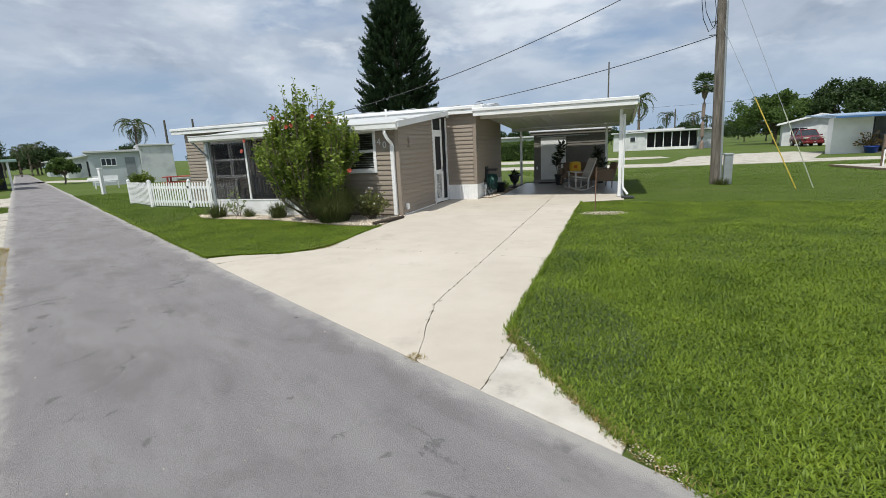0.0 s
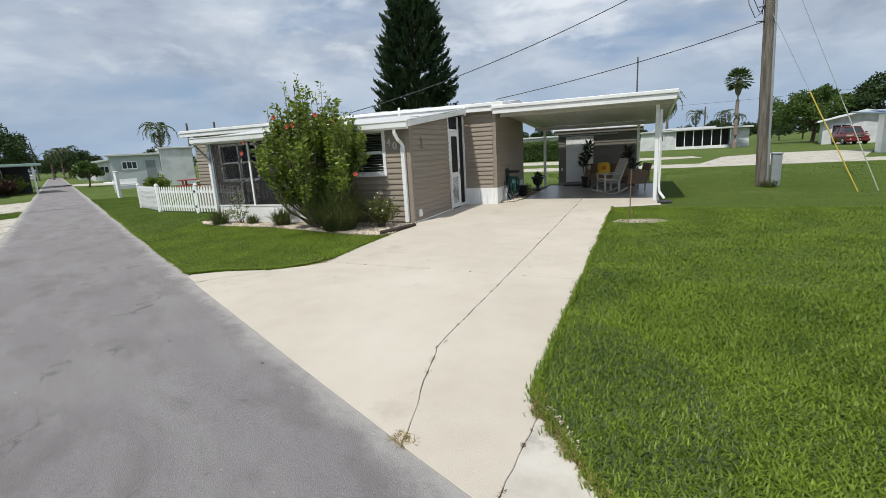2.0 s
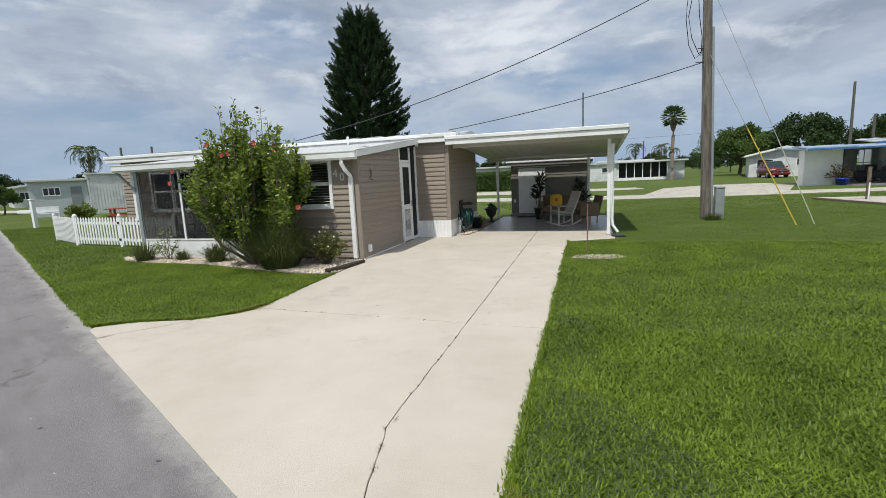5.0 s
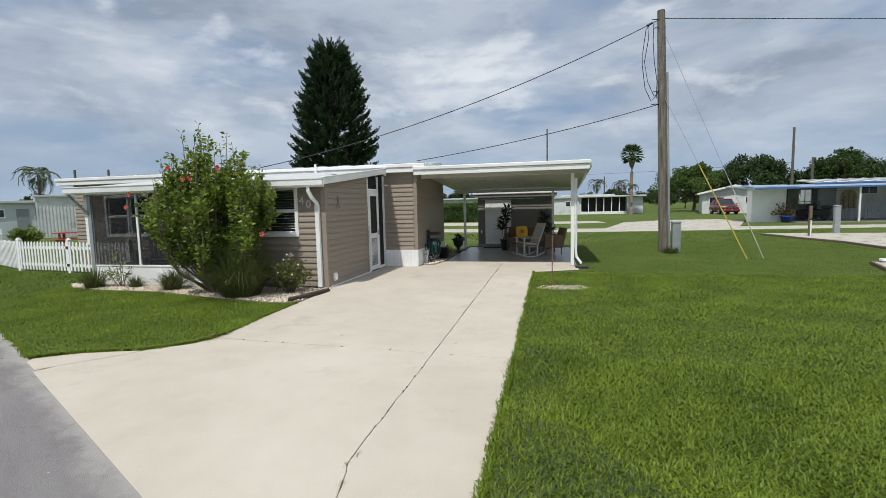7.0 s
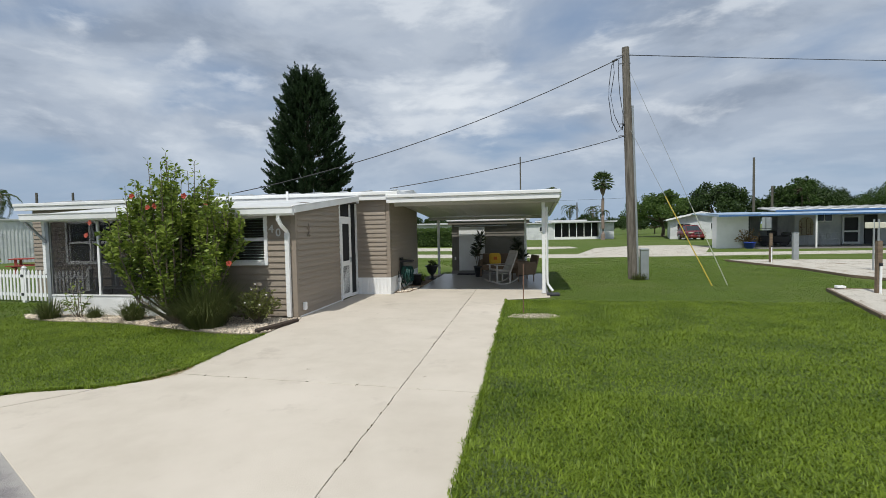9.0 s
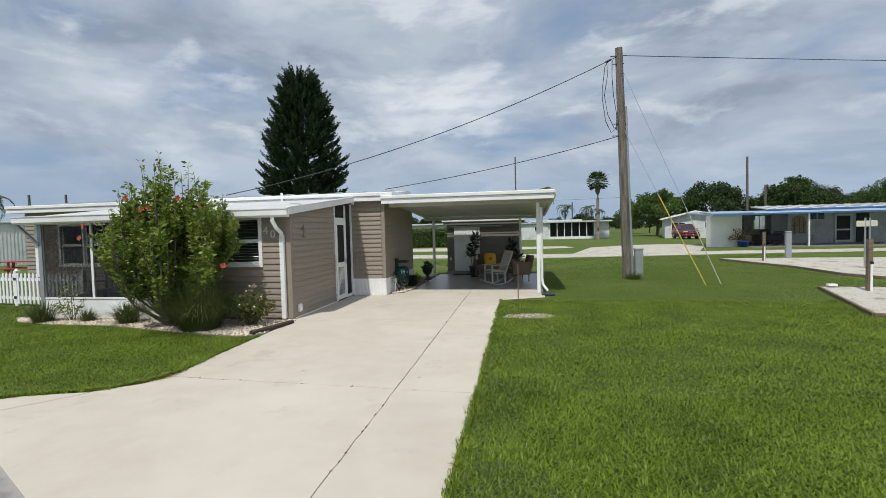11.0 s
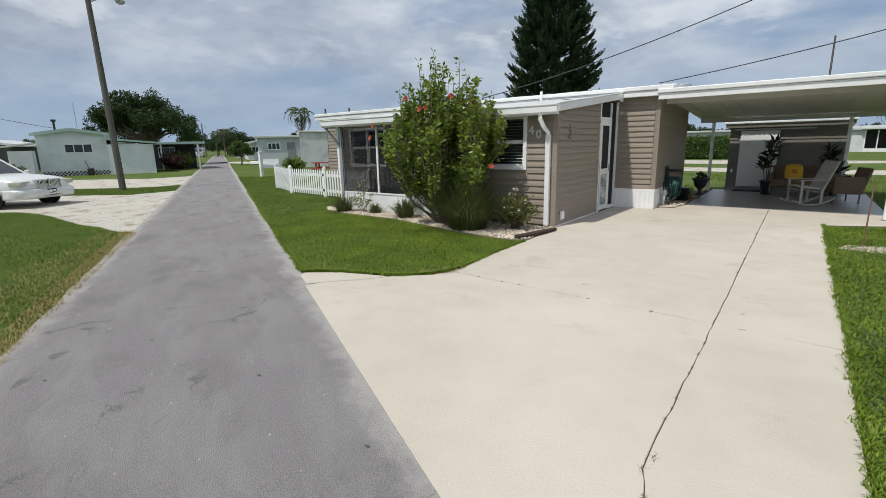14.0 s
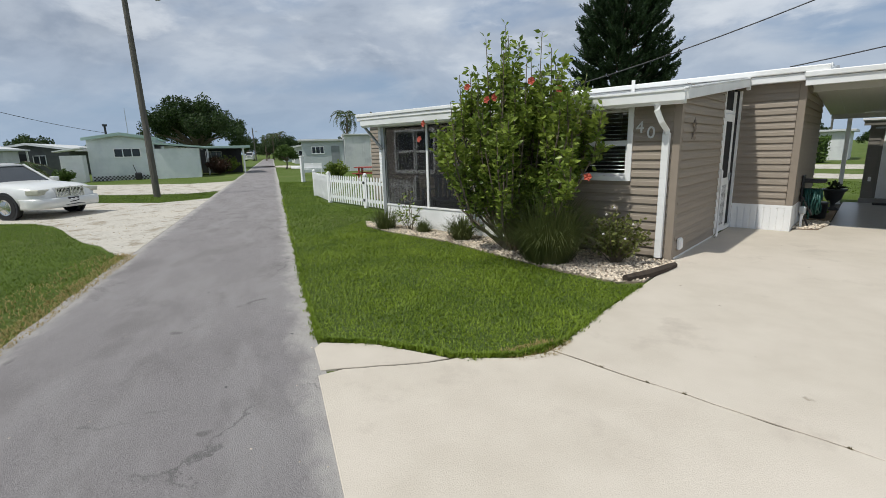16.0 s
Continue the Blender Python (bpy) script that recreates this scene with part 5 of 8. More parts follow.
def hose_reel(m):
    t = thing("garden_hose", "green garden hose coiled on a wall hanger", "hose", m)
    green = mat("green_hose", (0.012, 0.06, 0.05), (0.03, 0.10, 0.085), 20.0, 0.45)
    r = random.Random(3)
    for i in range(9):
        w, h, c = r.uniform(0.13, 0.22), r.uniform(0.30, 0.42), 0.62
        pts = [(0.04 + i * 0.022 + r.uniform(-0.01, 0.01), w * math.sin(q * math.pi / 10), c - h * 0.55 + h * 0.6 * math.cos(q * math.pi / 10)) for q in range(20)]
        bm = bmesh.new()
        tube(bm, pts + [pts[0]], 0.013, 6)
        part("coil", bm, green, t, smooth=True)
    part("hanger", bx(0.0, 0.26, -0.10, 0.10, 0.74, 0.80, bevel=0.02), BLACK, t)
    part("backplate", bx(0.0, 0.02, -0.12, 0.12, 0.42, 0.86, bevel=0.006), BLACK, t)
    part("tail", tube(bmesh.new(), [(0.10, -0.1, 0.40), (0.16, -0.30, 0.24), (0.10, -0.44, 0.42), (0.06, -0.48, 0.55), (0.05, -0.42, 0.36), (0.14, -0.30, 0.05), (0.3, -0.1, 0.03), (0.36, 0.2, 0.03)], 0.012, 6), BLACK, t)
    return t


hose_reel(pose(MX + 0.03, 14.75, -0.02) @ Matrix.Diagonal((1.35, 1.3, 1.12, 1)))
sp = thing("spigot_pipe", "white pipe with grey timer at the skirting", "tap", pose(MX + 0.12, 14.22, 0))
part("pipe", tube(bmesh.new(), [(0, 0, 0), (0.0, 0.0, 0.22), (0.01, 0.0, 0.3)], 0.026, 10), WHITE_PLASTIC, sp)
part("timer", bx(-0.05, 0.06, -0.05, 0.05, 0.28, 0.42, bevel=0.02), METAL, sp)
part("foot", bx(-0.10, 0.14, -0.05, 0.03, 0.0, 0.03, bevel=0.008), WHITE_PLASTIC, sp)
strip = [(-3.77, 13.98), (-3.42, 14.1), (-3.32, 14.8), (-3.32, 17.2), (-3.77, 17.2)]
sheet("mulch_strip", strip, 0.028, mat("brown_mulch", (0.16, 0.11, 0.07), (0.28, 0.20, 0.13), 40.0, 0.95, 0.6, 60.0), "narrow brown mulch strip beside the home", "garden bed")
stones("pebbles", strip[:3] + [(-3.32, 15.2), (-3.77, 15.2)], 420, 0.032, SHELL, "tan pebbles by the skirting", 0.03)
shrub("small_plant", -3.55, 16.3, 0.2, 0.2, 0.42, 12, 18, 0.07, HIB, "small green plant in the mulch strip", category="plant")
bkt = bmesh.new()
lathe(bkt, [(0.13, 0), (0.15, 0.30), (0.155, 0.30), (0.155, 0.33), (0.13, 0.33)], 16, Matrix.Translation((-3.55, 15.75, 0.028)))
tagged(part("black_planter", bkt, POT, smooth=True), "plain black plastic nursery pot", "pot")
mt = bmesh.new()
box(mt, -2.75, -1.95, 18.85, 19.25, 0.026, 0.042, bevel=0.004)
tagged(part("doormat", mt, mat("black_mat", (0.015, 0.015, 0.016), (0.03, 0.03, 0.03), 60.0, 0.95, 0.6, 120.0)), "black rubber doormat before the shed door", "doormat")

# ---- shed behind the carport ----
shed = thing("shed", "grey-tan metal storage shed with white sliding door", "shed")
SHEDW = mat("shed_metal", (0.165, 0.152, 0.130), (0.20, 0.183, 0.158), 3.0, 0.5, 0.05, 40.0, vary=0.02)
sx0, sx1, sy0, sy1 = -3.02, -0.20, 19.40, 21.6
body = part("wall", bx(sx0 + 0.02, sx1 - 0.02, sy0 + 0.02, sy1, 0.0, 1.95), SHEDW, shed)
for z in [i * 0.205 for i in range(1, 10)]:
    for a, b in ((sx0 + 0.02, -2.78), (-1.72, sx1 - 0.02)):
        bm = bmesh.new()
        v = [bm.verts.new(p) for x in (a, b) for p in ((x, sy0 + 0.019, z - 0.10), (x, sy0 - 0.005, z - 0.098), (x, sy0 + 0.012, z + 0.10), (x, sy0 + 0.019, z + 0.10))]
        for q in ((0, 1, 5, 4), (1, 2, 6, 5), (2, 3, 7, 6), (3, 2, 1, 0), (4, 5, 6, 7)):
            bm.faces.new([v[k] for k in q])
        bmesh.ops.recalc_face_normals(bm, faces=bm.faces)
        part("wall_panel", bm, SHEDW, body)
sd = part("door", bx(-2.72, -1.74, sy0 - 0.04, sy0 + 0.018, 0.14, 1.80), WHITE, shed, "white ribbed sliding metal door")
for i in range(8):
    part("door_rib", bx(-2.68 + i * 0.12, -2.64 + i * 0.12, sy0 - 0.052, sy0 - 0.041, 0.16, 1.78, bevel=0.004), WHITE, sd)
part("door_track", bx(-2.9, -0.9, sy0 - 0.06, sy0 + 0.018, 1.82, 1.86), METAL, shed)
part("threshold", bx(sx0, sx1, sy0 - 0.06, sy0 + 0.018, 0.0, 0.13, bevel=0.005), PAINTED_SLAB, shed)
rf = part("roof", bx(sx0 - 0.12, sx1 + 0.14, sy0 - 0.18, sy1 + 0.1, 2.0, 2.05), ROOF, shed)
part("roof_fascia", bx(sx0 - 0.14, sx1 + 0.16, sy0 - 0.21, sy0 - 0.183, 2.02, 2.07, bevel=0.006), WHITE, rf)
part("roof_shadow_board", bx(sx0 - 0.10, sx1 + 0.12, sy0 - 0.17, sy0 - 0.12, 1.90, 1.997), SHEDW, rf)
part("outlet", bx(-2.90, -2.84, sy0 - 0.03, sy0 - 0.006, 0.55, 0.66, bevel=0.006), WHITE_PLASTIC, shed)

# ---- lawn odds and ends ----
st = bmesh.new()
tube(st, [(-0.28, 11.15, 0), (-0.275, 11.15, 0.5), (-0.27, 11.16, 1.0)], [0.012, 0.011, 0.010], 6)
tagged(part("garden_stake", st, mat("rusty_rod", (0.16, 0.09, 0.06), (0.26, 0.15, 0.10), 20.0, 0.85)), "thin rusty metal stake in the lawn", "stake")
bare = [(-0.58, 10.72), (-0.2, 10.60), (0.28, 10.66), (0.42, 10.86), (0.34, 11.08), (-0.05, 11.16), (-0.48, 11.05)]
stones("bare_patch", bare, 1100, 0.011, SHELL, "pale grit in a bare lawn patch", 0.012)
sheet("bare_ground", bare, 0.008, mat("bare_sandy_soil", (0.16, 0.145, 0.10), (0.30, 0.27, 0.205), 9.0, 0.95, 0.5, 60.0), "bare sandy patch in the lawn", "ground")

# ---- utility pole, wires, guys ----
def wire(name, a, b, sag, r, label, material=None):
    a, b = Vector(a), Vector(b)
    pts = [tuple(a.lerp(b, i / 16) - Vector((0, 0, sag * 4 * (i / 16) * (1 - i / 16)))) for i in range(17)]
    return tagged(part(name, tube(bmesh.new(), pts, r, 5), material or BLACK), label, "cable")


up = thing("utility_pole", "tall weathered grey wooden utility pole on the lawn", "utility pole")
part("shaft", tube(bmesh.new(), [(3.22, 17.65, 0), (3.15, 17.65, 2.5), (3.07, 17.65, 5.0), (3.0, 17.65, 7.42)], [0.155, 0.145, 0.128, 0.112], 14), WOOD_GREY, up, smooth=False)
part("conduit", tube(bmesh.new(), [(3.36, 17.55, 0.0), (3.30, 17.55, 2.0), (3.19, 17.56, 5.55)], 0.035, 8), METAL, up)
for z, w in ((7.15, 0.28), (6.9, 0.2), (4.62, 0.24), (5.0, 0.2)):
    part("bolt", rods([(3.0 - w, 17.58, z), (3.0 + w * 0.7, 17.58, z)], 0.014), BLACK, up)
for k, pts in enumerate(([(2.72, 17.5, 7.05), (2.55, 17.5, 6.85), (2.47, 17.5, 6.2), (2.46, 17.5, 5.8), (2.55, 17.5, 5.1), (2.72, 17.5, 4.72), (2.85, 17.55, 4.82), (2.95, 17.6, 5.05)],
                         [(2.60, 17.5, 6.95), (2.63, 17.5, 6.6), (2.52, 17.5, 5.9), (2.62, 17.5, 5.3), (2.82, 17.52, 4.85), (2.93, 17.6, 4.95)],
                         [(2.78, 17.55, 7.02), (2.76, 17.5, 6.5), (2.80, 17.5, 5.9), (2.90, 17.55, 5.3), (2.90, 17.6, 4.8)])):
    part("drop_cable", tube(bmesh.new(), pts, 0.011, 5), BLACK, up)
part("splice", rods([(2.58, 17.55, 6.98), (2.74, 17.57, 7.05)], 0.032), BLACK, up)
wire("overhead_cable", (2.9, 17.6, 7.12), (-9.6, 15.5, 3.02), 0.45, 0.014, "black overhead power cable from the pole")
wire("overhead_cable", (3.0, 17.6, 4.62), (-4.3, 15.6, 3.02), 0.12, 0.012, "thin black telephone cable from the pole")
wire("overhead_cable", (3.1, 17.6, 7.16), (44, 34.0, 9.3), 0.15, 0.012, "black overhead wire to the next pole")
guy = wire("guy_wire", (3.08, 17.6, 6.75), (5.36, 15.90, 0.0), 0.0, 0.008, "steel guy wire with pale plastic guard", METAL)
g0, g1 = Vector((5.36, 15.90, 0.0)), Vector((3.08, 17.6, 6.75))
part("guard", rods([tuple(g0), tuple(g0.lerp(g1, 0.33))], 0.013), mat("pale_guard", (0.36, 0.38, 0.30), (0.46, 0.48, 0.38), 8.0, 0.6), guy, "faded grey-green guard tube")
guy2 = wire("guy_wire", (3.05, 17.62, 5.0), (4.92, 15.80, 0.0), 0.0, 0.008, "steel guy wire with yellow plastic guard", METAL)
g0, g1 = Vector((4.92, 15.80, 0.0)), Vector((3.05, 17.62, 5.0))
part("guard", rods([tuple(g0), tuple(g0.lerp(g1, 0.52))], 0.016), mat("yellow_guard", (0.46, 0.34, 0.04), (0.55, 0.42, 0.07), 8.0, 0.55), guy2, "yellow guard tube")
ub = thing("utility_box", "grey metal utility pedestal beside the pole", "utility box")
part("body", bx(3.42, 3.66, 17.45, 17.68, 0.0, 0.92, bevel=0.012), METAL, ub)
part("cap", bx(3.405, 3.675, 17.435, 17.695, 0.923, 0.99, bevel=0.02), METAL, ub)
grass_clump("weed_tuft", 3.34, 17.4, 0.22, 1.0, 260, "weeds at the foot of the pole", FOUNTAIN, 0.006)

# ---- raised sandy beds with posts ----
TIMBER = mat("bed_timber", (0.13, 0.095, 0.065), (0.22, 0.165, 0.115), 8.0, 0.9, 0.4, 40.0, stretch=(1, 1, 4))


def sand_bed(name, pts, edge_runs, label):
    t = thing(name, label, "sand bed")
    bm = bmesh.new()
    prism(bm, pts, -0.02, 0.075)
    bmesh.ops.recalc_face_normals(bm, faces=bm.faces)
    part("sand", bm, SAND, t)
    for a, b in edge_runs:
        a, b = Vector((*a, 0)), Vector((*b, 0))
        d = b - a
        m = Matrix.Translation(a) @ Matrix.Rotation(math.atan2(d.y, d.x), 4, "Z")
        part("edge_board", box(bmesh.new(), 0, d.length, -0.03, 0.03, 0.0, 0.085, bevel=0.01, m=m), TIMBER, t)
    return t


sand_bed("sand_bed", [(8.9, 25.2), (9.2, 23.3), (9.75, 20.7), (9.7, 18.0), (10.1, 17.0), (14.5, 16.0), (19, 20.5), (16, 24.6), (13.2, 25.0)], [((8.9, 25.2), (9.2, 23.3)), ((9.2, 23.3), (9.75, 20.7)), ((9.75, 20.7), (9.7, 18.0)), ((9.7, 18.0), (10.1, 17.0)), ((10.1, 17.0), (14.5, 16.0))], "raised pale sand bed with timber edging")
sand_bed("sand_bed", [(7.2, 14.75), (5.95, 11.0), (9.5, 9.6), (11.5, 14.2)], [((7.2, 14.75), (5.95, 11.0)), ((7.2, 14.75), (11.5, 14.2)), ((5.95, 11.0), (9.5, 9.6))], "raised shell bed edged with timber on the lawn")


def bed_post(x, y, h, wood, label):
    t = thing("service_post", label, "post", pose(x, y, 0))
    if wood:
        part("post", bx(-0.05, 0.05, -0.05, 0.05, 0.0, h, bevel=0.008), TIMBER, t)
        part("pipe", rods([(0.0, -0.075, 0.05), (0.0, -0.075, h * 0.55)], 0.025), WHITE_PLASTIC, t)
        part("tap", bx(-0.03, 0.03, -0.10, -0.052, h * 0.55, h * 0.6, bevel=0.008), BLACK, t)
    else:
        part("post", bx(-0.11, 0.11, -0.08, 0.08, 0.0, h, bevel=0.015), METAL, t)
        part("cap", bx(-0.12, 0.12, -0.09, 0.09, h + 0.002, h + 0.06, bevel=0.02), METAL, t)
    return t


bed_post(10.0, 23.5, 1.30, True, "wooden service post with white water pipe")
bed_post(11.65, 24.9, 1.22, False, "grey metal electrical pedestal on the sand")
bed_post(7.78, 13.95, 1.28, True, "wooden service post with white pipe in the bed")
vb = thing("meter_box", "small white plastic box on the bed edge", "box", pose(7.4, 14.62, 0.10))
part("body", bx(-0.1, 0.1, -0.06, 0.06, 0, 0.06, bevel=0.01), WHITE_PLASTIC, vb)
lp = thing("yard_lamp", "black post yard lamp with pale flat shade", "lamp", pose(11.35, 19.6, 0.07))
part("pole", rods([(-0.05, 0, 0), (-0.05, 0, 1.72)], 0.028), METAL, lp)
part("pole", rods([(0.09, 0, 0), (0.09, 0, 1.72)], 0.028), METAL, lp)
part("sign", bx(-0.32, 0.32, -0.02, 0.02, 1.42, 1.62, bevel=0.02), mat("pale_sign", (0.55, 0.53, 0.42), (0.62, 0.60, 0.50), 9.0, 0.6), lp)

# ---- neighbouring homes ----
BLUEROOF = mat("faded_blue_roof", (0.24, 0.33, 0.44), (0.32, 0.41, 0.52), 2.0, 0.55, 0.05, 20.0, big=(0.36, 0.44, 0.53), bigscale=0.7)
BLUE = mat("blue_roof_edge", (0.05, 0.12, 0.27), (0.08, 0.17, 0.34), 3.0, 0.5)
OLDWHITE = mat("aged_white_wall", (0.62, 0.63, 0.63), (0.70, 0.71, 0.70), 1.5, 0.7, 0.1, 30.0, big=(0.52, 0.53, 0.54), bigscale=1.2)
GREYWALL = mat("pale_grey_wall", (0.46, 0.50, 0.51), (0.52, 0.56, 0.57), 1.5, 0.65, 0.08, 30.0, big=(0.42, 0.45, 0.46), bigscale=0.8)
GREEN_TRIM = mat("seafoam_trim", (0.34, 0.46, 0.41), (0.40, 0.52, 0.47), 3.0, 0.6)


def local_window(parent, x0, x1, z0, z1, y, bars=1):
    w = part("window", wall_with_holes(bmesh.new(), x0, x1, z0, z1, [(x0 + 0.06, x1 - 0.06, z0 + 0.06, z1 - 0.06)], lambda u, q, z: (u, y - 0.05 + q, z), 0.045), WHITE_PLASTIC, parent)
    part("pane", bx(x0 + 0.055, x1 - 0.055, y - 0.022, y - 0.006, z0 + 0.055, z1 - 0.055), DARKGLASS, w)
    for i in range(bars):
        x = x0 + (x1 - x0) * (i + 1) / (bars + 1)
        part("bar", bx(x - 0.025, x + 0.025, y - 0.045, y - 0.023, z0 + 0.06, z1 - 0.06), WHITE_PLASTIC, w)


DARKGLASS = mat("dark_window", (0.02, 0.024, 0.028), (0.035, 0.04, 0.045), 2.0, 0.08, spec=0.6)


def gable_house(name, m, w, d, h, ridge, wallm, roofm, label, windows=(), over=0.35, door=None, trim=None, flat=False):
    """A plain home: local x along the front (y = 0), going back in y; the ridge along y when flat is off."""
    t = thing(name, label, "house", m)
    bm = bmesh.new()
    if flat:
        box(bm, 0, w, 0, d, 0, h)
    else:
        v = [bm.verts.new(p) for y in (0, d) for p in ((0, y, 0), (w, y, 0), (w, y, h), (w / 2, y, ridge), (0, y, h))]
        bm.faces.new(v[:5])
        bm.faces.new(v[5:][::-1])
        for q in range(5):
            bm.faces.new((v[q], v[5 + q], v[5 + (q + 1) % 5], v[(q + 1) % 5]))
        bmesh.ops.recalc_face_normals(bm, faces=bm.faces)
    part("wall", bm, wallm, t)
    rb = bmesh.new()
    th = 0.12
    if flat:
        box(rb, -over, w + over, -over, d + over, h + 0.004, h + 0.16, bevel=0.02)
    else:
        s = (ridge - h) / (w / 2)
        prof = [(-over, h - over * s + 0.01), (w / 2, ridge + 0.01), (w + over, h - over * s + 0.01), (w + over, h - over * s + th), (w / 2, ridge + th), (-over, h - over * s + th)]
        a = [rb.verts.new((x, -over, z)) for x, z in prof]
        b = [rb.verts.new((x, d + over, z)) for x, z in prof]
        for i in range(6):
            rb.faces.new((a[i], a[(i + 1) % 6], b[(i + 1) % 6], b[i]))
        rb.faces.new(a[::-1])
        rb.faces.new(b)
        bmesh.ops.recalc_face_normals(rb, faces=rb.faces)
    rf = part("roof", rb, roofm, t)
    if trim and not flat:
        tb = bmesh.new()
        for x0, x1, z0, z1 in ((-over, w / 2, h - over * s, ridge), (w / 2, w + over, ridge, h - over * s)):
            v = [tb.verts.new(p) for y in (-over - 0.04, -over - 0.003) for p in ((x0, y, z0 - 0.06), (x1, y, z1 - 0.06), (x1, y, z1 + th + 0.02), (x0, y, z0 + th + 0.02))]
            for q in ((0, 1, 2, 3), (7, 6, 5, 4), (0, 4, 5, 1), (1, 5, 6, 2), (2, 6, 7, 3), (3, 7, 4, 0)):
                tb.faces.new([v[k] for k in q])
        bmesh.ops.recalc_face_normals(tb, faces=tb.faces)
        part("fascia", tb, trim, rf)
    for x0, x1, z0, z1, bars in windows:
        local_window(t, x0, x1, z0, z1, -0.002, bars)
    if door:
        part("door", bx(door[0], door[1], -0.05, -0.004, 0.1, 2.05, bevel=0.01), door[2], t)
    return t


# white darkened for the shade in the recess; the upper roof's ribs share it
SHADEWHITE = mat("dull_white_wall", (0.40, 0.41, 0.41), (0.48, 0.49, 0.48), 1.5, 0.7, 0.1, 30.0, big=(0.34, 0.35, 0.35), bigscale=1.0)
# home with the blue-edged roof
bh = thing("blue_roofed_house", "white mobile home with blue metal carport roof", "house")
part("wall", bx(13.05, 15.1, 37.4, 38.2, 0, 2.25), WHITE, bh, "off-white stained shed wall")
part("wall", bx(19.6, 34, 40.6, 45.5, 0, 2.55), OLDWHITE, bh)
# recess wall and shelf carry the recess's shade in their colour
part("recess_wall", wall_with_holes(bmesh.new(), 15.1, 19.597, 0.0, 2.5, [(18.35, 19.2, 1.15, 2.2)], lambda u, w, z: (u, 43.0 + w, z), 0.1), SHADEWHITE, bh)
part("recess_window_bar", bx(18.75, 18.80, 43.03, 43.07, 1.15, 2.2), WHITE, bh)
part("recess_shelf", bx(18.3, 19.5, 42.5, 42.97, 1.28, 1.33), SHADEWHITE, bh)
# ceiling coloured near-black in place of the shade under it
part("recess_ceiling", bx(15.1, 19.597, 41.45, 43.2, 2.503, 2.55), DARK, bh)
part("roof", box(bmesh.new(), 12.7, 34, -0.2, 5.2, 0.0, 0.09, bevel=0.01, m=Matrix.Translation((0, 36.2, 2.22)) @ Matrix.Rotation(radians(3.0), 4, "X")), BLUEROOF, bh, "faded blue metal carport roof")
part("roof_edge", bx(12.66, 34.02, 35.92, 36.0, 2.20, 2.31, bevel=0.01), BLUE, bh, "blue fascia")
part("shed_roof", box(bmesh.new(), 12.72, 15.4, 0, 2.2, 0.0, 0.06, m=Matrix.Translation((0, 36.3, 2.33)) @ Matrix.Rotation(radians(4), 4, "X")), BLUEROOF, bh)
up2 = part("upper_roof", box(bmesh.new(), 18.2, 34, 0, 3.0, 0.0, 0.10, bevel=0.01, m=Matrix.Translation((0, 40.2, 2.58)) @ Matrix.Rotation(radians(5.5), 4, "X")), ROOF, bh)
part("upper_roof_edge", bx(18.1, 34.02, 40.05, 40.18, 2.54, 2.66, bevel=0.01), BLUE, bh)
for i in range(19):
    x = 18.5 + i * 0.8
    part("roof_rib", box(bmesh.new(), x, x + 0.09, 0, 3.0, 0.102, 0.15, m=Matrix.Translation((0, 40.2, 2.58)) @ Matrix.Rotation(radians(5.5), 4, "X")), SHADEWHITE, up2)
for x in (18.6, 23.6, 28.5, 33.0):
    part("post", bx(x, x + 0.09, 36.15, 36.24, 0, 2.22), WHITE, bh)
part("slab", bx(15.12, 34, 36.0, 40.58, 0.0, 0.06), PAINTED_SLAB, bh)
dw = part("screen_door", wall_with_holes(bmesh.new(), 22.7, 23.85, 0.1, 2.15, [(22.82, 23.73, 0.25, 0.95), (22.82, 23.73, 1.07, 2.03)], lambda u, q, z: (u, 40.50 + q, z), 0.05), WHITE, bh)
part("door_dark", bx(22.8, 23.75, 40.553, 40.594, 0.12, 2.1), BLACK, dw)
part("dark_door", bx(24.15, 24.95, 40.52, 40.594, 0.08, 2.2), BLACK, bh)
local_window(bh, 21.0, 22.1, 1.75, 2.35, 40.59, 1)
local_window(bh, 26.4, 28.6, 0.9, 1.9, 40.59, 3)
# side wall coloured near-black in place of the recess's shade
part("inner_wall", bx(15.12, 15.2, 37.45, 41.58, 0.06, 2.2), DARK, bh)
ar = bmesh.new()
arch = [(-0.48, 0.0), (0.48, 0.0), (0.48, 0.95)] + [(0.48 * math.cos(a), 0.95 + 0.42 * math.sin(a)) for a in (0.5, 1.0, 1.57, 2.14, 2.64)] + [(-0.48, 0.95)]
prism(ar, arch, 0.0, 0.05)
bmesh.ops.transform(ar, matrix=pose(20.35, 40.59, 0.75, 90), verts=ar.verts)
plaque = part("wall_plaque", ar, mat("ochre_plaque", (0.34, 0.28, 0.17), (0.50, 0.44, 0.30), 9.0, 0.7, spots=((0.20, 0.10, 0.06), 5.0, 0.6)), bh, "arched ochre wall decoration")
for dx in (-0.3, 0.0, 0.3):
    part("plaque_bar", bx(20.35 + dx - 0.025, 20.35 + dx + 0.025, 40.525, 40.537, 0.78, 1.95 if dx == 0 else 1.75), TIMBER, plaque)


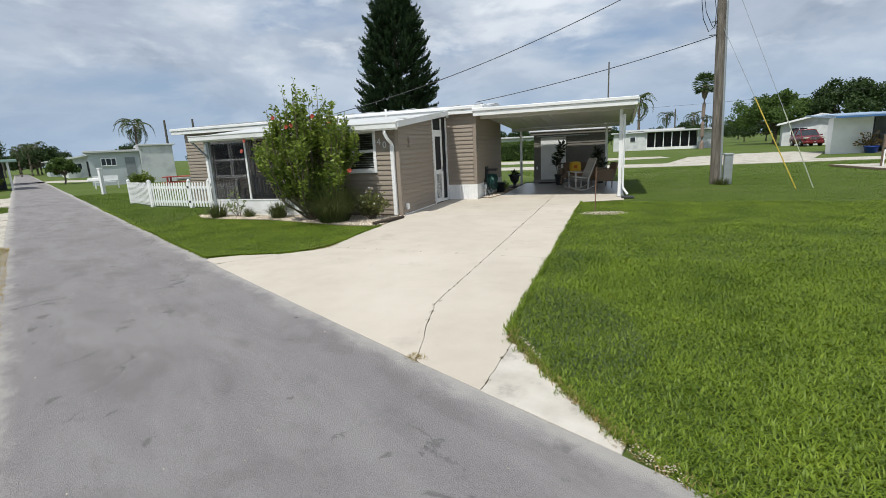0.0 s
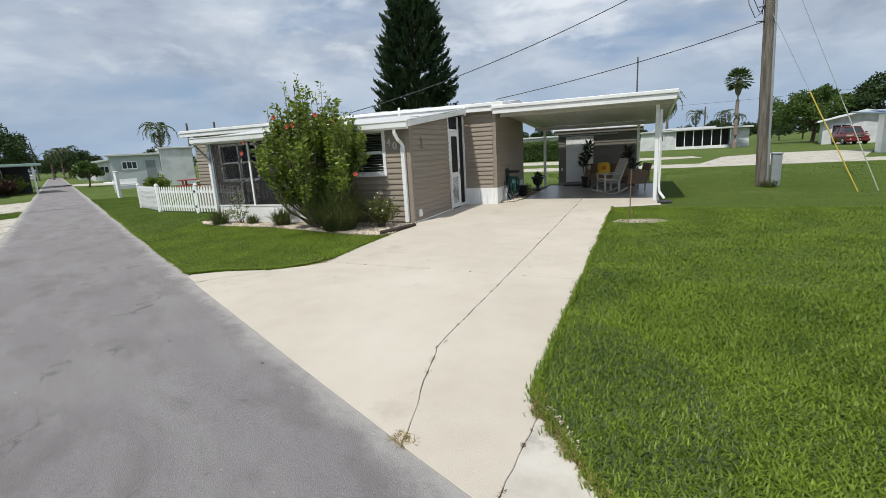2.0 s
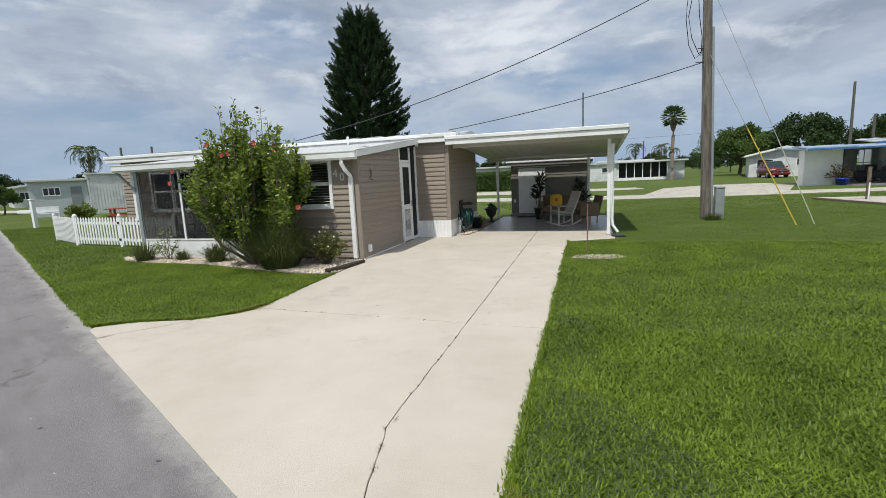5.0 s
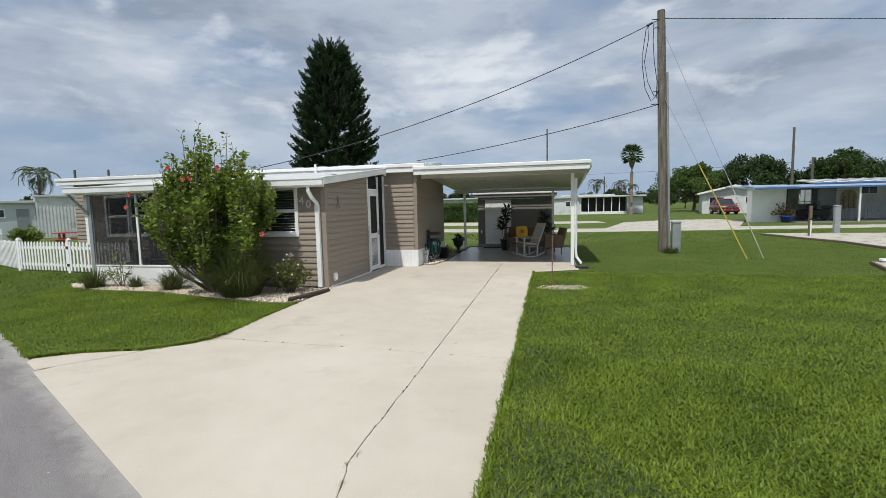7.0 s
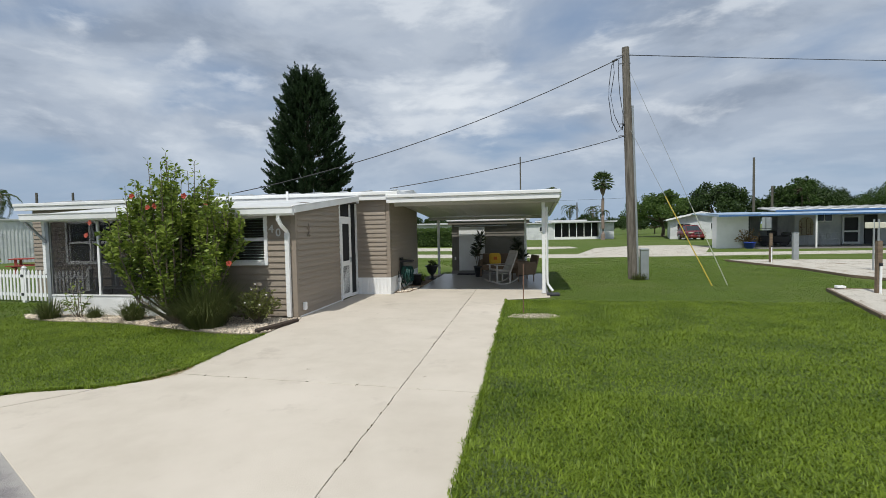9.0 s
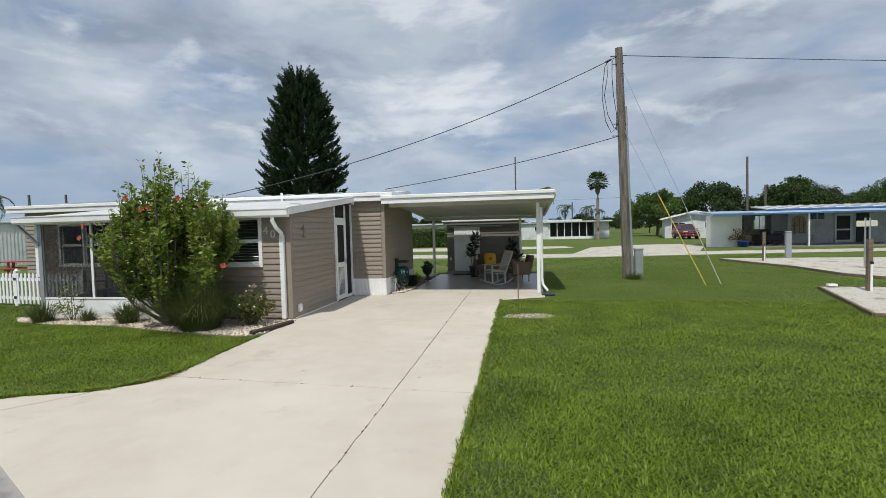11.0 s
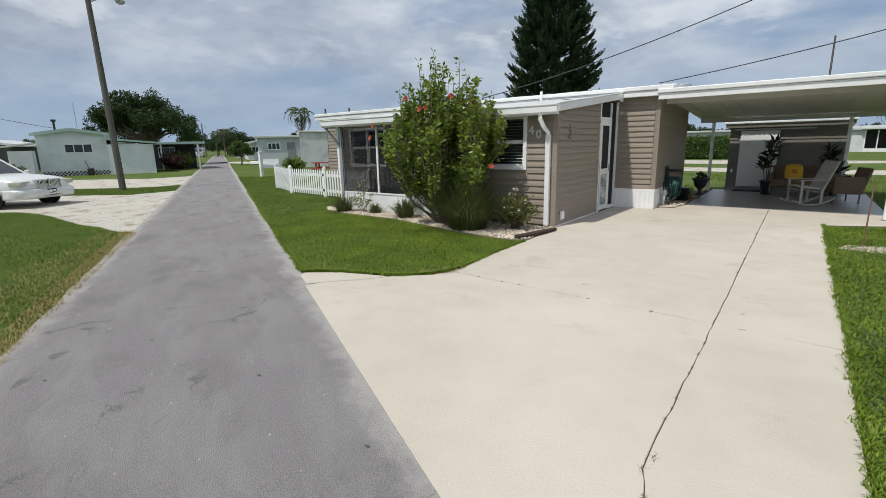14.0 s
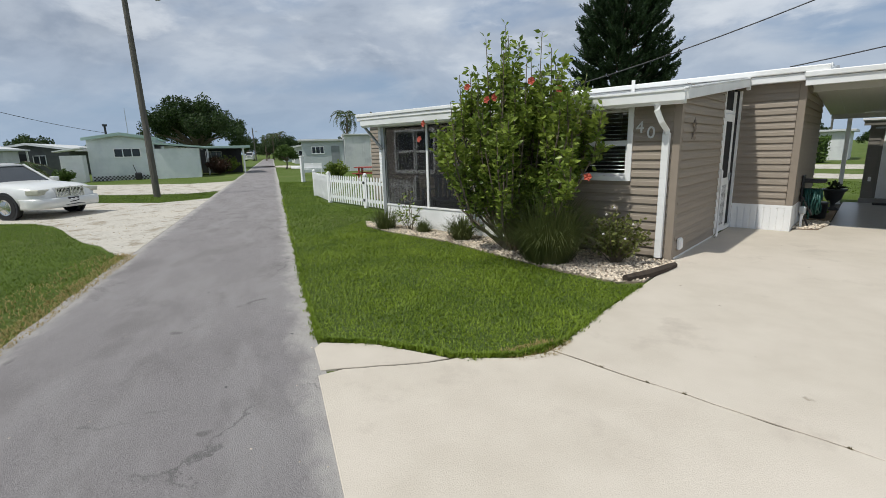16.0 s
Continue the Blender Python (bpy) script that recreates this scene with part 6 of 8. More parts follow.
def simple_seat(m, w, material, label, name, category):
    t = thing(name, label, category, m)
    part("seat", bx(-w, w, -0.22, 0.22, 0.40, 0.45, bevel=0.01), material, t)
    for i in range(int(w * 10)):
        x = -w + 0.05 + i * 0.2
        part("back_bar", bx(x, x + 0.04, 0.19, 0.22, 0.453, 0.82), material, t)
    part("back_rail", bx(-w, w, 0.18, 0.23, 0.823, 0.88, bevel=0.008), material, t)
    for x in (-w, w - 0.04):
        for y in (-0.22, 0.18):
            part("leg", bx(x, x + 0.04, y, y + 0.04, 0, 0.398), material, t)
    return t


simple_seat(pose(21.5, 39.6, 0.06), 0.6, OLDWHITE, "white metal patio bench under the carport", "patio_bench", "bench")
tb = thing("patio_table", "white patio table under the neighbour's carport", "table", pose(20.1, 39.2, 0.06))
part("tabletop", bx(-0.5, 0.5, -0.35, 0.35, 0.70, 0.74, bevel=0.01), OLDWHITE, tb)
for x in (-0.45, 0.41):
    for y in (-0.3, 0.26):
        part("leg", bx(x, x + 0.04, y, y + 0.04, 0, 0.698), OLDWHITE, tb)
gcart = thing("golf_cart", "dark covered golf cart parked in the carport", "golf cart", pose(17.5, 39.0, 0.06, 0, 0, 60))
part("body", bx(-0.7, 0.7, -0.9, 0.9, 0.25, 0.75, bevel=0.08), BLACK, gcart)
part("seat", bx(-0.6, 0.6, -0.1, 0.4, 0.753, 1.1, bevel=0.06), BLACK, gcart)
part("hood", bx(-0.62, 0.62, -0.95, -0.4, 0.753, 0.98, bevel=0.07), mat("black_cover", (0.03, 0.03, 0.032), (0.05, 0.05, 0.052), 6.0, 0.6), gcart)
for x in (-0.66, 0.56):
    for y in (-0.6, 0.55):
        part("wheel", rods([(x, y, 0.23), (x + 0.12, y, 0.23)], 0.23, 16), BLACK, gcart)
fp = thing("flower_pot", "bright blue flower pot with reddish shrub", "potted plant", pose(15.0, 37.0, 0.0))
bm = bmesh.new()
lathe(bm, [(0.28, 0), (0.36, 0.38), (0.38, 0.38), (0.38, 0.44), (0.30, 0.44)], 16)
part("pot", bm, mat("blue_glaze", (0.02, 0.05, 0.32), (0.03, 0.08, 0.40), 4.0, 0.3), fp, smooth=True)
u3 = unit(260)
u3[:, 2] = np.abs(u3[:, 2])
v, f = leaf_cards(np.array([(-0.1, 0, 0.5)]) + u3 * rng.uniform(0, 0.75, (260, 1)) * np.array([(1, 0.7, 1.1)]), u3, rng.uniform(0.1, 0.22, 260), rng.uniform(0.03, 0.05, 260))
fast("leaves", v, f, leafy("croton", (0.10, 0.07, 0.03), (0.30, 0.20, 0.08)), fp)

gable_house("white_house", pose(16.9, 61.5, 0, 0, 0, -14), 6.4, 10, 2.35, 3.1, OLDWHITE, ROOF, "white gabled home behind the parked car", [(0.7, 2.2, 1.1, 1.9, 1), (4.2, 5.6, 1.1, 1.9, 1)], 0.5, trim=WHITE)
lh = gable_house("long_white_house", pose(-0.3, 67.5, 0), 4.0, 6, 2.2, 2.3, OLDWHITE, ROOF, "long low white home with screened porch", [(2.0, 2.7, 1.1, 1.8, 0)], 0.3, flat=True)
# dark wall colour stands in for the shade behind the porch openings
part("porch_wall", bx(4.0, 9.9, 1.5, 6, 0, 2.2), DARK, lh)
part("end_room", bx(9.95, 11.9, 0.2, 6, 0, 2.2), OLDWHITE, lh)
part("porch_roof", bx(3.7, 12.2, -0.5, 6.3, 2.25, 2.45, bevel=0.03), ROOF, lh)
part("ridge_roof", prism(bmesh.new(), [(1.5, 1.0), (8.5, 1.0), (7.5, 5.0), (2.5, 5.0)], 2.453, 2.66), ROOF, lh)
part("kick_wall", bx(4.0, 9.9, 0.0, 0.1, 0, 0.35), WHITE, lh)
for i in range(7):
    part("porch_post", bx(4.0 + i * 0.98, 4.10 + i * 0.98, -0.02, 0.1, 0.352, 2.24), WHITE, lh)
hb = gable_house("house_behind", pose(-18.5, 52.0, 0), 14.0, 6, 2.2, 2.3, OLDWHITE, ROOF, "white flat-roofed home behind a hedge", [(3.4, 4.4, 0.9, 1.8, 1), (8, 9.5, 0.9, 1.8, 1)], 0.35, (5.0, 5.9, DARK), flat=True)

# bluish white kept brighter than OLDWHITE for the daylight on this house's walls
LITWHITE = mat("bright_white_stucco", (0.70, 0.74, 0.74), (0.76, 0.79, 0.79), 1.5, 0.75, 0.12, 40.0, big=(0.62, 0.66, 0.67), bigscale=0.9)
# left side of the lane: white home with seafoam trim
WALLROT = math.degrees(math.atan2(0.93, 0.36))
lm = pose(-42.2, 11.3, 0, 0, 0, WALLROT)
lhz = gable_house("seafoam_house", lm, 3.9, 9.0, 2.80, 3.10, LITWHITE, GREEN_TRIM, "white gabled home with seafoam green roof trim", [(1.45, 3.05, 1.55, 2.18, 2)], 0.22, trim=GREEN_TRIM)
part("lean_to_wall", bx(3.92, 6.7, -0.35, 6.0, 0, 2.1), LITWHITE, lhz)
lt = bmesh.new()
v = [lt.verts.new(p) for p in ((3.85, -0.5, 2.42), (6.95, -0.5, 2.12), (6.95, 6.2, 2.12), (3.85, 6.2, 2.42), (3.85, -0.5, 2.54), (6.95, -0.5, 2.24), (6.95, 6.2, 2.24), (3.85, 6.2, 2.54))]
for q in ((4, 5, 6, 7), (0, 1, 5, 4), (1, 2, 6, 5), (2, 3, 7, 6), (3, 0, 4, 7), (3, 2, 1, 0)):
    lt.faces.new([v[k] for k in q])
part("lean_to_roof", lt, GREEN_TRIM, lhz)
for i in range(34):
    for j in range(3):
        if (i + j) % 2 == 0:
            part("lattice_block", bx(0.1 + i * 0.111, 0.205 + i * 0.111, -0.03, -0.004, 0.02 + j * 0.10, 0.115 + j * 0.10), BLACK, lhz)
part("porch_roof", bx(6.9, 10.5, 3.5, 9.5, 2.1, 2.28, bevel=0.02), GREEN_TRIM, lhz)
for x, y in ((9.9, 3.7), (9.9, 9.2), (7.2, 3.7)):
    part("porch_post", bx(x, x + 0.13, y, y + 0.13, 0, 2.1), WHITE, lhz)
# dark wall colour stands in for the shade under the green porch roof
part("porch_wall", bx(6.72, 10.0, 7.0, 7.1, 0, 2.1), DARK, lhz)
local_window(lhz, 7.1, 8.4, 1.0, 1.9, 6.99, 2)
part("steps_box", bx(-1.3, -0.1, -1.3, -0.1, 0.0, 1.75, bevel=0.02), WHITE, lhz, "white boxed entry screen")
part("awning", box(bmesh.new(), -1.6, -0.02, -1.5, 0.4, 0, 0.07, m=pose(0, 0, 2.2, 0, -8)), WHITE, lhz)
part("vent_pipe", rods([(0.9, 2.0, 3.0), (0.9, 2.0, 3.75)], 0.07), BLACK, lhz)
part("vent_cap", rods([(0.9, 2.0, 3.75), (0.9, 2.0, 3.9)], 0.15), BLACK, lhz)
part("aerial", rods([(2.0, 4.0, 3.2), (2.0, 4.0, 5.2)], 0.02), METAL, lhz)
shrub("porch_shrub", -42.4, 19.9, 1.3, 1.1, 1.6, 50, 60, 0.15, leafy("croton_dark", (0.015, 0.025, 0.01), (0.10, 0.03, 0.02)), "dark red and green shrubs by the porch")
shrub("porch_shrub", -43.4, 21.1, 1.2, 1.1, 1.7, 50, 60, 0.15, HIB, "dark green shrubs by the porch post")
rl = thing("hose_stand", "dark hose stand by the white wall", "hose", lm @ pose(2.75, -0.35, 0))
part("body", bx(-0.2, 0.2, -0.15, 0.15, 0, 0.5, bevel=0.08), BLACK, rl)
part("handle", rods([(-0.1, 0, 0.5), (-0.25, 0, 1.05)], 0.02), BLACK, rl)

# pale grey neighbour on the near side of the lane
gm = pose(-36.9, 24.3, 0, 0, 0, math.degrees(math.atan2(2.7, 1.9)))
gh = gable_house("grey_house", gm, 3.3, 8, 2.45, 2.6, GREYWALL, ROOF, "pale grey mobile home with flat roof", [(0.75, 1.75, 1.45, 2.05, 2)], 0.25, (2.3, 2.95, mat("grey_door", (0.2, 0.22, 0.23), (0.25, 0.27, 0.28), 4.0, 0.6)), flat=True)
part("ribbed_room", bx(3.32, 5.6, -0.25, 6, 0, 2.85), OLDWHITE, gh, "white ribbed metal addition")
for i in range(12):
    part("rib", bx(3.36 + i * 0.19, 3.42 + i * 0.19, -0.275, -0.252, 0.02, 2.8), OLDWHITE, gh)
part("room_roof", bx(3.2, 5.8, -0.4, 6.2, 2.853, 2.98, bevel=0.02), ROOF, gh)
shrub("round_shrub", -25.0, 19.2, 0.72, 0.72, 1.25, 60, 60, 0.11, HIB, "rounded green shrub beyond the picket fence")
rt = thing("picnic_table", "red picnic table beside the grey home", "picnic table", pose(-22.5, 19.8, 0, 0, 0, 35))
RED = mat("red_paint", (0.30, 0.05, 0.04), (0.38, 0.08, 0.06), 6.0, 0.6)
part("tabletop", bx(-1.0, 1.0, -0.4, 0.4, 0.72, 0.77), RED, rt)
for y in (-0.75, 0.5):
    part("bench_board", bx(-1.0, 1.0, y, y + 0.25, 0.43, 0.47), RED, rt)
for x in (-0.8, 0.7):
    part("leg", bx(x, x + 0.08, -0.7, 0.7, 0.36, 0.428), RED, rt)
    part("leg", bx(x, x + 0.08, -0.35, -0.25, 0.0, 0.718), RED, rt)
    part("leg", bx(x, x + 0.08, 0.25, 0.35, 0.0, 0.718), RED, rt)
# mailbox post without a lamp; the long box makes its crossbar
mb = thing("mailbox_post", "white wooden lamp post with crossbar by the lane", "post", pose(-25.8, 17.5, 0))
part("post", bx(-0.08, 0.08, -0.08, 0.08, 0, 1.35, bevel=0.01), WHITE, mb)
part("cap", bx(-0.11, 0.11, -0.11, 0.11, 1.353, 1.42, bevel=0.03), WHITE, mb)
part("mailbox", bx(-1.0, -0.083, -0.1, 0.1, 0.72, 0.88, bevel=0.03), WHITE, mb)
for i in range(3):
    bn = thing("white_bench", "white garden bench by the lane", "bench", pose(-32 - i * 0.01, 22.0, 0, 0, 0, 60)) if i == 0 else bn
    part("bench_board", bx(-0.7, 0.7, -0.2 + i * 0.14, -0.08 + i * 0.14, 0.42, 0.45), WHITE, bn)
for x in (-0.65, 0.6):
    part("leg", bx(x, x + 0.05, -0.2, 0.2, 0, 0.418), WHITE, bn)
part("backrest", bx(-0.7, 0.7, 0.23, 0.26, 0.5, 0.85), WHITE, bn)

# grey darkened so that the whole wall stands in for a shaded porch
PORCHSHADE = mat("dim_grey_wall", (0.10, 0.105, 0.105), (0.15, 0.155, 0.15), 2.0, 0.8, 0.1, 30.0)
# more homes along the lane and round about
for u, n_, rot, w, d, lab, wl_, rf_ in ((78, 5.0, 62, 5, 12, "low white home further along the lane", OLDWHITE, ROOF), (70, -13.0, 62, 5, 12, "white home with dark carport down the lane", OLDWHITE, ROOF), (98, 4.0, 62, 6, 12, "pale home far along the lane", GREYWALL, ROOF), (112, -17, 62, 7, 10, "tan home at the lane's far end", SIDING, ROOF), (58, -22, 62, 6, 11, "dim grey home with pale roof behind the parked car", PORCHSHADE, ROOF), (44, -25, 62, 6, 12, "white home beyond the parked car", OLDWHITE, ROOF)):
    x, y, _ = un(u, n_)
    h_ = gable_house("lane_house", pose(x, y, 0, 0, 0, rot), w, d, 2.4, 2.9, wl_, rf_, lab, [(0.6, 1.6, 1.0, 1.9, 1), (3.2, 4.2, 1.0, 1.9, 1)], 0.4, (2.1, 2.9, DARK), WHITE)
    part("carport_roof", bx(w + 0.42, w + 3.2, 0.2, 6, 2.2, 2.32, bevel=0.02), rf_, h_)
    for yy in (0.4, 5.7):
        part("carport_post", bx(w + 3.0, w + 3.1, yy, yy + 0.1, 0, 2.2), WHITE, h_)

# ---- street lamps and distant poles ----


WOOD_DARK = mat("dark_weathered_wood", (0.085, 0.08, 0.068), (0.15, 0.14, 0.12), 4.0, 0.9, 0.6, 30.0, stretch=(6, 6, 0.5))


def lamp_pole(x, y, h, lean, label, arm=True, rot=0.0, r=0.13):
    t = thing("street_lamp" if arm else "distant_pole", label, "street lamp" if arm else "utility pole", pose(x, y, 0, 0, 0, rot))
    part("pole", tube(bmesh.new(), [(0, 0, 0), (lean * 0.5, 0, h * 0.5), (lean, 0, h)], [r, r * 0.85, r * 0.7], 10), WOOD_DARK, t)
    if arm:
        part("arm", tube(bmesh.new(), [(lean, 0, h - 0.95), (lean + 0.5, 0, h - 0.7), (lean + 0.95, 0, h - 0.72)], 0.025, 6), METAL, t)
        hd = bmesh.new()
        lathe(hd, [(0.05, 0.12), (0.09, 0.08), (0.17, 0.0), (0.15, -0.07), (0.06, -0.12)], 12, Matrix.Translation((lean + 1.05, 0, h - 0.75)))
        part("lamp_head", hd, METAL, t)
    return t


lamp_pole(-23.5, 9.64, 8.1, -0.12, "leaning weathered street lamp pole beside the lane", True, 75)
wire("overhead_cable", (-36, 1, 6.0), (-42.6, 12.6, 3.25), 0.35, 0.014, "thin overhead wire to the white home")
lamp_pole(-0.5, 34.9, 6.65, 0.0, "slim weathered pole behind the carport", False, 0, 0.06)
x, y, _ = un(118, -1.5)
lamp_pole(x, y, 7.2, -0.3, "distant lamp pole far down the lane", True, 20, 0.14)
for x, y, h in ((23.8, 56.6, 8.7), (25.3, 56.0, 5.6), (-46.7, 39.6, 6.0), (-44.9, 41.7, 6.1), (-36, 3, 5.2), (10, 98, 6.5), (-8, 90, 7)):
    lamp_pole(x, y, h, 0.0, "distant weathered wooden utility pole", False, 0, 0.15)

wire("overhead_cable", (-8, 90, 6.7), (23.8, 56.6, 5.2), 0.3, 0.014, "thin overhead wire between distant poles")

# ---- vehicles ----
TYRE = mat("tyre", (0.015, 0.015, 0.016), (0.03, 0.03, 0.03), 20.0, 0.85)
CHROME = mat("chrome", (0.6, 0.6, 0.6), (0.66, 0.66, 0.66), 5.0, 0.15, metal=1.0)
LAMPGLASS = mat("headlight_lens", (0.42, 0.41, 0.33), (0.54, 0.53, 0.44), 10.0, 0.12)


def loft(sections):
    """A skin through rings of equal length."""
    bm = bmesh.new()
    rings = [[bm.verts.new(p) for p in s] for s in sections]
    k = len(rings[0])
    for a, b in zip(rings, rings[1:]):
        for i in range(k):
            bm.faces.new((a[i], a[(i + 1) % k], b[(i + 1) % k], b[i]))
    bm.faces.new(rings[0][::-1])
    bm.faces.new(rings[-1])
    bmesh.ops.recalc_face_normals(bm, faces=bm.faces)
    return bm


def body_ring(x, half, z0, z1, crown):
    h, m_ = half, (z0 + z1) / 2
    left = [(x, h * 0.80, z0), (x, h * 0.95, z0 + 0.06), (x, h, m_ - 0.05), (x, h * 0.995, m_ + 0.08), (x, h * 0.96, z1 - 0.08), (x, h * 0.88, z1 - 0.015), (x, h * 0.6, z1 + crown * 0.75), (x, h * 0.25, z1 + crown)]
    return left + [(a, -b, c) for a, b, c in left[::-1]]


def car(name, m, paint, label, length, width, hood, roof_h, cabin, plate=True):
    """Nose towards +x at x = 0; the car reaches back to -length."""
    t = thing(name, label, "car", m)
    h = width / 2
    secs = [body_ring(x, h * w, z0, hood + dz, cr) for x, w, z0, dz, cr in ((0.0, 0.62, 0.40, -0.26, 0.0), (-0.04, 0.76, 0.34, -0.17, 0.005), (-0.13, 0.86, 0.28, -0.11, 0.015), (-0.30, 0.94, 0.25, -0.06, 0.025), (-0.60, 0.985, 0.24, -0.02, 0.035), (-1.0, 1.0, 0.23, 0.01, 0.04), (-1.5, 1.0, 0.22, 0.035, 0.045), (-2.4, 1.0, 0.22, 0.045, 0.03), (-length * 0.75, 1.0, 0.22, 0.04, 0.03), (-length + 0.5, 0.97, 0.26, 0.02, 0.02), (-length + 0.1, 0.90, 0.32, -0.05, 0.01), (-length, 0.8, 0.38, -0.16, 0.0))]
    b = part("body", loft(secs), paint, t, smooth=True)
    for s in (-1, 1):
        for wx in (-0.98, -length + 1.05):
            part("wheel_arch", rods([(wx, s * (h - 0.05), 0.345), (wx, s * (h + 0.006), 0.345)], 0.385, 28), BLACK, t)
    c0, c1, c2, c3 = cabin
    glass = loft([[(x, -w, hood), (x, -w * q, z), (x, w * q, z), (x, w, hood)] for x, w, z, q in ((c0, h * 0.84, hood + 0.03, 1.0), (c1, h * 0.90, roof_h - 0.03, 0.80), (c2, h * 0.90, roof_h - 0.03, 0.80), (c3, h * 0.84, hood + 0.03, 1.0))])
    part("glazing", glass, DARKGLASS, t)
    part("roof", loft([[(x, -w, z), (x, -w * 0.9, z + 0.045), (x, 0, z + 0.06), (x, w * 0.9, z + 0.045), (x, w, z)] for x, w, z in ((c1 + 0.03, h * 0.70, roof_h - 0.035), (c1 - 0.3, h * 0.73, roof_h), (c2 + 0.3, h * 0.73, roof_h), (c2 - 0.03, h * 0.70, roof_h - 0.035))]), paint, t, smooth=True)
    for s in (-1, 1):
        part("pillar", rods([(c0, s * h * 0.84, hood + 0.02), (c1, s * h * 0.71, roof_h)], 0.035), paint, t)
        part("pillar", rods([(c3, s * h * 0.84, hood + 0.02), (c2, s * h * 0.71, roof_h)], 0.045), paint, t)
        part("pillar", rods([((c1 + c2) / 2, s * h * 0.91, hood + 0.02), ((c1 + c2) / 2, s * h * 0.73, roof_h)], 0.035), paint, t)
        part("mirror", bx(c0 - 0.25, c0 - 0.08, s * h * 1.08 - 0.09, s * h * 1.08 + 0.09, hood + 0.02, hood + 0.15, bevel=0.03), paint, t)
        part("headlight", box(bmesh.new(), -0.34, 0.012, -0.23, 0.23, -0.07, 0.07, bevel=0.035, m=pose(-0.045, s * h * 0.66, hood - 0.19, 0, 0, s * -14)), LAMPGLASS, t, "clear headlight lens")
        for wx in (-0.98, -length + 1.05):
            w = part("wheel", rods([(wx, s * (h - 0.20), 0.335), (wx, s * (h + 0.014), 0.335)], 0.325, 28), TYRE, t)
            rm = bmesh.new()
            lathe(rm, [(0.215, 0.0), (0.21, 0.018), (0.17, 0.01), (0.06, 0.02), (0.05, 0.03)], 20, pose(wx, s * (h + 0.008), 0.335, -90 * s))
            part("rim", rm, CHROME, w)
            for k in range(7):
                a = 2 * math.pi * k / 7
                part("spoke", rods([(wx, s * (h + 0.026), 0.335), (wx + 0.18 * math.cos(a), s * (h + 0.022), 0.335 + 0.18 * math.sin(a))], 0.016, 6), CHROME, w)
    gm_ = part("grille", wall_with_holes(bmesh.new(), -h * 0.42, h * 0.42, hood - 0.35, hood - 0.09, [(-h * 0.39, h * 0.39, hood - 0.325, hood - 0.12)], lambda u, w, z: (0.03 - w, u, z), 0.12), CHROME, t, "chrome grille surround")
    part("grille_back", bx(-0.09, -0.02, -h * 0.39, h * 0.39, hood - 0.325, hood - 0.12), BLACK, gm_)
    for i in range(19):
        y = -h * 0.385 + i * h * 0.0417
        part("grille_bar", bx(-0.018, 0.018, y, y + 0.018, hood - 0.325, hood - 0.12), CHROME, gm_)
    part("grille_badge", bx(0.032, 0.045, -0.022, 0.022, hood - 0.34, hood - 0.07, bevel=0.006), CHROME, gm_)
    part("bumper", loft([[(x - 0.03, -w, 0.27), (x, -w, 0.33), (x + 0.015, -w, 0.42), (x, -w, 0.50), (x - 0.04, -w, 0.54), (x - 0.04, w, 0.54), (x, w, 0.50), (x + 0.015, w, 0.42), (x, w, 0.33), (x - 0.03, w, 0.27)] for x, w in ((0.10, h * 0.45), (0.085, h * 0.65), (0.045, h * 0.82), (-0.06, h * 0.93), (-0.22, h * 0.985), (-0.50, h * 1.008))]), paint, t, smooth=True)
    part("lower_intake", bx(0.085, 0.098, -h * 0.5, h * 0.5, 0.33, 0.38), BLACK, t)
    if plate:
        p = part("licence_plate", bx(0.093, 0.103, -0.16, 0.16, 0.40, 0.53, bevel=0.004), BLACK, t)
        for y in (-0.09, 0.03):
            part("plate_mark", bx(0.1035, 0.105, y, y + 0.07, 0.44, 0.50), WHITE, p)
    return t


CREAM = mat("pearl_white_paint", (0.70, 0.70, 0.675), (0.74, 0.74, 0.715), 2.0, 0.22, metal=0.15, spec=0.6)
MAROON = mat("red_paint_metal", (0.13, 0.012, 0.016), (0.17, 0.018, 0.02), 2.0, 0.25, spec=0.6)
car("sedan_car", pose(-19.2, 6.25, 0.014, 0, 0, 32), CREAM, "white full-size sedan parked on shell sand", 5.3, 1.95, 0.90, 1.42, (-1.5, -2.25, -3.5, -4.3))
car("suv_car", pose(18.3, 56.5, 0, 0, 0, -88), MAROON, "dark red compact SUV parked before a white home", 4.2, 1.8, 1.0, 1.62, (-1.15, -1.85, -3.5, -4.0))
car("van_car", pose(*un(124, -3.2)[:2], 0, 0, 0, -30), CREAM, "white van parked far along the lane", 4.8, 1.9, 1.2, 1.9, (-0.9, -1.6, -4.2, -4.7), False)

# ---- trees ----
PINE = leafy("norfolk_needles", (0.008, 0.022, 0.010), (0.056, 0.098, 0.034), 0.6, 0.1)
OAK = leafy("oak_leaves", (0.014, 0.032, 0.008), (0.060, 0.100, 0.024), 0.55, 0.2)
OAK_LIGHT = leafy("bright_leaves", (0.038, 0.080, 0.014), (0.125, 0.190, 0.040), 0.55, 0.25)
PALMLEAF = leafy("palm_leaves", (0.035, 0.070, 0.018), (0.11, 0.15, 0.05), 0.5, 0.2)


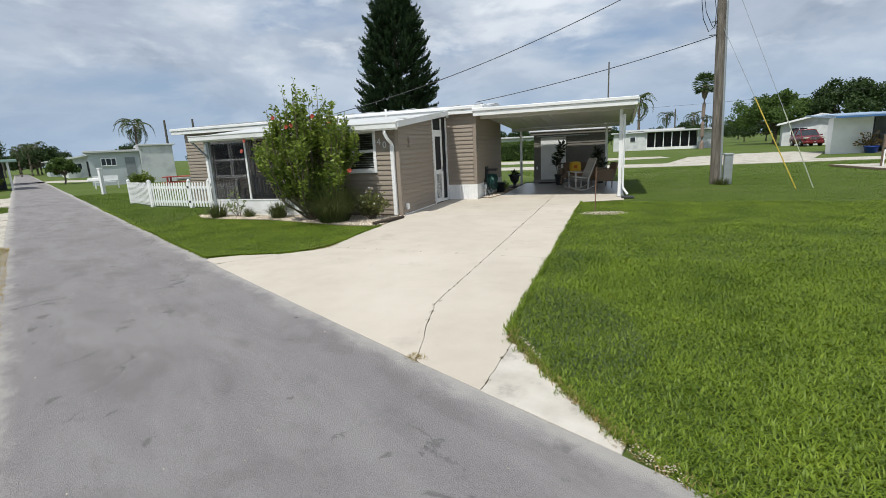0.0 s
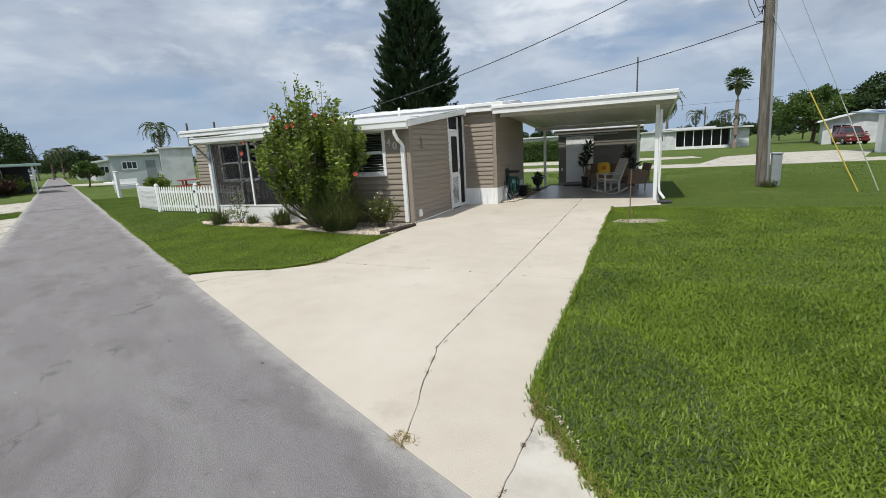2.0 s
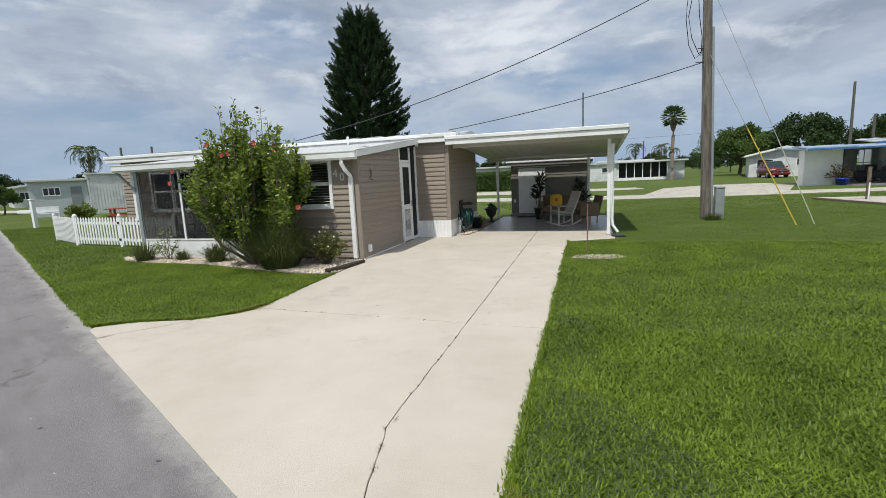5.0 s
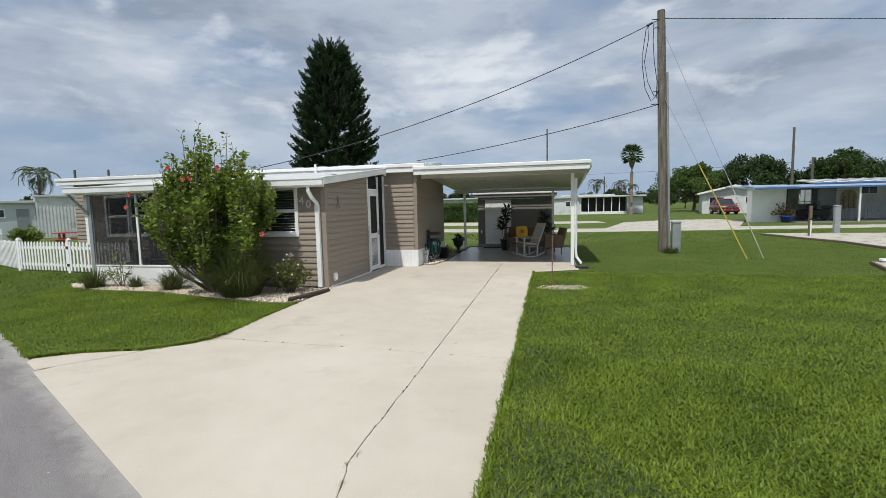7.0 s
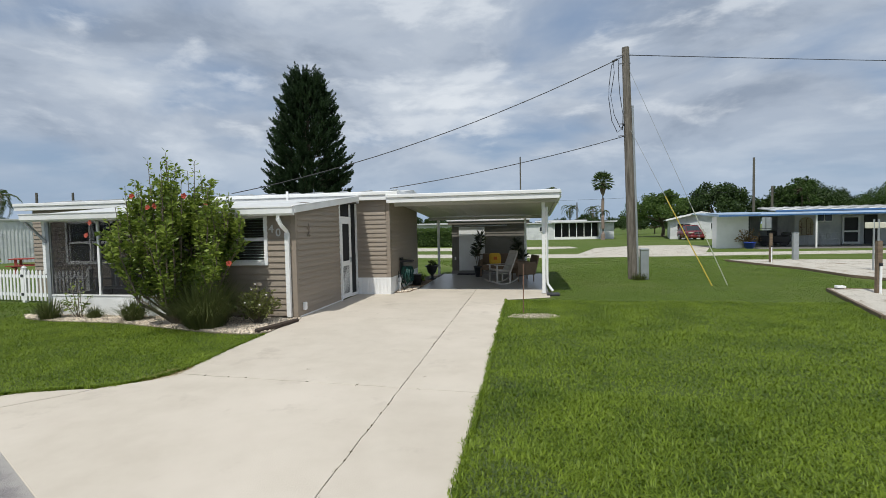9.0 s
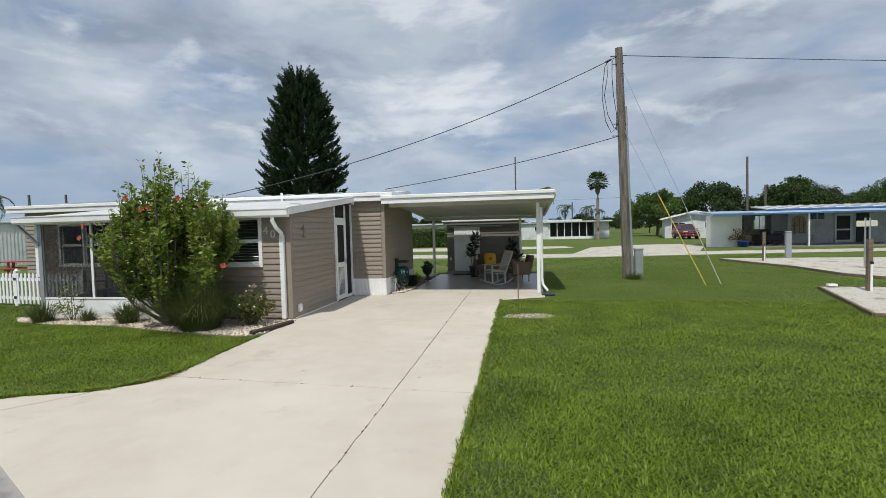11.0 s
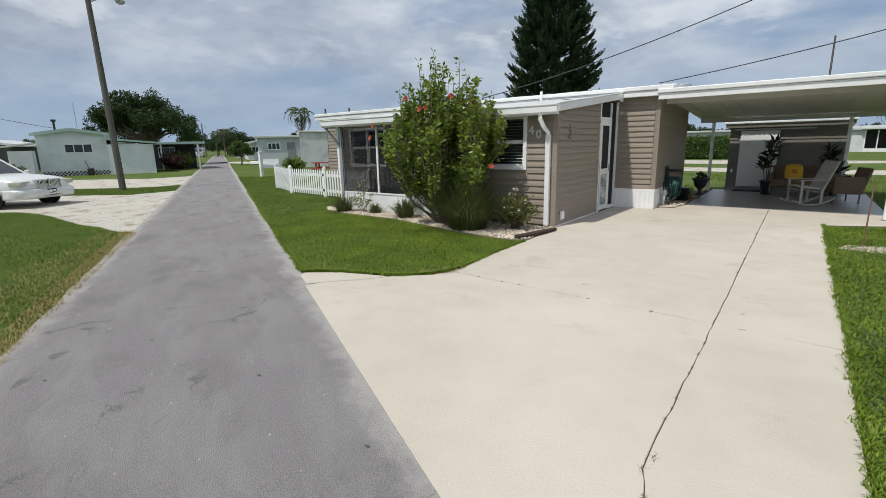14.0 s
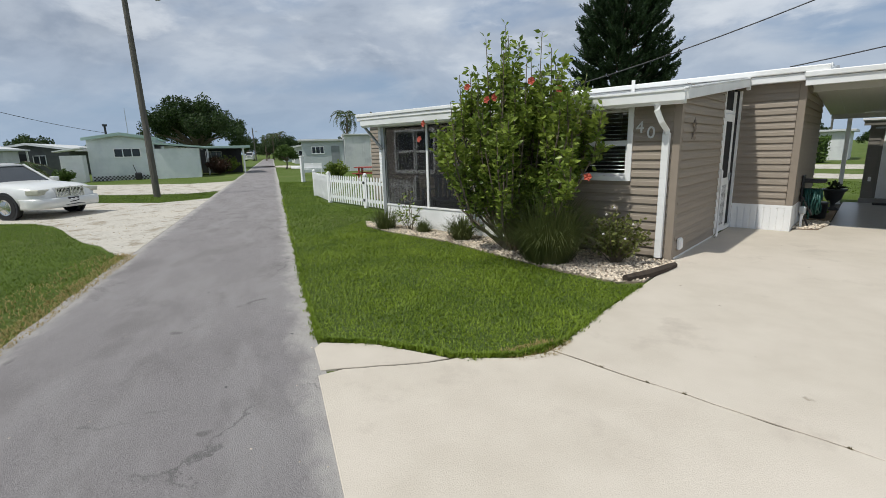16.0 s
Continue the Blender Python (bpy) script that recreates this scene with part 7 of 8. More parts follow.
def norfolk_pine(x, y, top):
    """Whorls of upturned limbs, each set with rope-like foxtails of short needles."""
    t = thing("norfolk_pine", "tall dense dark green Norfolk Island pine", "tree", pose(x, y, 0))
    part("trunk", tube(bmesh.new(), [(0, 0, 0), (0.05, 0, top * 0.5), (0, 0, top - 0.2)], [0.24, 0.16, 0.03], 10), BARK, t)
    r = random.Random(5)
    limb, base, axis, size = bmesh.new(), [], [], []
    z = 1.2
    while z < top - 0.05:
        q = 1 - z / top
        reach = 2.12 * min(1.0, 0.20 + (q * 1.5) ** 0.80)
        count = 12 if q > 0.25 else 9 if q > 0.1 else 7
        a0 = r.uniform(0, 6.28)
        for i in range(count):
            a = a0 + 2 * math.pi * i / count + r.uniform(-0.2, 0.2)
            L = reach * r.uniform(0.80, 1.04)
            if r.random() < 0.05:
                L *= 1.16
            rise = 0.06 + 0.75 * (1 - q) ** 2.4
            out = Vector((math.cos(a), math.sin(a), 0))
            side_ = Vector((-out.y, out.x, 0))
            pts = [out * L * s + Vector((0, 0, z + L * rise * s + 0.34 * s * s - 0.12 * math.sin(s * 3.1))) for s in (0, 0.2, 0.4, 0.6, 0.8, 1.0)]
            tube(limb, [tuple(p) for p in pts], [0.035, 0.03, 0.025, 0.02, 0.014, 0.008], 4)
            for k in range(int(6 + L * 6.5)):
                s = r.uniform(0.22, 1.0) ** 0.6
                j = min(4, int(s * 5))
                p = pts[j].lerp(pts[j + 1], s * 5 - j)
                w = r.uniform(-1, 1)
                base.append(tuple(p + side_ * w * 0.14))
                d = out * r.uniform(0.45, 0.95) + side_ * w * 0.9 * (1.15 - 0.6 * s) + Vector((0, 0, r.uniform(0.35, 0.75)))
                axis.append(tuple(d.normalized()))
                size.append(r.uniform(0.34, 0.56))
            base.append(tuple(pts[4]))
            axis.append(tuple((pts[5] - pts[4]).normalized() + Vector((0, 0, 0.5))))
            size.append(0.55)
        z += 0.42 if q > 0.3 else 0.32
    for k in range(5):
        base.append((0, 0, top - 0.45))
        axis.append((r.uniform(-0.35, 0.35), r.uniform(-0.35, 0.35), 1.0))
        size.append(r.uniform(0.4, 0.62))
    tagged(part("limb_whorl", limb, BARK, t), kind="stuff")
    per = 56
    base, axis, size = np.repeat(np.array(base), per, 0), np.array(axis), np.repeat(np.array(size), per)
    axis = np.repeat(axis / np.linalg.norm(axis, axis=1, keepdims=True), per, 0)
    along = np.tile(np.linspace(0.02, 1.0, per), len(size) // per)
    lift = np.zeros_like(axis)
    lift[:, 2] = 0.22 * along ** 2
    radial = np.cross(axis, unit(len(size)))
    radial /= np.linalg.norm(radial, axis=1, keepdims=True)
    p = base + (axis + lift) * (size * along)[:, None] + radial * 0.012
    way = radial * (1.0 - 0.45 * along)[:, None] + axis * 0.75 + np.array([(0, 0, 0.2)])
    ln = rng.uniform(0.085, 0.13, len(size)) * (1.05 - 0.25 * along)
    v, f = leaf_cards(p, way, ln, ln * 0.26)
    tagged(fast("crown", v, f, PINE, t), kind="stuff")
    return t


norfolk_pine(-11.95, 26.0, 9.80)


def broad_tree(name, m, height, spread, material, label, seed, leaves=9000, leaf=0.34, trunk=0.3, low=0.25):
    t = thing(name, label, "tree", m, group="broadleaf trees")
    r = random.Random(seed)
    wood = bmesh.new()
    fork = height * low * 1.1
    tube(wood, [(0, 0, 0), (0.1, 0.05, fork * 0.5), (0.0, 0.1, fork)], [trunk, trunk * 0.8, trunk * 0.7], 9)
    blobs = []
    for i in range(18):
        a = i * 2.4 + r.uniform(-0.3, 0.3)
        q = math.sqrt((i + 0.5) / 18)
        e = Vector((spread * 0.80 * q * math.cos(a), spread * 0.80 * q * math.sin(a), height * (0.86 - 0.42 * q * q) * r.uniform(0.85, 1.02)))
        tube(wood, [(0, 0.1, fork), tuple(Vector((0, 0, fork)).lerp(e, 0.5) + Vector((0, 0, 0.2))), tuple(e)], [trunk * 0.5, trunk * 0.28, trunk * 0.08], 5)
        blobs.append((e, spread * r.uniform(0.22, 0.36)))
    part("trunk", wood, BARK, t)
    k = leaves
    which = rng.integers(0, len(blobs), k)
    c = np.array([tuple(b[0]) for b in blobs])[which]
    rad = np.array([b[1] for b in blobs])[which]
    d = unit(k)
    sub = unit(len(blobs) * 9).reshape(len(blobs), 9, 3)
    s = sub[which, rng.integers(0, 9, k)]
    p = c + s * (rad * 0.72)[:, None] * np.array([(1, 1, 0.72)]) + d * (rad * 0.42 * rng.uniform(0.25, 1, k) ** 0.5)[:, None]
    p[:, 2] = np.maximum(p[:, 2], height * low * 0.75)
    ln = leaf * rng.uniform(0.5, 1.2, k)
    v, f = leaf_cards(p, unit(k) + np.array([(0, 0, 0.15)]), ln, ln * 0.42)
    tagged(fast("crown", v, f, material, t), kind="stuff")
    return t


big_oak = broad_tree("oak_tree", pose(-60.0, 25.0, 0), 8.6, 5.9, OAK, "broad dark green live oak behind the white home", 21, 32000, 0.22, 0.45)
green1 = broad_tree("shade_tree", pose(20.0, 76.0, 0), 7.4, 5.6, OAK_LIGHT, "bright green broad shade tree beyond the lane", 31, 16000, 0.27)
dark1 = broad_tree("shade_tree", pose(27.0, 75.0, 0), 8.0, 6.2, OAK, "dark green broad tree behind the white home", 41, 15000, 0.29)
far1 = broad_tree("shade_tree", pose(40, 80, 0), 7.8, 6.2, OAK, "dark green broad tree far beyond the homes", 61, 7000, 0.40)
fine1 = broad_tree("shade_tree", pose(44, 86, 0), 7.4, 7.0, OAK, "dark green rounded tree far beyond the homes", 67, 26000, 0.21)
small1 = broad_tree("small_tree", pose(-46.6, 28.3, 0), 2.7, 1.3, OAK_LIGHT, "small bright green tree beside the lane", 51, 4000, 0.17, 0.09)
r = random.Random(9)
for x, y, s in ((46, 90, 1.0), (52, 92, 0.95)):
    copy_thing(fine1, pose(x, y, 0, 0, 0, r.uniform(0, 360)) @ Matrix.Scale(s, 4))
for x, y, s in ((50, 96, 1.0), (-84, 68, 0.6), (-80, 20, 0.5)):
    copy_thing(green1, pose(x, y, 0, 0, 0, r.uniform(0, 360)) @ Matrix.Scale(s, 4))
MIDGREEN = leafy("mid_green_leaves", (0.022, 0.052, 0.010), (0.085, 0.140, 0.030), 0.55, 0.22)
fine2 = broad_tree("shade_tree", pose(60, 86, 0), 8.0, 7.5, MIDGREEN, "mid-green rounded tree in a far row", 71, 24000, 0.22)
broad_tree("umbrella_tree", pose(38.0, 75.0, 0), 9.4, 2.7, MIDGREEN, "tall umbrella-shaped tree above the far homes", 73, 7000, 0.20, 0.2, 0.62)
for x, y, s in ((55, 80, 1.0), (66, 78, 1.05), (72, 70, 1.0), (80, 62, 1.0)):
    copy_thing(fine2, pose(x, y, 0, 0, 0, r.uniform(0, 360)) @ Matrix.Scale(s, 4))
copy_thing(small1, pose(-62, 8, 0, 0, 0, 40) @ Matrix.Scale(1.2, 4))
for i in range(46):
    a = radians(40 + i * 3.6 + r.uniform(-1.5, 1.5))
    d = r.uniform(125, 175)
    copy_thing(far1, pose(d * math.cos(a), d * math.sin(a), -0.3, 0, 0, r.uniform(0, 360)) @ Matrix.Scale(r.uniform(0.62, 0.95), 4))
for x, y, s in ((-74, 12, 0.5), (-82, 4, 0.6), (-88, 14, 0.62), (-70, -2, 0.45), (-96, 28, 0.5), (-104, 40, 0.5), (-128, 46, 0.5), (-134, 72, 0.6), (-110, 78, 0.6), (-60, -14, 0.7), (-62, 62, 0.6), (13, 96, 0.42), (17, 100, 0.45), (21, 97, 0.40), (25, 100, 0.5), (3, 104, 0.40), (-3, 100, 0.42), (-12, 98, 0.45)):
    copy_thing(far1, pose(x, y, 0, 0, 0, r.uniform(0, 360)) @ Matrix.Scale(s, 4))


for u, n_, q in ((150, -12, 0.48), (158, 1, 0.5), (150, 14, 0.5), (134, 17, 0.46), (128, -19, 0.5), (110, -22, 0.42), (96, -19, 0.36), (92, 16, 0.36)):
    x, y, _ = un(u, n_)
    copy_thing(far1, pose(x, y, 0, 0, 0, u * 7) @ Matrix.Scale(q, 4))


def palm_tree(name, m, height, frond, count, label, seed, droop=0.9, trunk=0.16):
    t = thing(name, label, "palm tree", m, group="palm trees")
    tr = bmesh.new()
    n_ = 12
    tube(tr, [(0.04 * math.sin(k), 0, height * k / n_) for k in range(n_ + 1)], [trunk * (1.15 if k % 2 else 1.0) * (1 - 0.3 * k / n_) for k in range(n_ + 1)], 9)
    part("trunk", tr, BARK, t)
    r = random.Random(seed)
    pos, way, ln = [], [], []
    ribs = bmesh.new()
    for i in range(count):
        a, e = r.uniform(0, 6.28), r.uniform(-0.6, 1.35)
        L = frond * r.uniform(0.8, 1.1)
        pts = []
        for k in range(7):
            s = k / 6
            ee = e - droop * s * s
            pts.append(Vector((math.cos(a) * L * s * math.cos(ee), math.sin(a) * L * s * math.cos(ee), height + L * s * math.sin(ee))))
        tube(ribs, [tuple(p) for p in pts], [0.02] * 6 + [0.008], 4)
        for k in range(34):
            s = 0.25 + 0.75 * k / 33
            j = min(5, int(s * 6))
            p = pts[j].lerp(pts[j + 1], s * 6 - j)
            fw = (pts[j + 1] - pts[j]).normalized()
            sd = Vector((-math.sin(a), math.cos(a), 0)) * (1 if k % 2 else -1)
            pos.append(tuple(p))
            way.append(tuple(fw * 0.7 + sd * 0.9 + Vector((0, 0, -0.35 + r.uniform(-0.2, 0.2)))))
            ln.append(L * 0.30 * (1.1 - 0.6 * s))
    part("ribs", ribs, BARK, t)
    v, f = leaf_cards(np.array(pos), np.array(way), np.array(ln), np.array(ln) * 0.09)
    tagged(fast("fronds", v, f, PALMLEAF, t), kind="stuff")
    return t


def fan_palm(m, height, label):
    """A cabbage palm: slim trunk with old leaf boots under the head, and a round crown of fans on stalks."""
    t = thing("cabbage_palm", label, "palm tree", m)
    part("trunk", tube(bmesh.new(), [(0.02 * math.sin(k), 0, height * k / 10) for k in range(11)], [0.27, 0.22, 0.20, 0.19, 0.19, 0.185, 0.18, 0.18, 0.18, 0.175, 0.17], 10), PALM_BARK, t)
    boots = bmesh.new()
    lathe(boots, [(0.19, height - 1.5), (0.30, height - 1.15), (0.36, height - 0.75), (0.30, height - 0.35), (0.2, height)], 12)
    part("boot_skirt", boots, BARK, t)
    r = random.Random(3)
    stalk, pos, way, ln = bmesh.new(), [], [], []
    for i in range(54):
        a, e = i * 2.4, -0.75 + 2.2 * ((i + 0.5) / 54)
        out = Vector((math.cos(a) * math.cos(e), math.sin(a) * math.cos(e), math.sin(e)))
        hub = Vector((0, 0, height)) + out * r.uniform(0.70, 0.95)
        tube(stalk, [(0, 0, height - 0.1), tuple(hub)], [0.02, 0.014], 4)
        side_ = out.cross(Vector((0, 0, 1))).normalized() if abs(out.z) < 0.97 else Vector((1, 0, 0))
        for k in range(15):
            q = -1.25 + 2.5 * k / 14
            pos.append(tuple(hub))
            way.append(tuple(out * math.cos(q) + side_ * math.sin(q) + Vector((0, 0, -0.22))))
            ln.append(r.uniform(0.55, 0.75))
    part("stalks", stalk, PALMLEAF, t)
    v, f = leaf_cards(np.array(pos), np.array(way), np.array(ln), np.array(ln) * 0.075)
    tagged(fast("fronds", v, f, PALMLEAF, t), kind="stuff")
    return t


PALM_BARK = mat("palm_bark", (0.21, 0.155, 0.125), (0.30, 0.235, 0.19), 9.0, 0.95, 0.5, 30.0, stretch=(1, 1, 4))
fan_palm(pose(9.4, 62.9, 0), 7.2, "tall cabbage palm with a round fan-leaved crown")
pq = palm_tree("queen_palm", pose(8.9, 101, 0), 5.4, 2.0, 20, "slender queen palm with drooping fronds", 4, 1.15, 0.16)
for x, y, s in ((13.4, 100.7, 0.95), (-51, 39.3, 1.05), (3.0, 75, 1.25), (-108, 60, 1.0), (-112, 64, 1.1), (-104, 56, 0.9), (17, 110, 0.9)):
    copy_thing(pq, pose(x, y, 0, 0, 0, x * 37) @ Matrix.Scale(s, 4))

areca = palm_tree("areca_palm", pose(-44.6, 8.0, 0), 0.5, 1.9, 34, "bushy yellow-green areca palm by a dark porch", 8, 1.0, 0.10)
copy_thing(areca, pose(-46.5, 5.4, 0, 0, 0, 70) @ Matrix.Scale(0.8, 4))
shrub("yellow_shrub", -40.4, 9.5, 0.7, 0.7, 1.1, 40, 40, 0.13, OAK_LIGHT, "yellow-green garden shrub by the white home")

# hedge beyond the carport, trimmed square
hd = thing("hedge", "trimmed dark green hedge before the back home", "hedge", pose(-9.5, 47.0, 0))
part("core", bx(-6, 4.0, -0.6, 0.6, 0.0, 1.5, bevel=0.2), mat("hedge_core", (0.015, 0.03, 0.01), (0.03, 0.05, 0.018), 8.0, 0.9), hd)
k = 9000
p = np.stack([rng.uniform(-6.1, 4.1, k), rng.uniform(-0.75, 0.75, k), rng.uniform(0.1, 1.75, k)], 1)
face = rng.integers(0, 3, k)
p[face == 0, 1] = -0.72 + rng.normal(0, 0.06, (face == 0).sum())
p[face == 1, 2] = 1.68 + rng.normal(0, 0.07, (face == 1).sum())
v, f = leaf_cards(p, unit(k), rng.uniform(0.1, 0.2, k), rng.uniform(0.04, 0.08, k))
tagged(fast("leaves", v, f, OAK_LIGHT, hd), kind="stuff")

# ---- grass blades on the near lawns ----
road_n = 2.07


def lawn(name, poly, count, lo, hi, width, lean, material, label, avoid=(), z=0.0, category="grass"):
    xs, ys = [p[0] for p in poly], [p[1] for p in poly]
    area = (max(xs) - min(xs)) * (max(ys) - min(ys))
    k = int(area * count)
    x, y = rng.uniform(min(xs), max(xs), k), rng.uniform(min(ys), max(ys), k)
    ok = inside(poly, x, y)
    for a in avoid:
        ok &= ~inside(a, x, y)
    x, y = x[ok], y[ok]
    k = len(x)
    patch = np.sin(x * 2.1 + 1.3 * np.sin(y * 1.7)) * np.sin(y * 2.6 + 0.9 * np.sin(x * 2.3))
    ln = rng.uniform(lo, hi, k) * (1 + 0.25 * patch)
    v, f = (blades if width < 0.006 else tips)(x, y, z, ln, rng.uniform(0.6, 1.2, k) * width, rng.uniform(0.9, lean + 0.25, k))
    return tagged(fast(name, v, f, material), label, category, kind="stuff")



def tips(x, y, z, length, width, lean):
    """Far blades: one slim leaning triangle each."""
    k = len(x)
    a = rng.uniform(0, 2 * np.pi, k)
    d = np.stack([np.cos(a), np.sin(a)], 1)
    w = np.stack([-d[:, 1], d[:, 0]], 1) * np.asarray(width).reshape(-1, 1)
    base = np.stack([x, y], 1)
    v = np.zeros((k, 3, 3), dtype=np.float32)
    v[:, 0, :2], v[:, 1, :2] = base - w, base + w
    v[:, :2, 2] = z
    v[:, 2, :2] = base + d * (length * np.sin(lean * 0.75))[:, None]
    v[:, 2, 2] = z + length * np.cos(lean * 0.75)
    return v.reshape(-1, 3), np.arange(k * 3).reshape(-1, 3)


CRACK_WEED = leafy("crack_weed_blades", (0.07, 0.055, 0.03), (0.17, 0.14, 0.07), 0.7, 0.1)
right_edge = [(0.26, 2.33), (0.02, 2.62), (-0.18, 2.90), (-0.41, 3.22), (-0.66, 3.60), (-0.72, 4.4)]
bed2 = [(7.2, 14.75), (5.95, 11.0), (9.5, 9.6), (11.5, 14.2)]
lawn("lawn_grass", right_edge + [(-0.70, 6.6), (4.4, 6.6), (0.9, 1.5), (0.5, 2.1)], 7400, 0.032, 0.070, 0.0050, 1.50, BLADE, "thick green coarse lawn grass beside the driveway")
lawn("lawn_grass", [(4.4, 6.6), (8.6, 6.6), (8.6, -2.2), un(-6.5, road_n)[:2], (0.5, 2.1), (0.9, 1.5)], 700, 0.03, 0.06, 0.0065, 1.5, BLADE_FAR, "open green lawn along the lane")
lawn("lawn_grass", [(-0.70, 6.6), (-0.68, 12.9), (8.6, 12.9), (4.4, 6.6)], 3600, 0.026, 0.056, 0.0058, 1.5, BLADE, "green lawn grass between driveway and sand bed", [[(x * 0.62 - 0.02, 10.88 + (y - 10.88) * 0.42) for x, y in bare], bed2])
lawn("lawn_grass", [(4.4, 6.6), (8.6, 12.9), (9.5, 12.9), (9.5, 6.6)], 500, 0.03, 0.06, 0.007, 1.5, BLADE_FAR, "green lawn grass beside the sand bed", [bed2])
lawn("lawn_grass", [(-0.655, 12.9), (0.42, 13.36), (0.42, 21.5), (9.5, 21.5), (9.5, 12.9)], 900, 0.014, 0.032, 0.0105, 1.55, BLADE_FAR, "green lawn grass around the utility pole", [bed2])
lawn("lawn_grass", [(0.42, 21.5), (-3.0, 21.7), (-6, 27.5), (14, 29.0), (9.3, 23), (9.3, 21.5)], 160, 0.025, 0.05, 0.022, 1.4, BLADE_FAR, "green lawn grass behind the carport")
front_lawn = [(-4.60, 8.86), (-4.575, 7.7), (-4.50, 6.88), (-4.65, 6.46), (-5.0, 6.16), (-5.70, 5.93), (-6.10, 5.66), un(12.9, road_n)[:2], (-11.4, 10.3), (-10.6, 9.73), (-9.7, 9.56), (-8.1, 9.50), (-6.6, 9.10), (-5.6, 8.88), (-4.85, 8.80)]
lawn("lawn_grass", front_lawn, 4200, 0.028, 0.060, 0.0050, 1.5, BLADE, "thick green lawn grass before the porch")
lawn("lawn_grass", [un(12.9, road_n)[:2], un(32, road_n)[:2], un(30, 5.2)[:2], (-19.5, 14.2), (-15.6, 12.1), (-11.0, 11.5), (-11.4, 10.3)], 900, 0.035, 0.075, 0.010, 1.4, BLADE_FAR, "green lawn strip along the lane by the fence")
lawn("lawn_grass", [un(2.6, -0.50)[:2], un(12.7, -0.44)[:2], un(13.5, -0.96)[:2], un(14.65, -1.66)[:2], un(16.8, -2.73)[:2], un(18.4, -3.83)[:2], un(18.8, -4.63)[:2], un(19.6, -9)[:2], un(4, -6)[:2]][::-1], 1700, 0.03, 0.065, 0.0065, 1.4, BLADE_FAR, "green lawn grass across the lane")
lawn("lawn_grass", [un(23.4, -0.5)[:2], un(22.5, -1.9)[:2], un(23.6, -3.8)[:2], un(24.5, -6.5)[:2], un(30, -8)[:2], un(27.5, -4.5)[:2], un(26.3, -1.6)[:2], un(27.0, -0.5)[:2]], 500, 0.04, 0.09, 0.014, 1.2, BLADE_FAR, "grass strip around the lamp pole")
lawn("dry_grass", [un(2.4, -0.38)[:2], un(12.8, -0.34)[:2], un(13.1, -0.66)[:2], un(2.4, -0.60)[:2]][::-1], 1700, 0.03, 0.07, 0.005, 1.35, DRY_BLADE, "dry straw-coloured grass along the lane edge")
lawn("dry_grass", [un(2.6, -0.58)[:2], un(12.7, -0.60)[:2], un(13.4, -1.0)[:2], un(10.0, -1.35)[:2], un(2.6, -1.05)[:2]][::-1], 420, 0.03, 0.065, 0.005, 1.45, DRY_BLADE, "sparse straw blades in the lawn by the lane")
lawn("dry_grass", [(0.30, 2.22), (0.22, 2.34), (0.02, 2.62), (0.12, 2.68), (0.42, 2.30), (0.9, 1.9), (0.80, 1.86)], 2200, 0.02, 0.06, 0.004, 1.35, DRY_BLADE, "dry straw grass at the driveway corner")
lawn("dry_grass", [(-4.62, 6.35), (-4.42, 6.62), (-4.46, 6.95), (-4.66, 6.80), (-4.80, 6.45)], 8000, 0.03, 0.07, 0.004, 1.3, DRY_BLADE, "yellowed grass patch at the driveway edge")
DULL_BLADE = leafy("dull_grass", (0.034, 0.060, 0.022), (0.150, 0.190, 0.080), 0.6, 0.25)
lawn("thin_grass", [(-0.66, 3.75), (-0.50, 3.42), (-0.20, 3.05), (0.25, 3.0), (0.45, 3.5), (0.30, 4.3), (-0.10, 4.9), (-0.45, 5.1), (-0.66, 4.8)], 2600, 0.035, 0.075, 0.0046, 1.5, DULL_BLADE, "thin dull grey-green grass near the drive")
lawn("thin_grass", [(-0.64, 4.9), (-0.35, 5.2), (-0.10, 6.0), (-0.30, 6.8), (-0.64, 7.2)], 1300, 0.035, 0.07, 0.0046, 1.5, DULL_BLADE, "dull grey-green grass along the drive's edge")
lawn("dry_tuft", [(-1.36, 3.02), (-1.22, 2.97), (-1.18, 3.05), (-1.30, 3.12)], 9000, 0.025, 0.06, 0.0028, 1.45, DRY_BLADE, "dry straw tuft where the joint meets the lane")
k = 7000
fy = rng.uniform(3.7, 12.9, k)
reach = 0.017 * (0.5 + np.abs(np.sin(fy * 3.1 + 1.7 * np.sin(fy * 1.3))) + 0.5 * np.abs(np.sin(fy * 9.7)))
fx = -0.672 - np.abs(rng.normal(0, 1, k)) * reach
v, f = blades(fx, fy, 0.012, rng.uniform(0.025, 0.06, k), rng.uniform(0.6, 1.2, k) * 0.0045, rng.uniform(0.5, 1.5, k))
tagged(fast("edge_grass", v, f, BLADE), "ragged lawn edge creeping over the driveway", "grass", kind="stuff")
rims = [np.array([(-4.60, 8.86), (-4.575, 7.7), (-4.50, 6.88), (-4.65, 6.44), (-5.0, 6.14), (-5.70, 5.91), (-6.10, 5.64)]), np.array([(-6.10, 5.64), un(9.6, 2.09)[:2], un(12.0, 2.09)[:2], un(16.0, 2.09)[:2], un(21.0, 2.09)[:2]])]
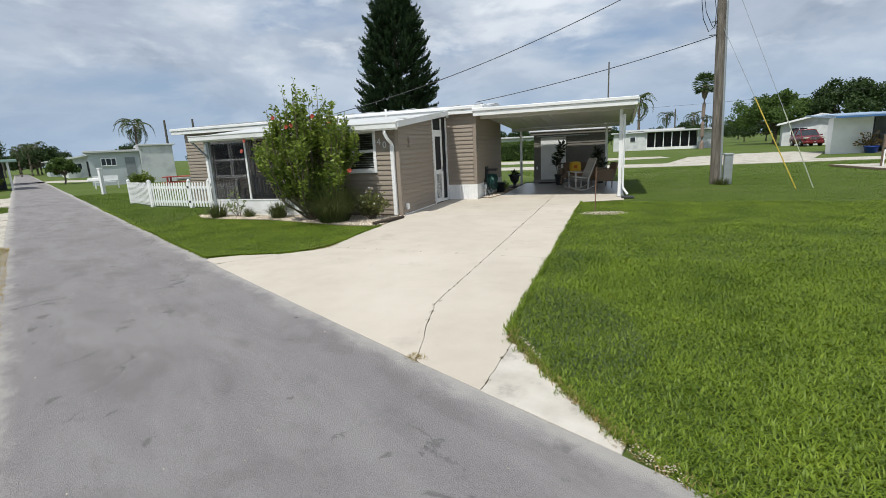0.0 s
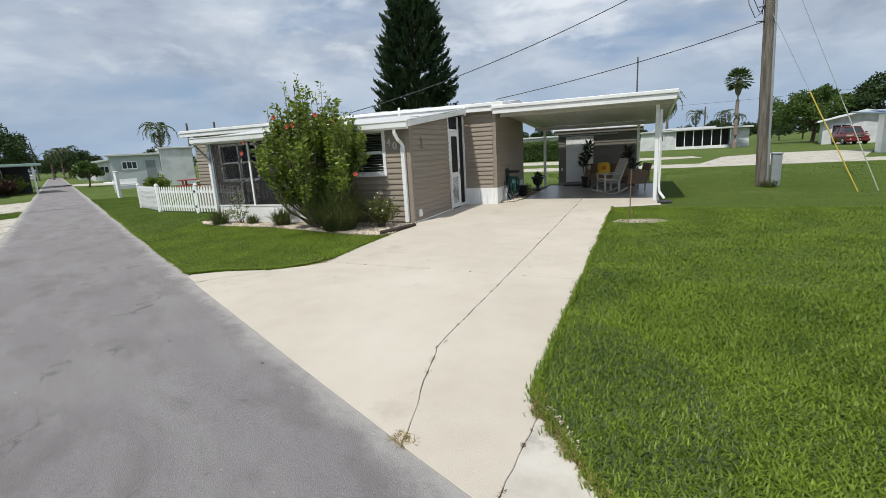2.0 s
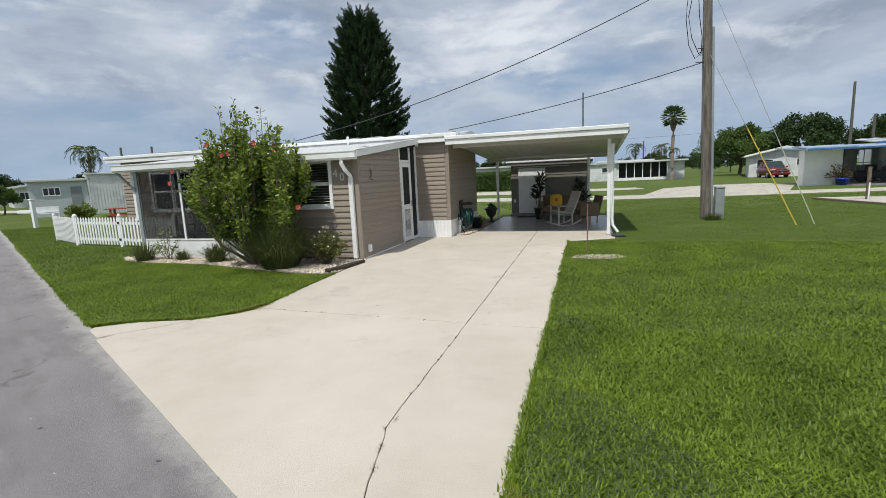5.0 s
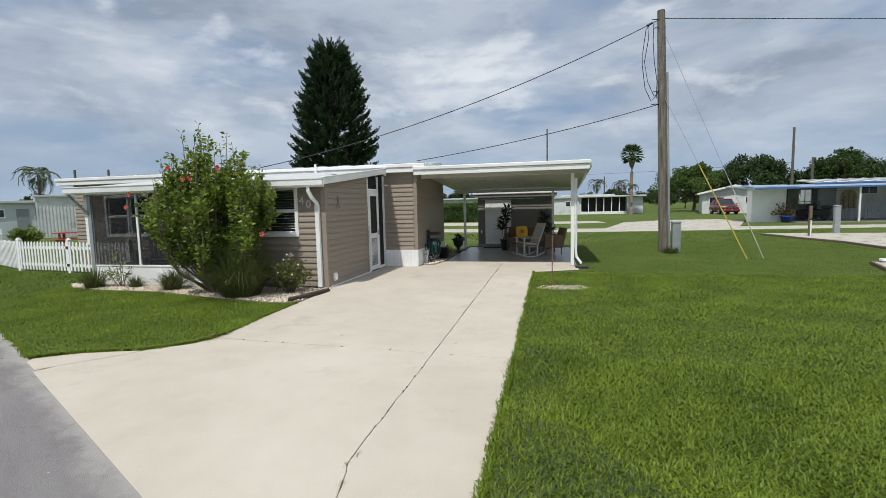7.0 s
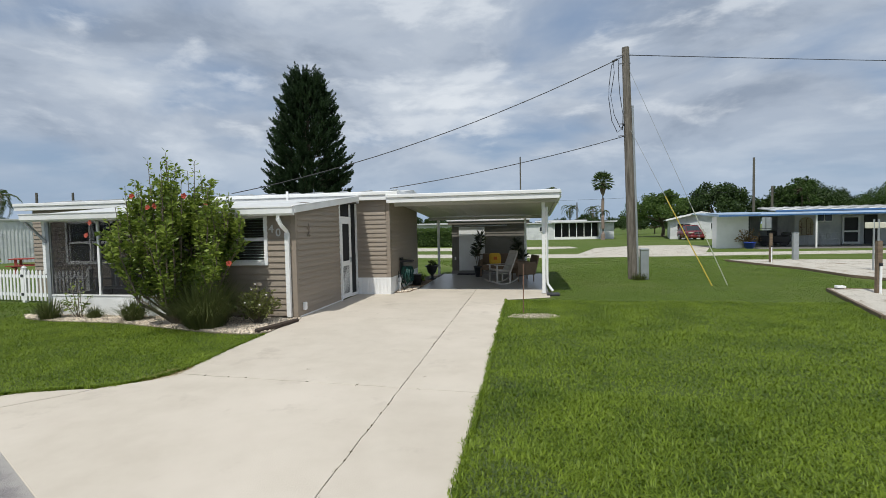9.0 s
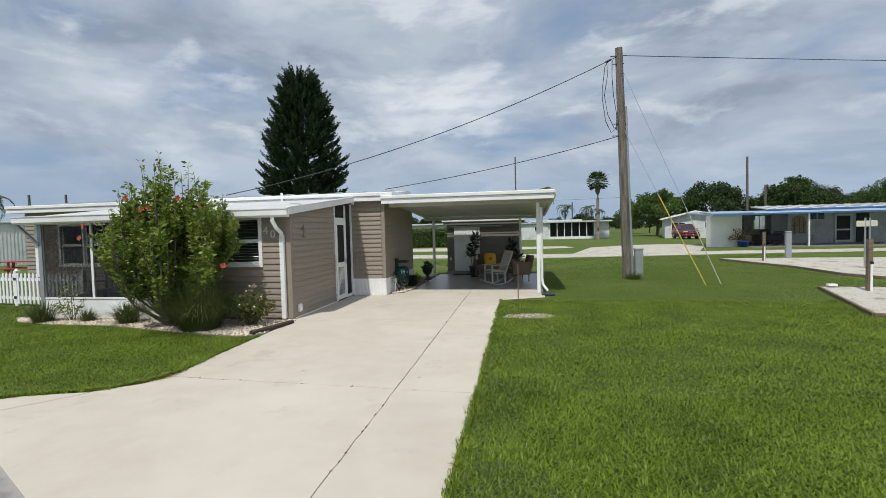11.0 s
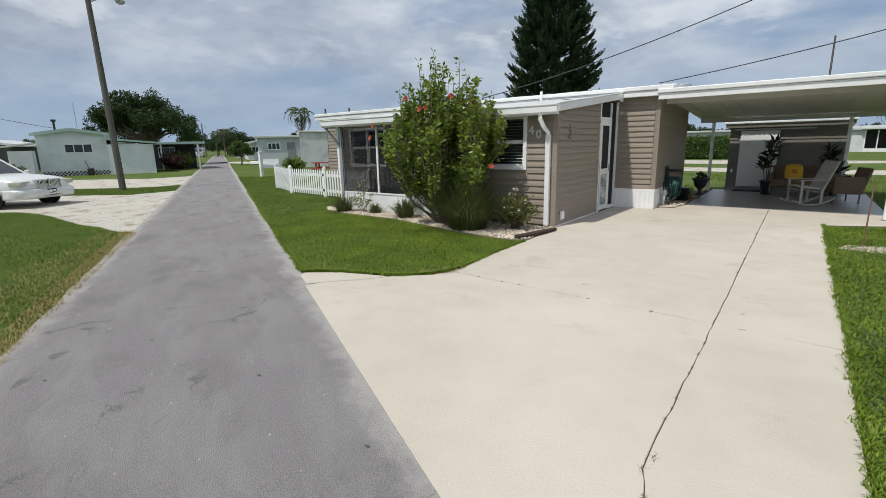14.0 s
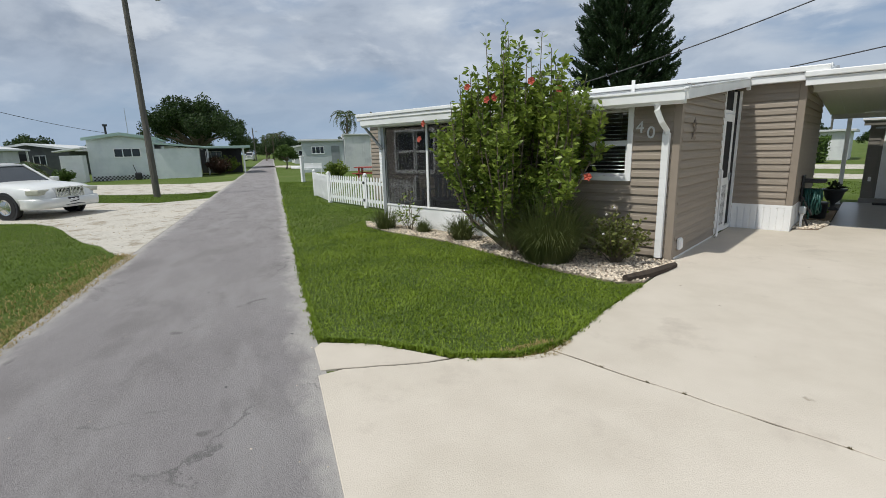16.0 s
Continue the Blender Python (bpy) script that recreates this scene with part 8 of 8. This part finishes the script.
for rim_, each, label in ((rims[0], 900, "ragged lawn edge creeping over the drive's curve"), (rims[1], 1500, "ragged lawn edge creeping over the lane")):
    q = rng.uniform(0, len(rim_) - 1.001, each * (len(rim_) - 1))
    i = q.astype(int)
    d = rim_[i + 1] - rim_[i]
    out_ = np.stack([-d[:, 1], d[:, 0]], 1) / np.linalg.norm(d, axis=1, keepdims=True)
    p = rim_[i] + d * (q - i)[:, None] + out_ * (np.abs(rng.normal(0, 0.022, len(q))) * (0.4 + np.abs(np.sin(q * 9.0 + np.sin(q * 23.0)))) - 0.02)[:, None]
    v, f = blades(p[:, 0], p[:, 1], 0.010, rng.uniform(0.03, 0.065, len(q)), rng.uniform(0.6, 1.2, len(q)) * 0.0045, rng.uniform(0.6, 1.6, len(q)))
    tagged(fast("edge_grass", v, f, BLADE), label, "grass", kind="stuff")
# under-sheets whose dark colour deepens the gaps between the blades
for nm, pts in (("lawn_thatch", [(0.30, 2.27), (0.0, 2.62), (-0.20, 2.90), (-0.43, 3.22), (-0.70, 3.66), (-0.70, 13.0), (7.0, 13.0), (5.9, 11.0), (8.6, 9.9), (8.6, -2.2), un(-6.5, 2.12)[:2]]), ("lawn_thatch", [(-4.60, 8.84), (-4.57, 7.7), (-4.49, 6.86), (-4.63, 6.43), (-5.0, 6.13), (-5.70, 5.91), (-6.10, 5.64), un(12.9, 2.12)[:2], (-11.4, 10.3), (-10.6, 9.73), (-9.7, 9.56), (-8.1, 9.50), (-6.6, 9.10), (-5.6, 8.88), (-4.85, 8.80)])):
    sheet(nm, pts, 0.005, SHADED_THATCH, "dark thatch under the lawn grass", "ground")
lawn("sand_weeds", [un(13.0, -0.6)[:2], un(14.6, -1.8)[:2], un(18.5, -4.4)[:2], un(22, -3.6)[:2], un(23, -0.6)[:2]][::-1], 9, 0.02, 0.07, 0.006, 1.4, DRY_BLADE, "scattered dry weeds on the shell drive", z=0.014)
# weeds knotted in the joints, and the ragged crumbling apron corner
r = random.Random(61)
wx, wy, wr = [], [], []
for pts, count in ((j2, 11), (j1, 12), (j3, 5), (j4, 4)):
    for i in range(count):
        i = r.randrange(len(pts) - 1)
        q = r.random()
        wx.append(pts[i][0] * (1 - q) + pts[i + 1][0] * q)
        wy.append(pts[i][1] * (1 - q) + pts[i + 1][1] * q)
        wr.append(r.choice((0.008, 0.010, 0.014, 0.022)))
wx += [-1.262, -1.32, -1.583, -1.56, -1.37, -0.69, -0.64]
wy += [3.06, 3.08, 4.24, 4.36, 6.49, 4.02, 3.60]
wr += [0.028, 0.022, 0.018, 0.02, 0.020, 0.02, 0.02]
which = rng.choice(len(wx), 4200, p=np.array(wr) / sum(wr))
x = np.array(wx)[which] + rng.normal(0, 1, 4200) * np.array(wr)[which] * 0.5
y = np.array(wy)[which] + rng.normal(0, 1, 4200) * np.array(wr)[which]
v, f = blades(x, y, 0.009, rng.uniform(0.008, 0.022, 4200), rng.uniform(0.6, 1.2, 4200) * 0.0026, rng.uniform(0.6, 1.5, 4200))
tagged(fast("crack_weeds", v, f, CRACK_WEED), "tiny brown weeds knotted in the driveway joints", "weeds", kind="stuff")
k = 3600
q = rng.uniform(0, 3.999, k)
rim = np.array([(0.25, 2.33), (-0.06, 2.74), (-0.38, 3.20), (-0.62, 3.56), (-0.69, 3.90)])
i = q.astype(int)
p = rim[i] + (rim[i + 1] - rim[i]) * (q - i)[:, None] + np.abs(rng.normal(0, 1, (k, 1))) * np.array([(-0.026, -0.016)]) * (0.4 + np.abs(np.sin(q * 7))[:, None]) + np.array([(0.03, 0.02)])
v, f = blades(p[:, 0], p[:, 1], 0.014, rng.uniform(0.025, 0.055, k), rng.uniform(0.6, 1.2, k) * 0.0034, rng.uniform(0.5, 1.5, k))
tagged(fast("edge_grass", v, f, BLADE), "ragged lawn edge over the apron corner", "grass", kind="stuff")
k = 1000
q = rng.uniform(0, 3.6, k)
i = q.astype(int)
p = rim[i] + (rim[i + 1] - rim[i]) * (q - i)[:, None] + rng.normal(0, 0.022, (k, 2))
v, f = blades(p[:, 0], p[:, 1], 0.02, rng.uniform(0.02, 0.05, k), rng.uniform(0.6, 1.2, k) * 0.003, rng.uniform(0.9, 1.55, k))
tagged(fast("dry_grass", v, f, DRY_BLADE), "dry straw blades along the apron edge", "grass", kind="stuff")
stones("apron_grit", [(-0.60, 3.50), (-0.42, 3.18), (-0.30, 3.10), (-0.36, 3.34), (-0.52, 3.60), (-0.62, 3.66)], 700, 0.007, SHELL, "crumbled concrete grit at the slab corner", 0.022)
stones("apron_grit", [(0.10, 2.40), (0.20, 2.28), (0.50, 2.08), (0.54, 2.16), (0.26, 2.40), (0.08, 2.62)], 800, 0.006, SHELL, "sandy grit at the tip of the apron", 0.022)

# grit and tar marks on the lane
grit_pts = [un(-4, -0.4)[:2], un(-4, 2.0)[:2], un(14, 2.0)[:2], un(14, -0.4)[:2]]
stones("road_grit", grit_pts, 900, 0.006, SHELL, "tiny pale grit on the asphalt", 0.010)
for a, b, n0, n1, count in ((-3, 14, 2.02, 2.16, 1800), (6, 30, 2.00, 2.14, 1500), (6, 26, -0.52, -0.36, 1800)):
    stones("edge_grit", [un(a, n0)[:2], un(b, n0)[:2], un(b, n1)[:2], un(a, n1)[:2]], count * 2, 0.006, SHELL, "pale sandy grit along the lane edge", 0.011)
TAR = mat("tar_mark", (0.075, 0.07, 0.072), (0.11, 0.105, 0.105), 20.0, 0.9)
r = random.Random(77)
for i in range(9):
    x, y, _ = un(r.uniform(0, 11), r.uniform(-0.2, 1.9))
    q = r.uniform(0.010, 0.020)
    a0 = r.uniform(0, 6.28)
    bm = bmesh.new()
    prism(bm, [(x + q * r.uniform(0.6, 1.5) * math.cos(a0 + k * 0.785), y + q * r.uniform(0.5, 1.0) * math.sin(a0 + k * 0.785)) for k in range(8)], 0.006, 0.0145)
    bmesh.ops.recalc_face_normals(bm, faces=bm.faces)
    tagged(part("tar_mark", bm, TAR), "small dark tar mark on the asphalt lane", "stain", group="tar marks", kind="structure")
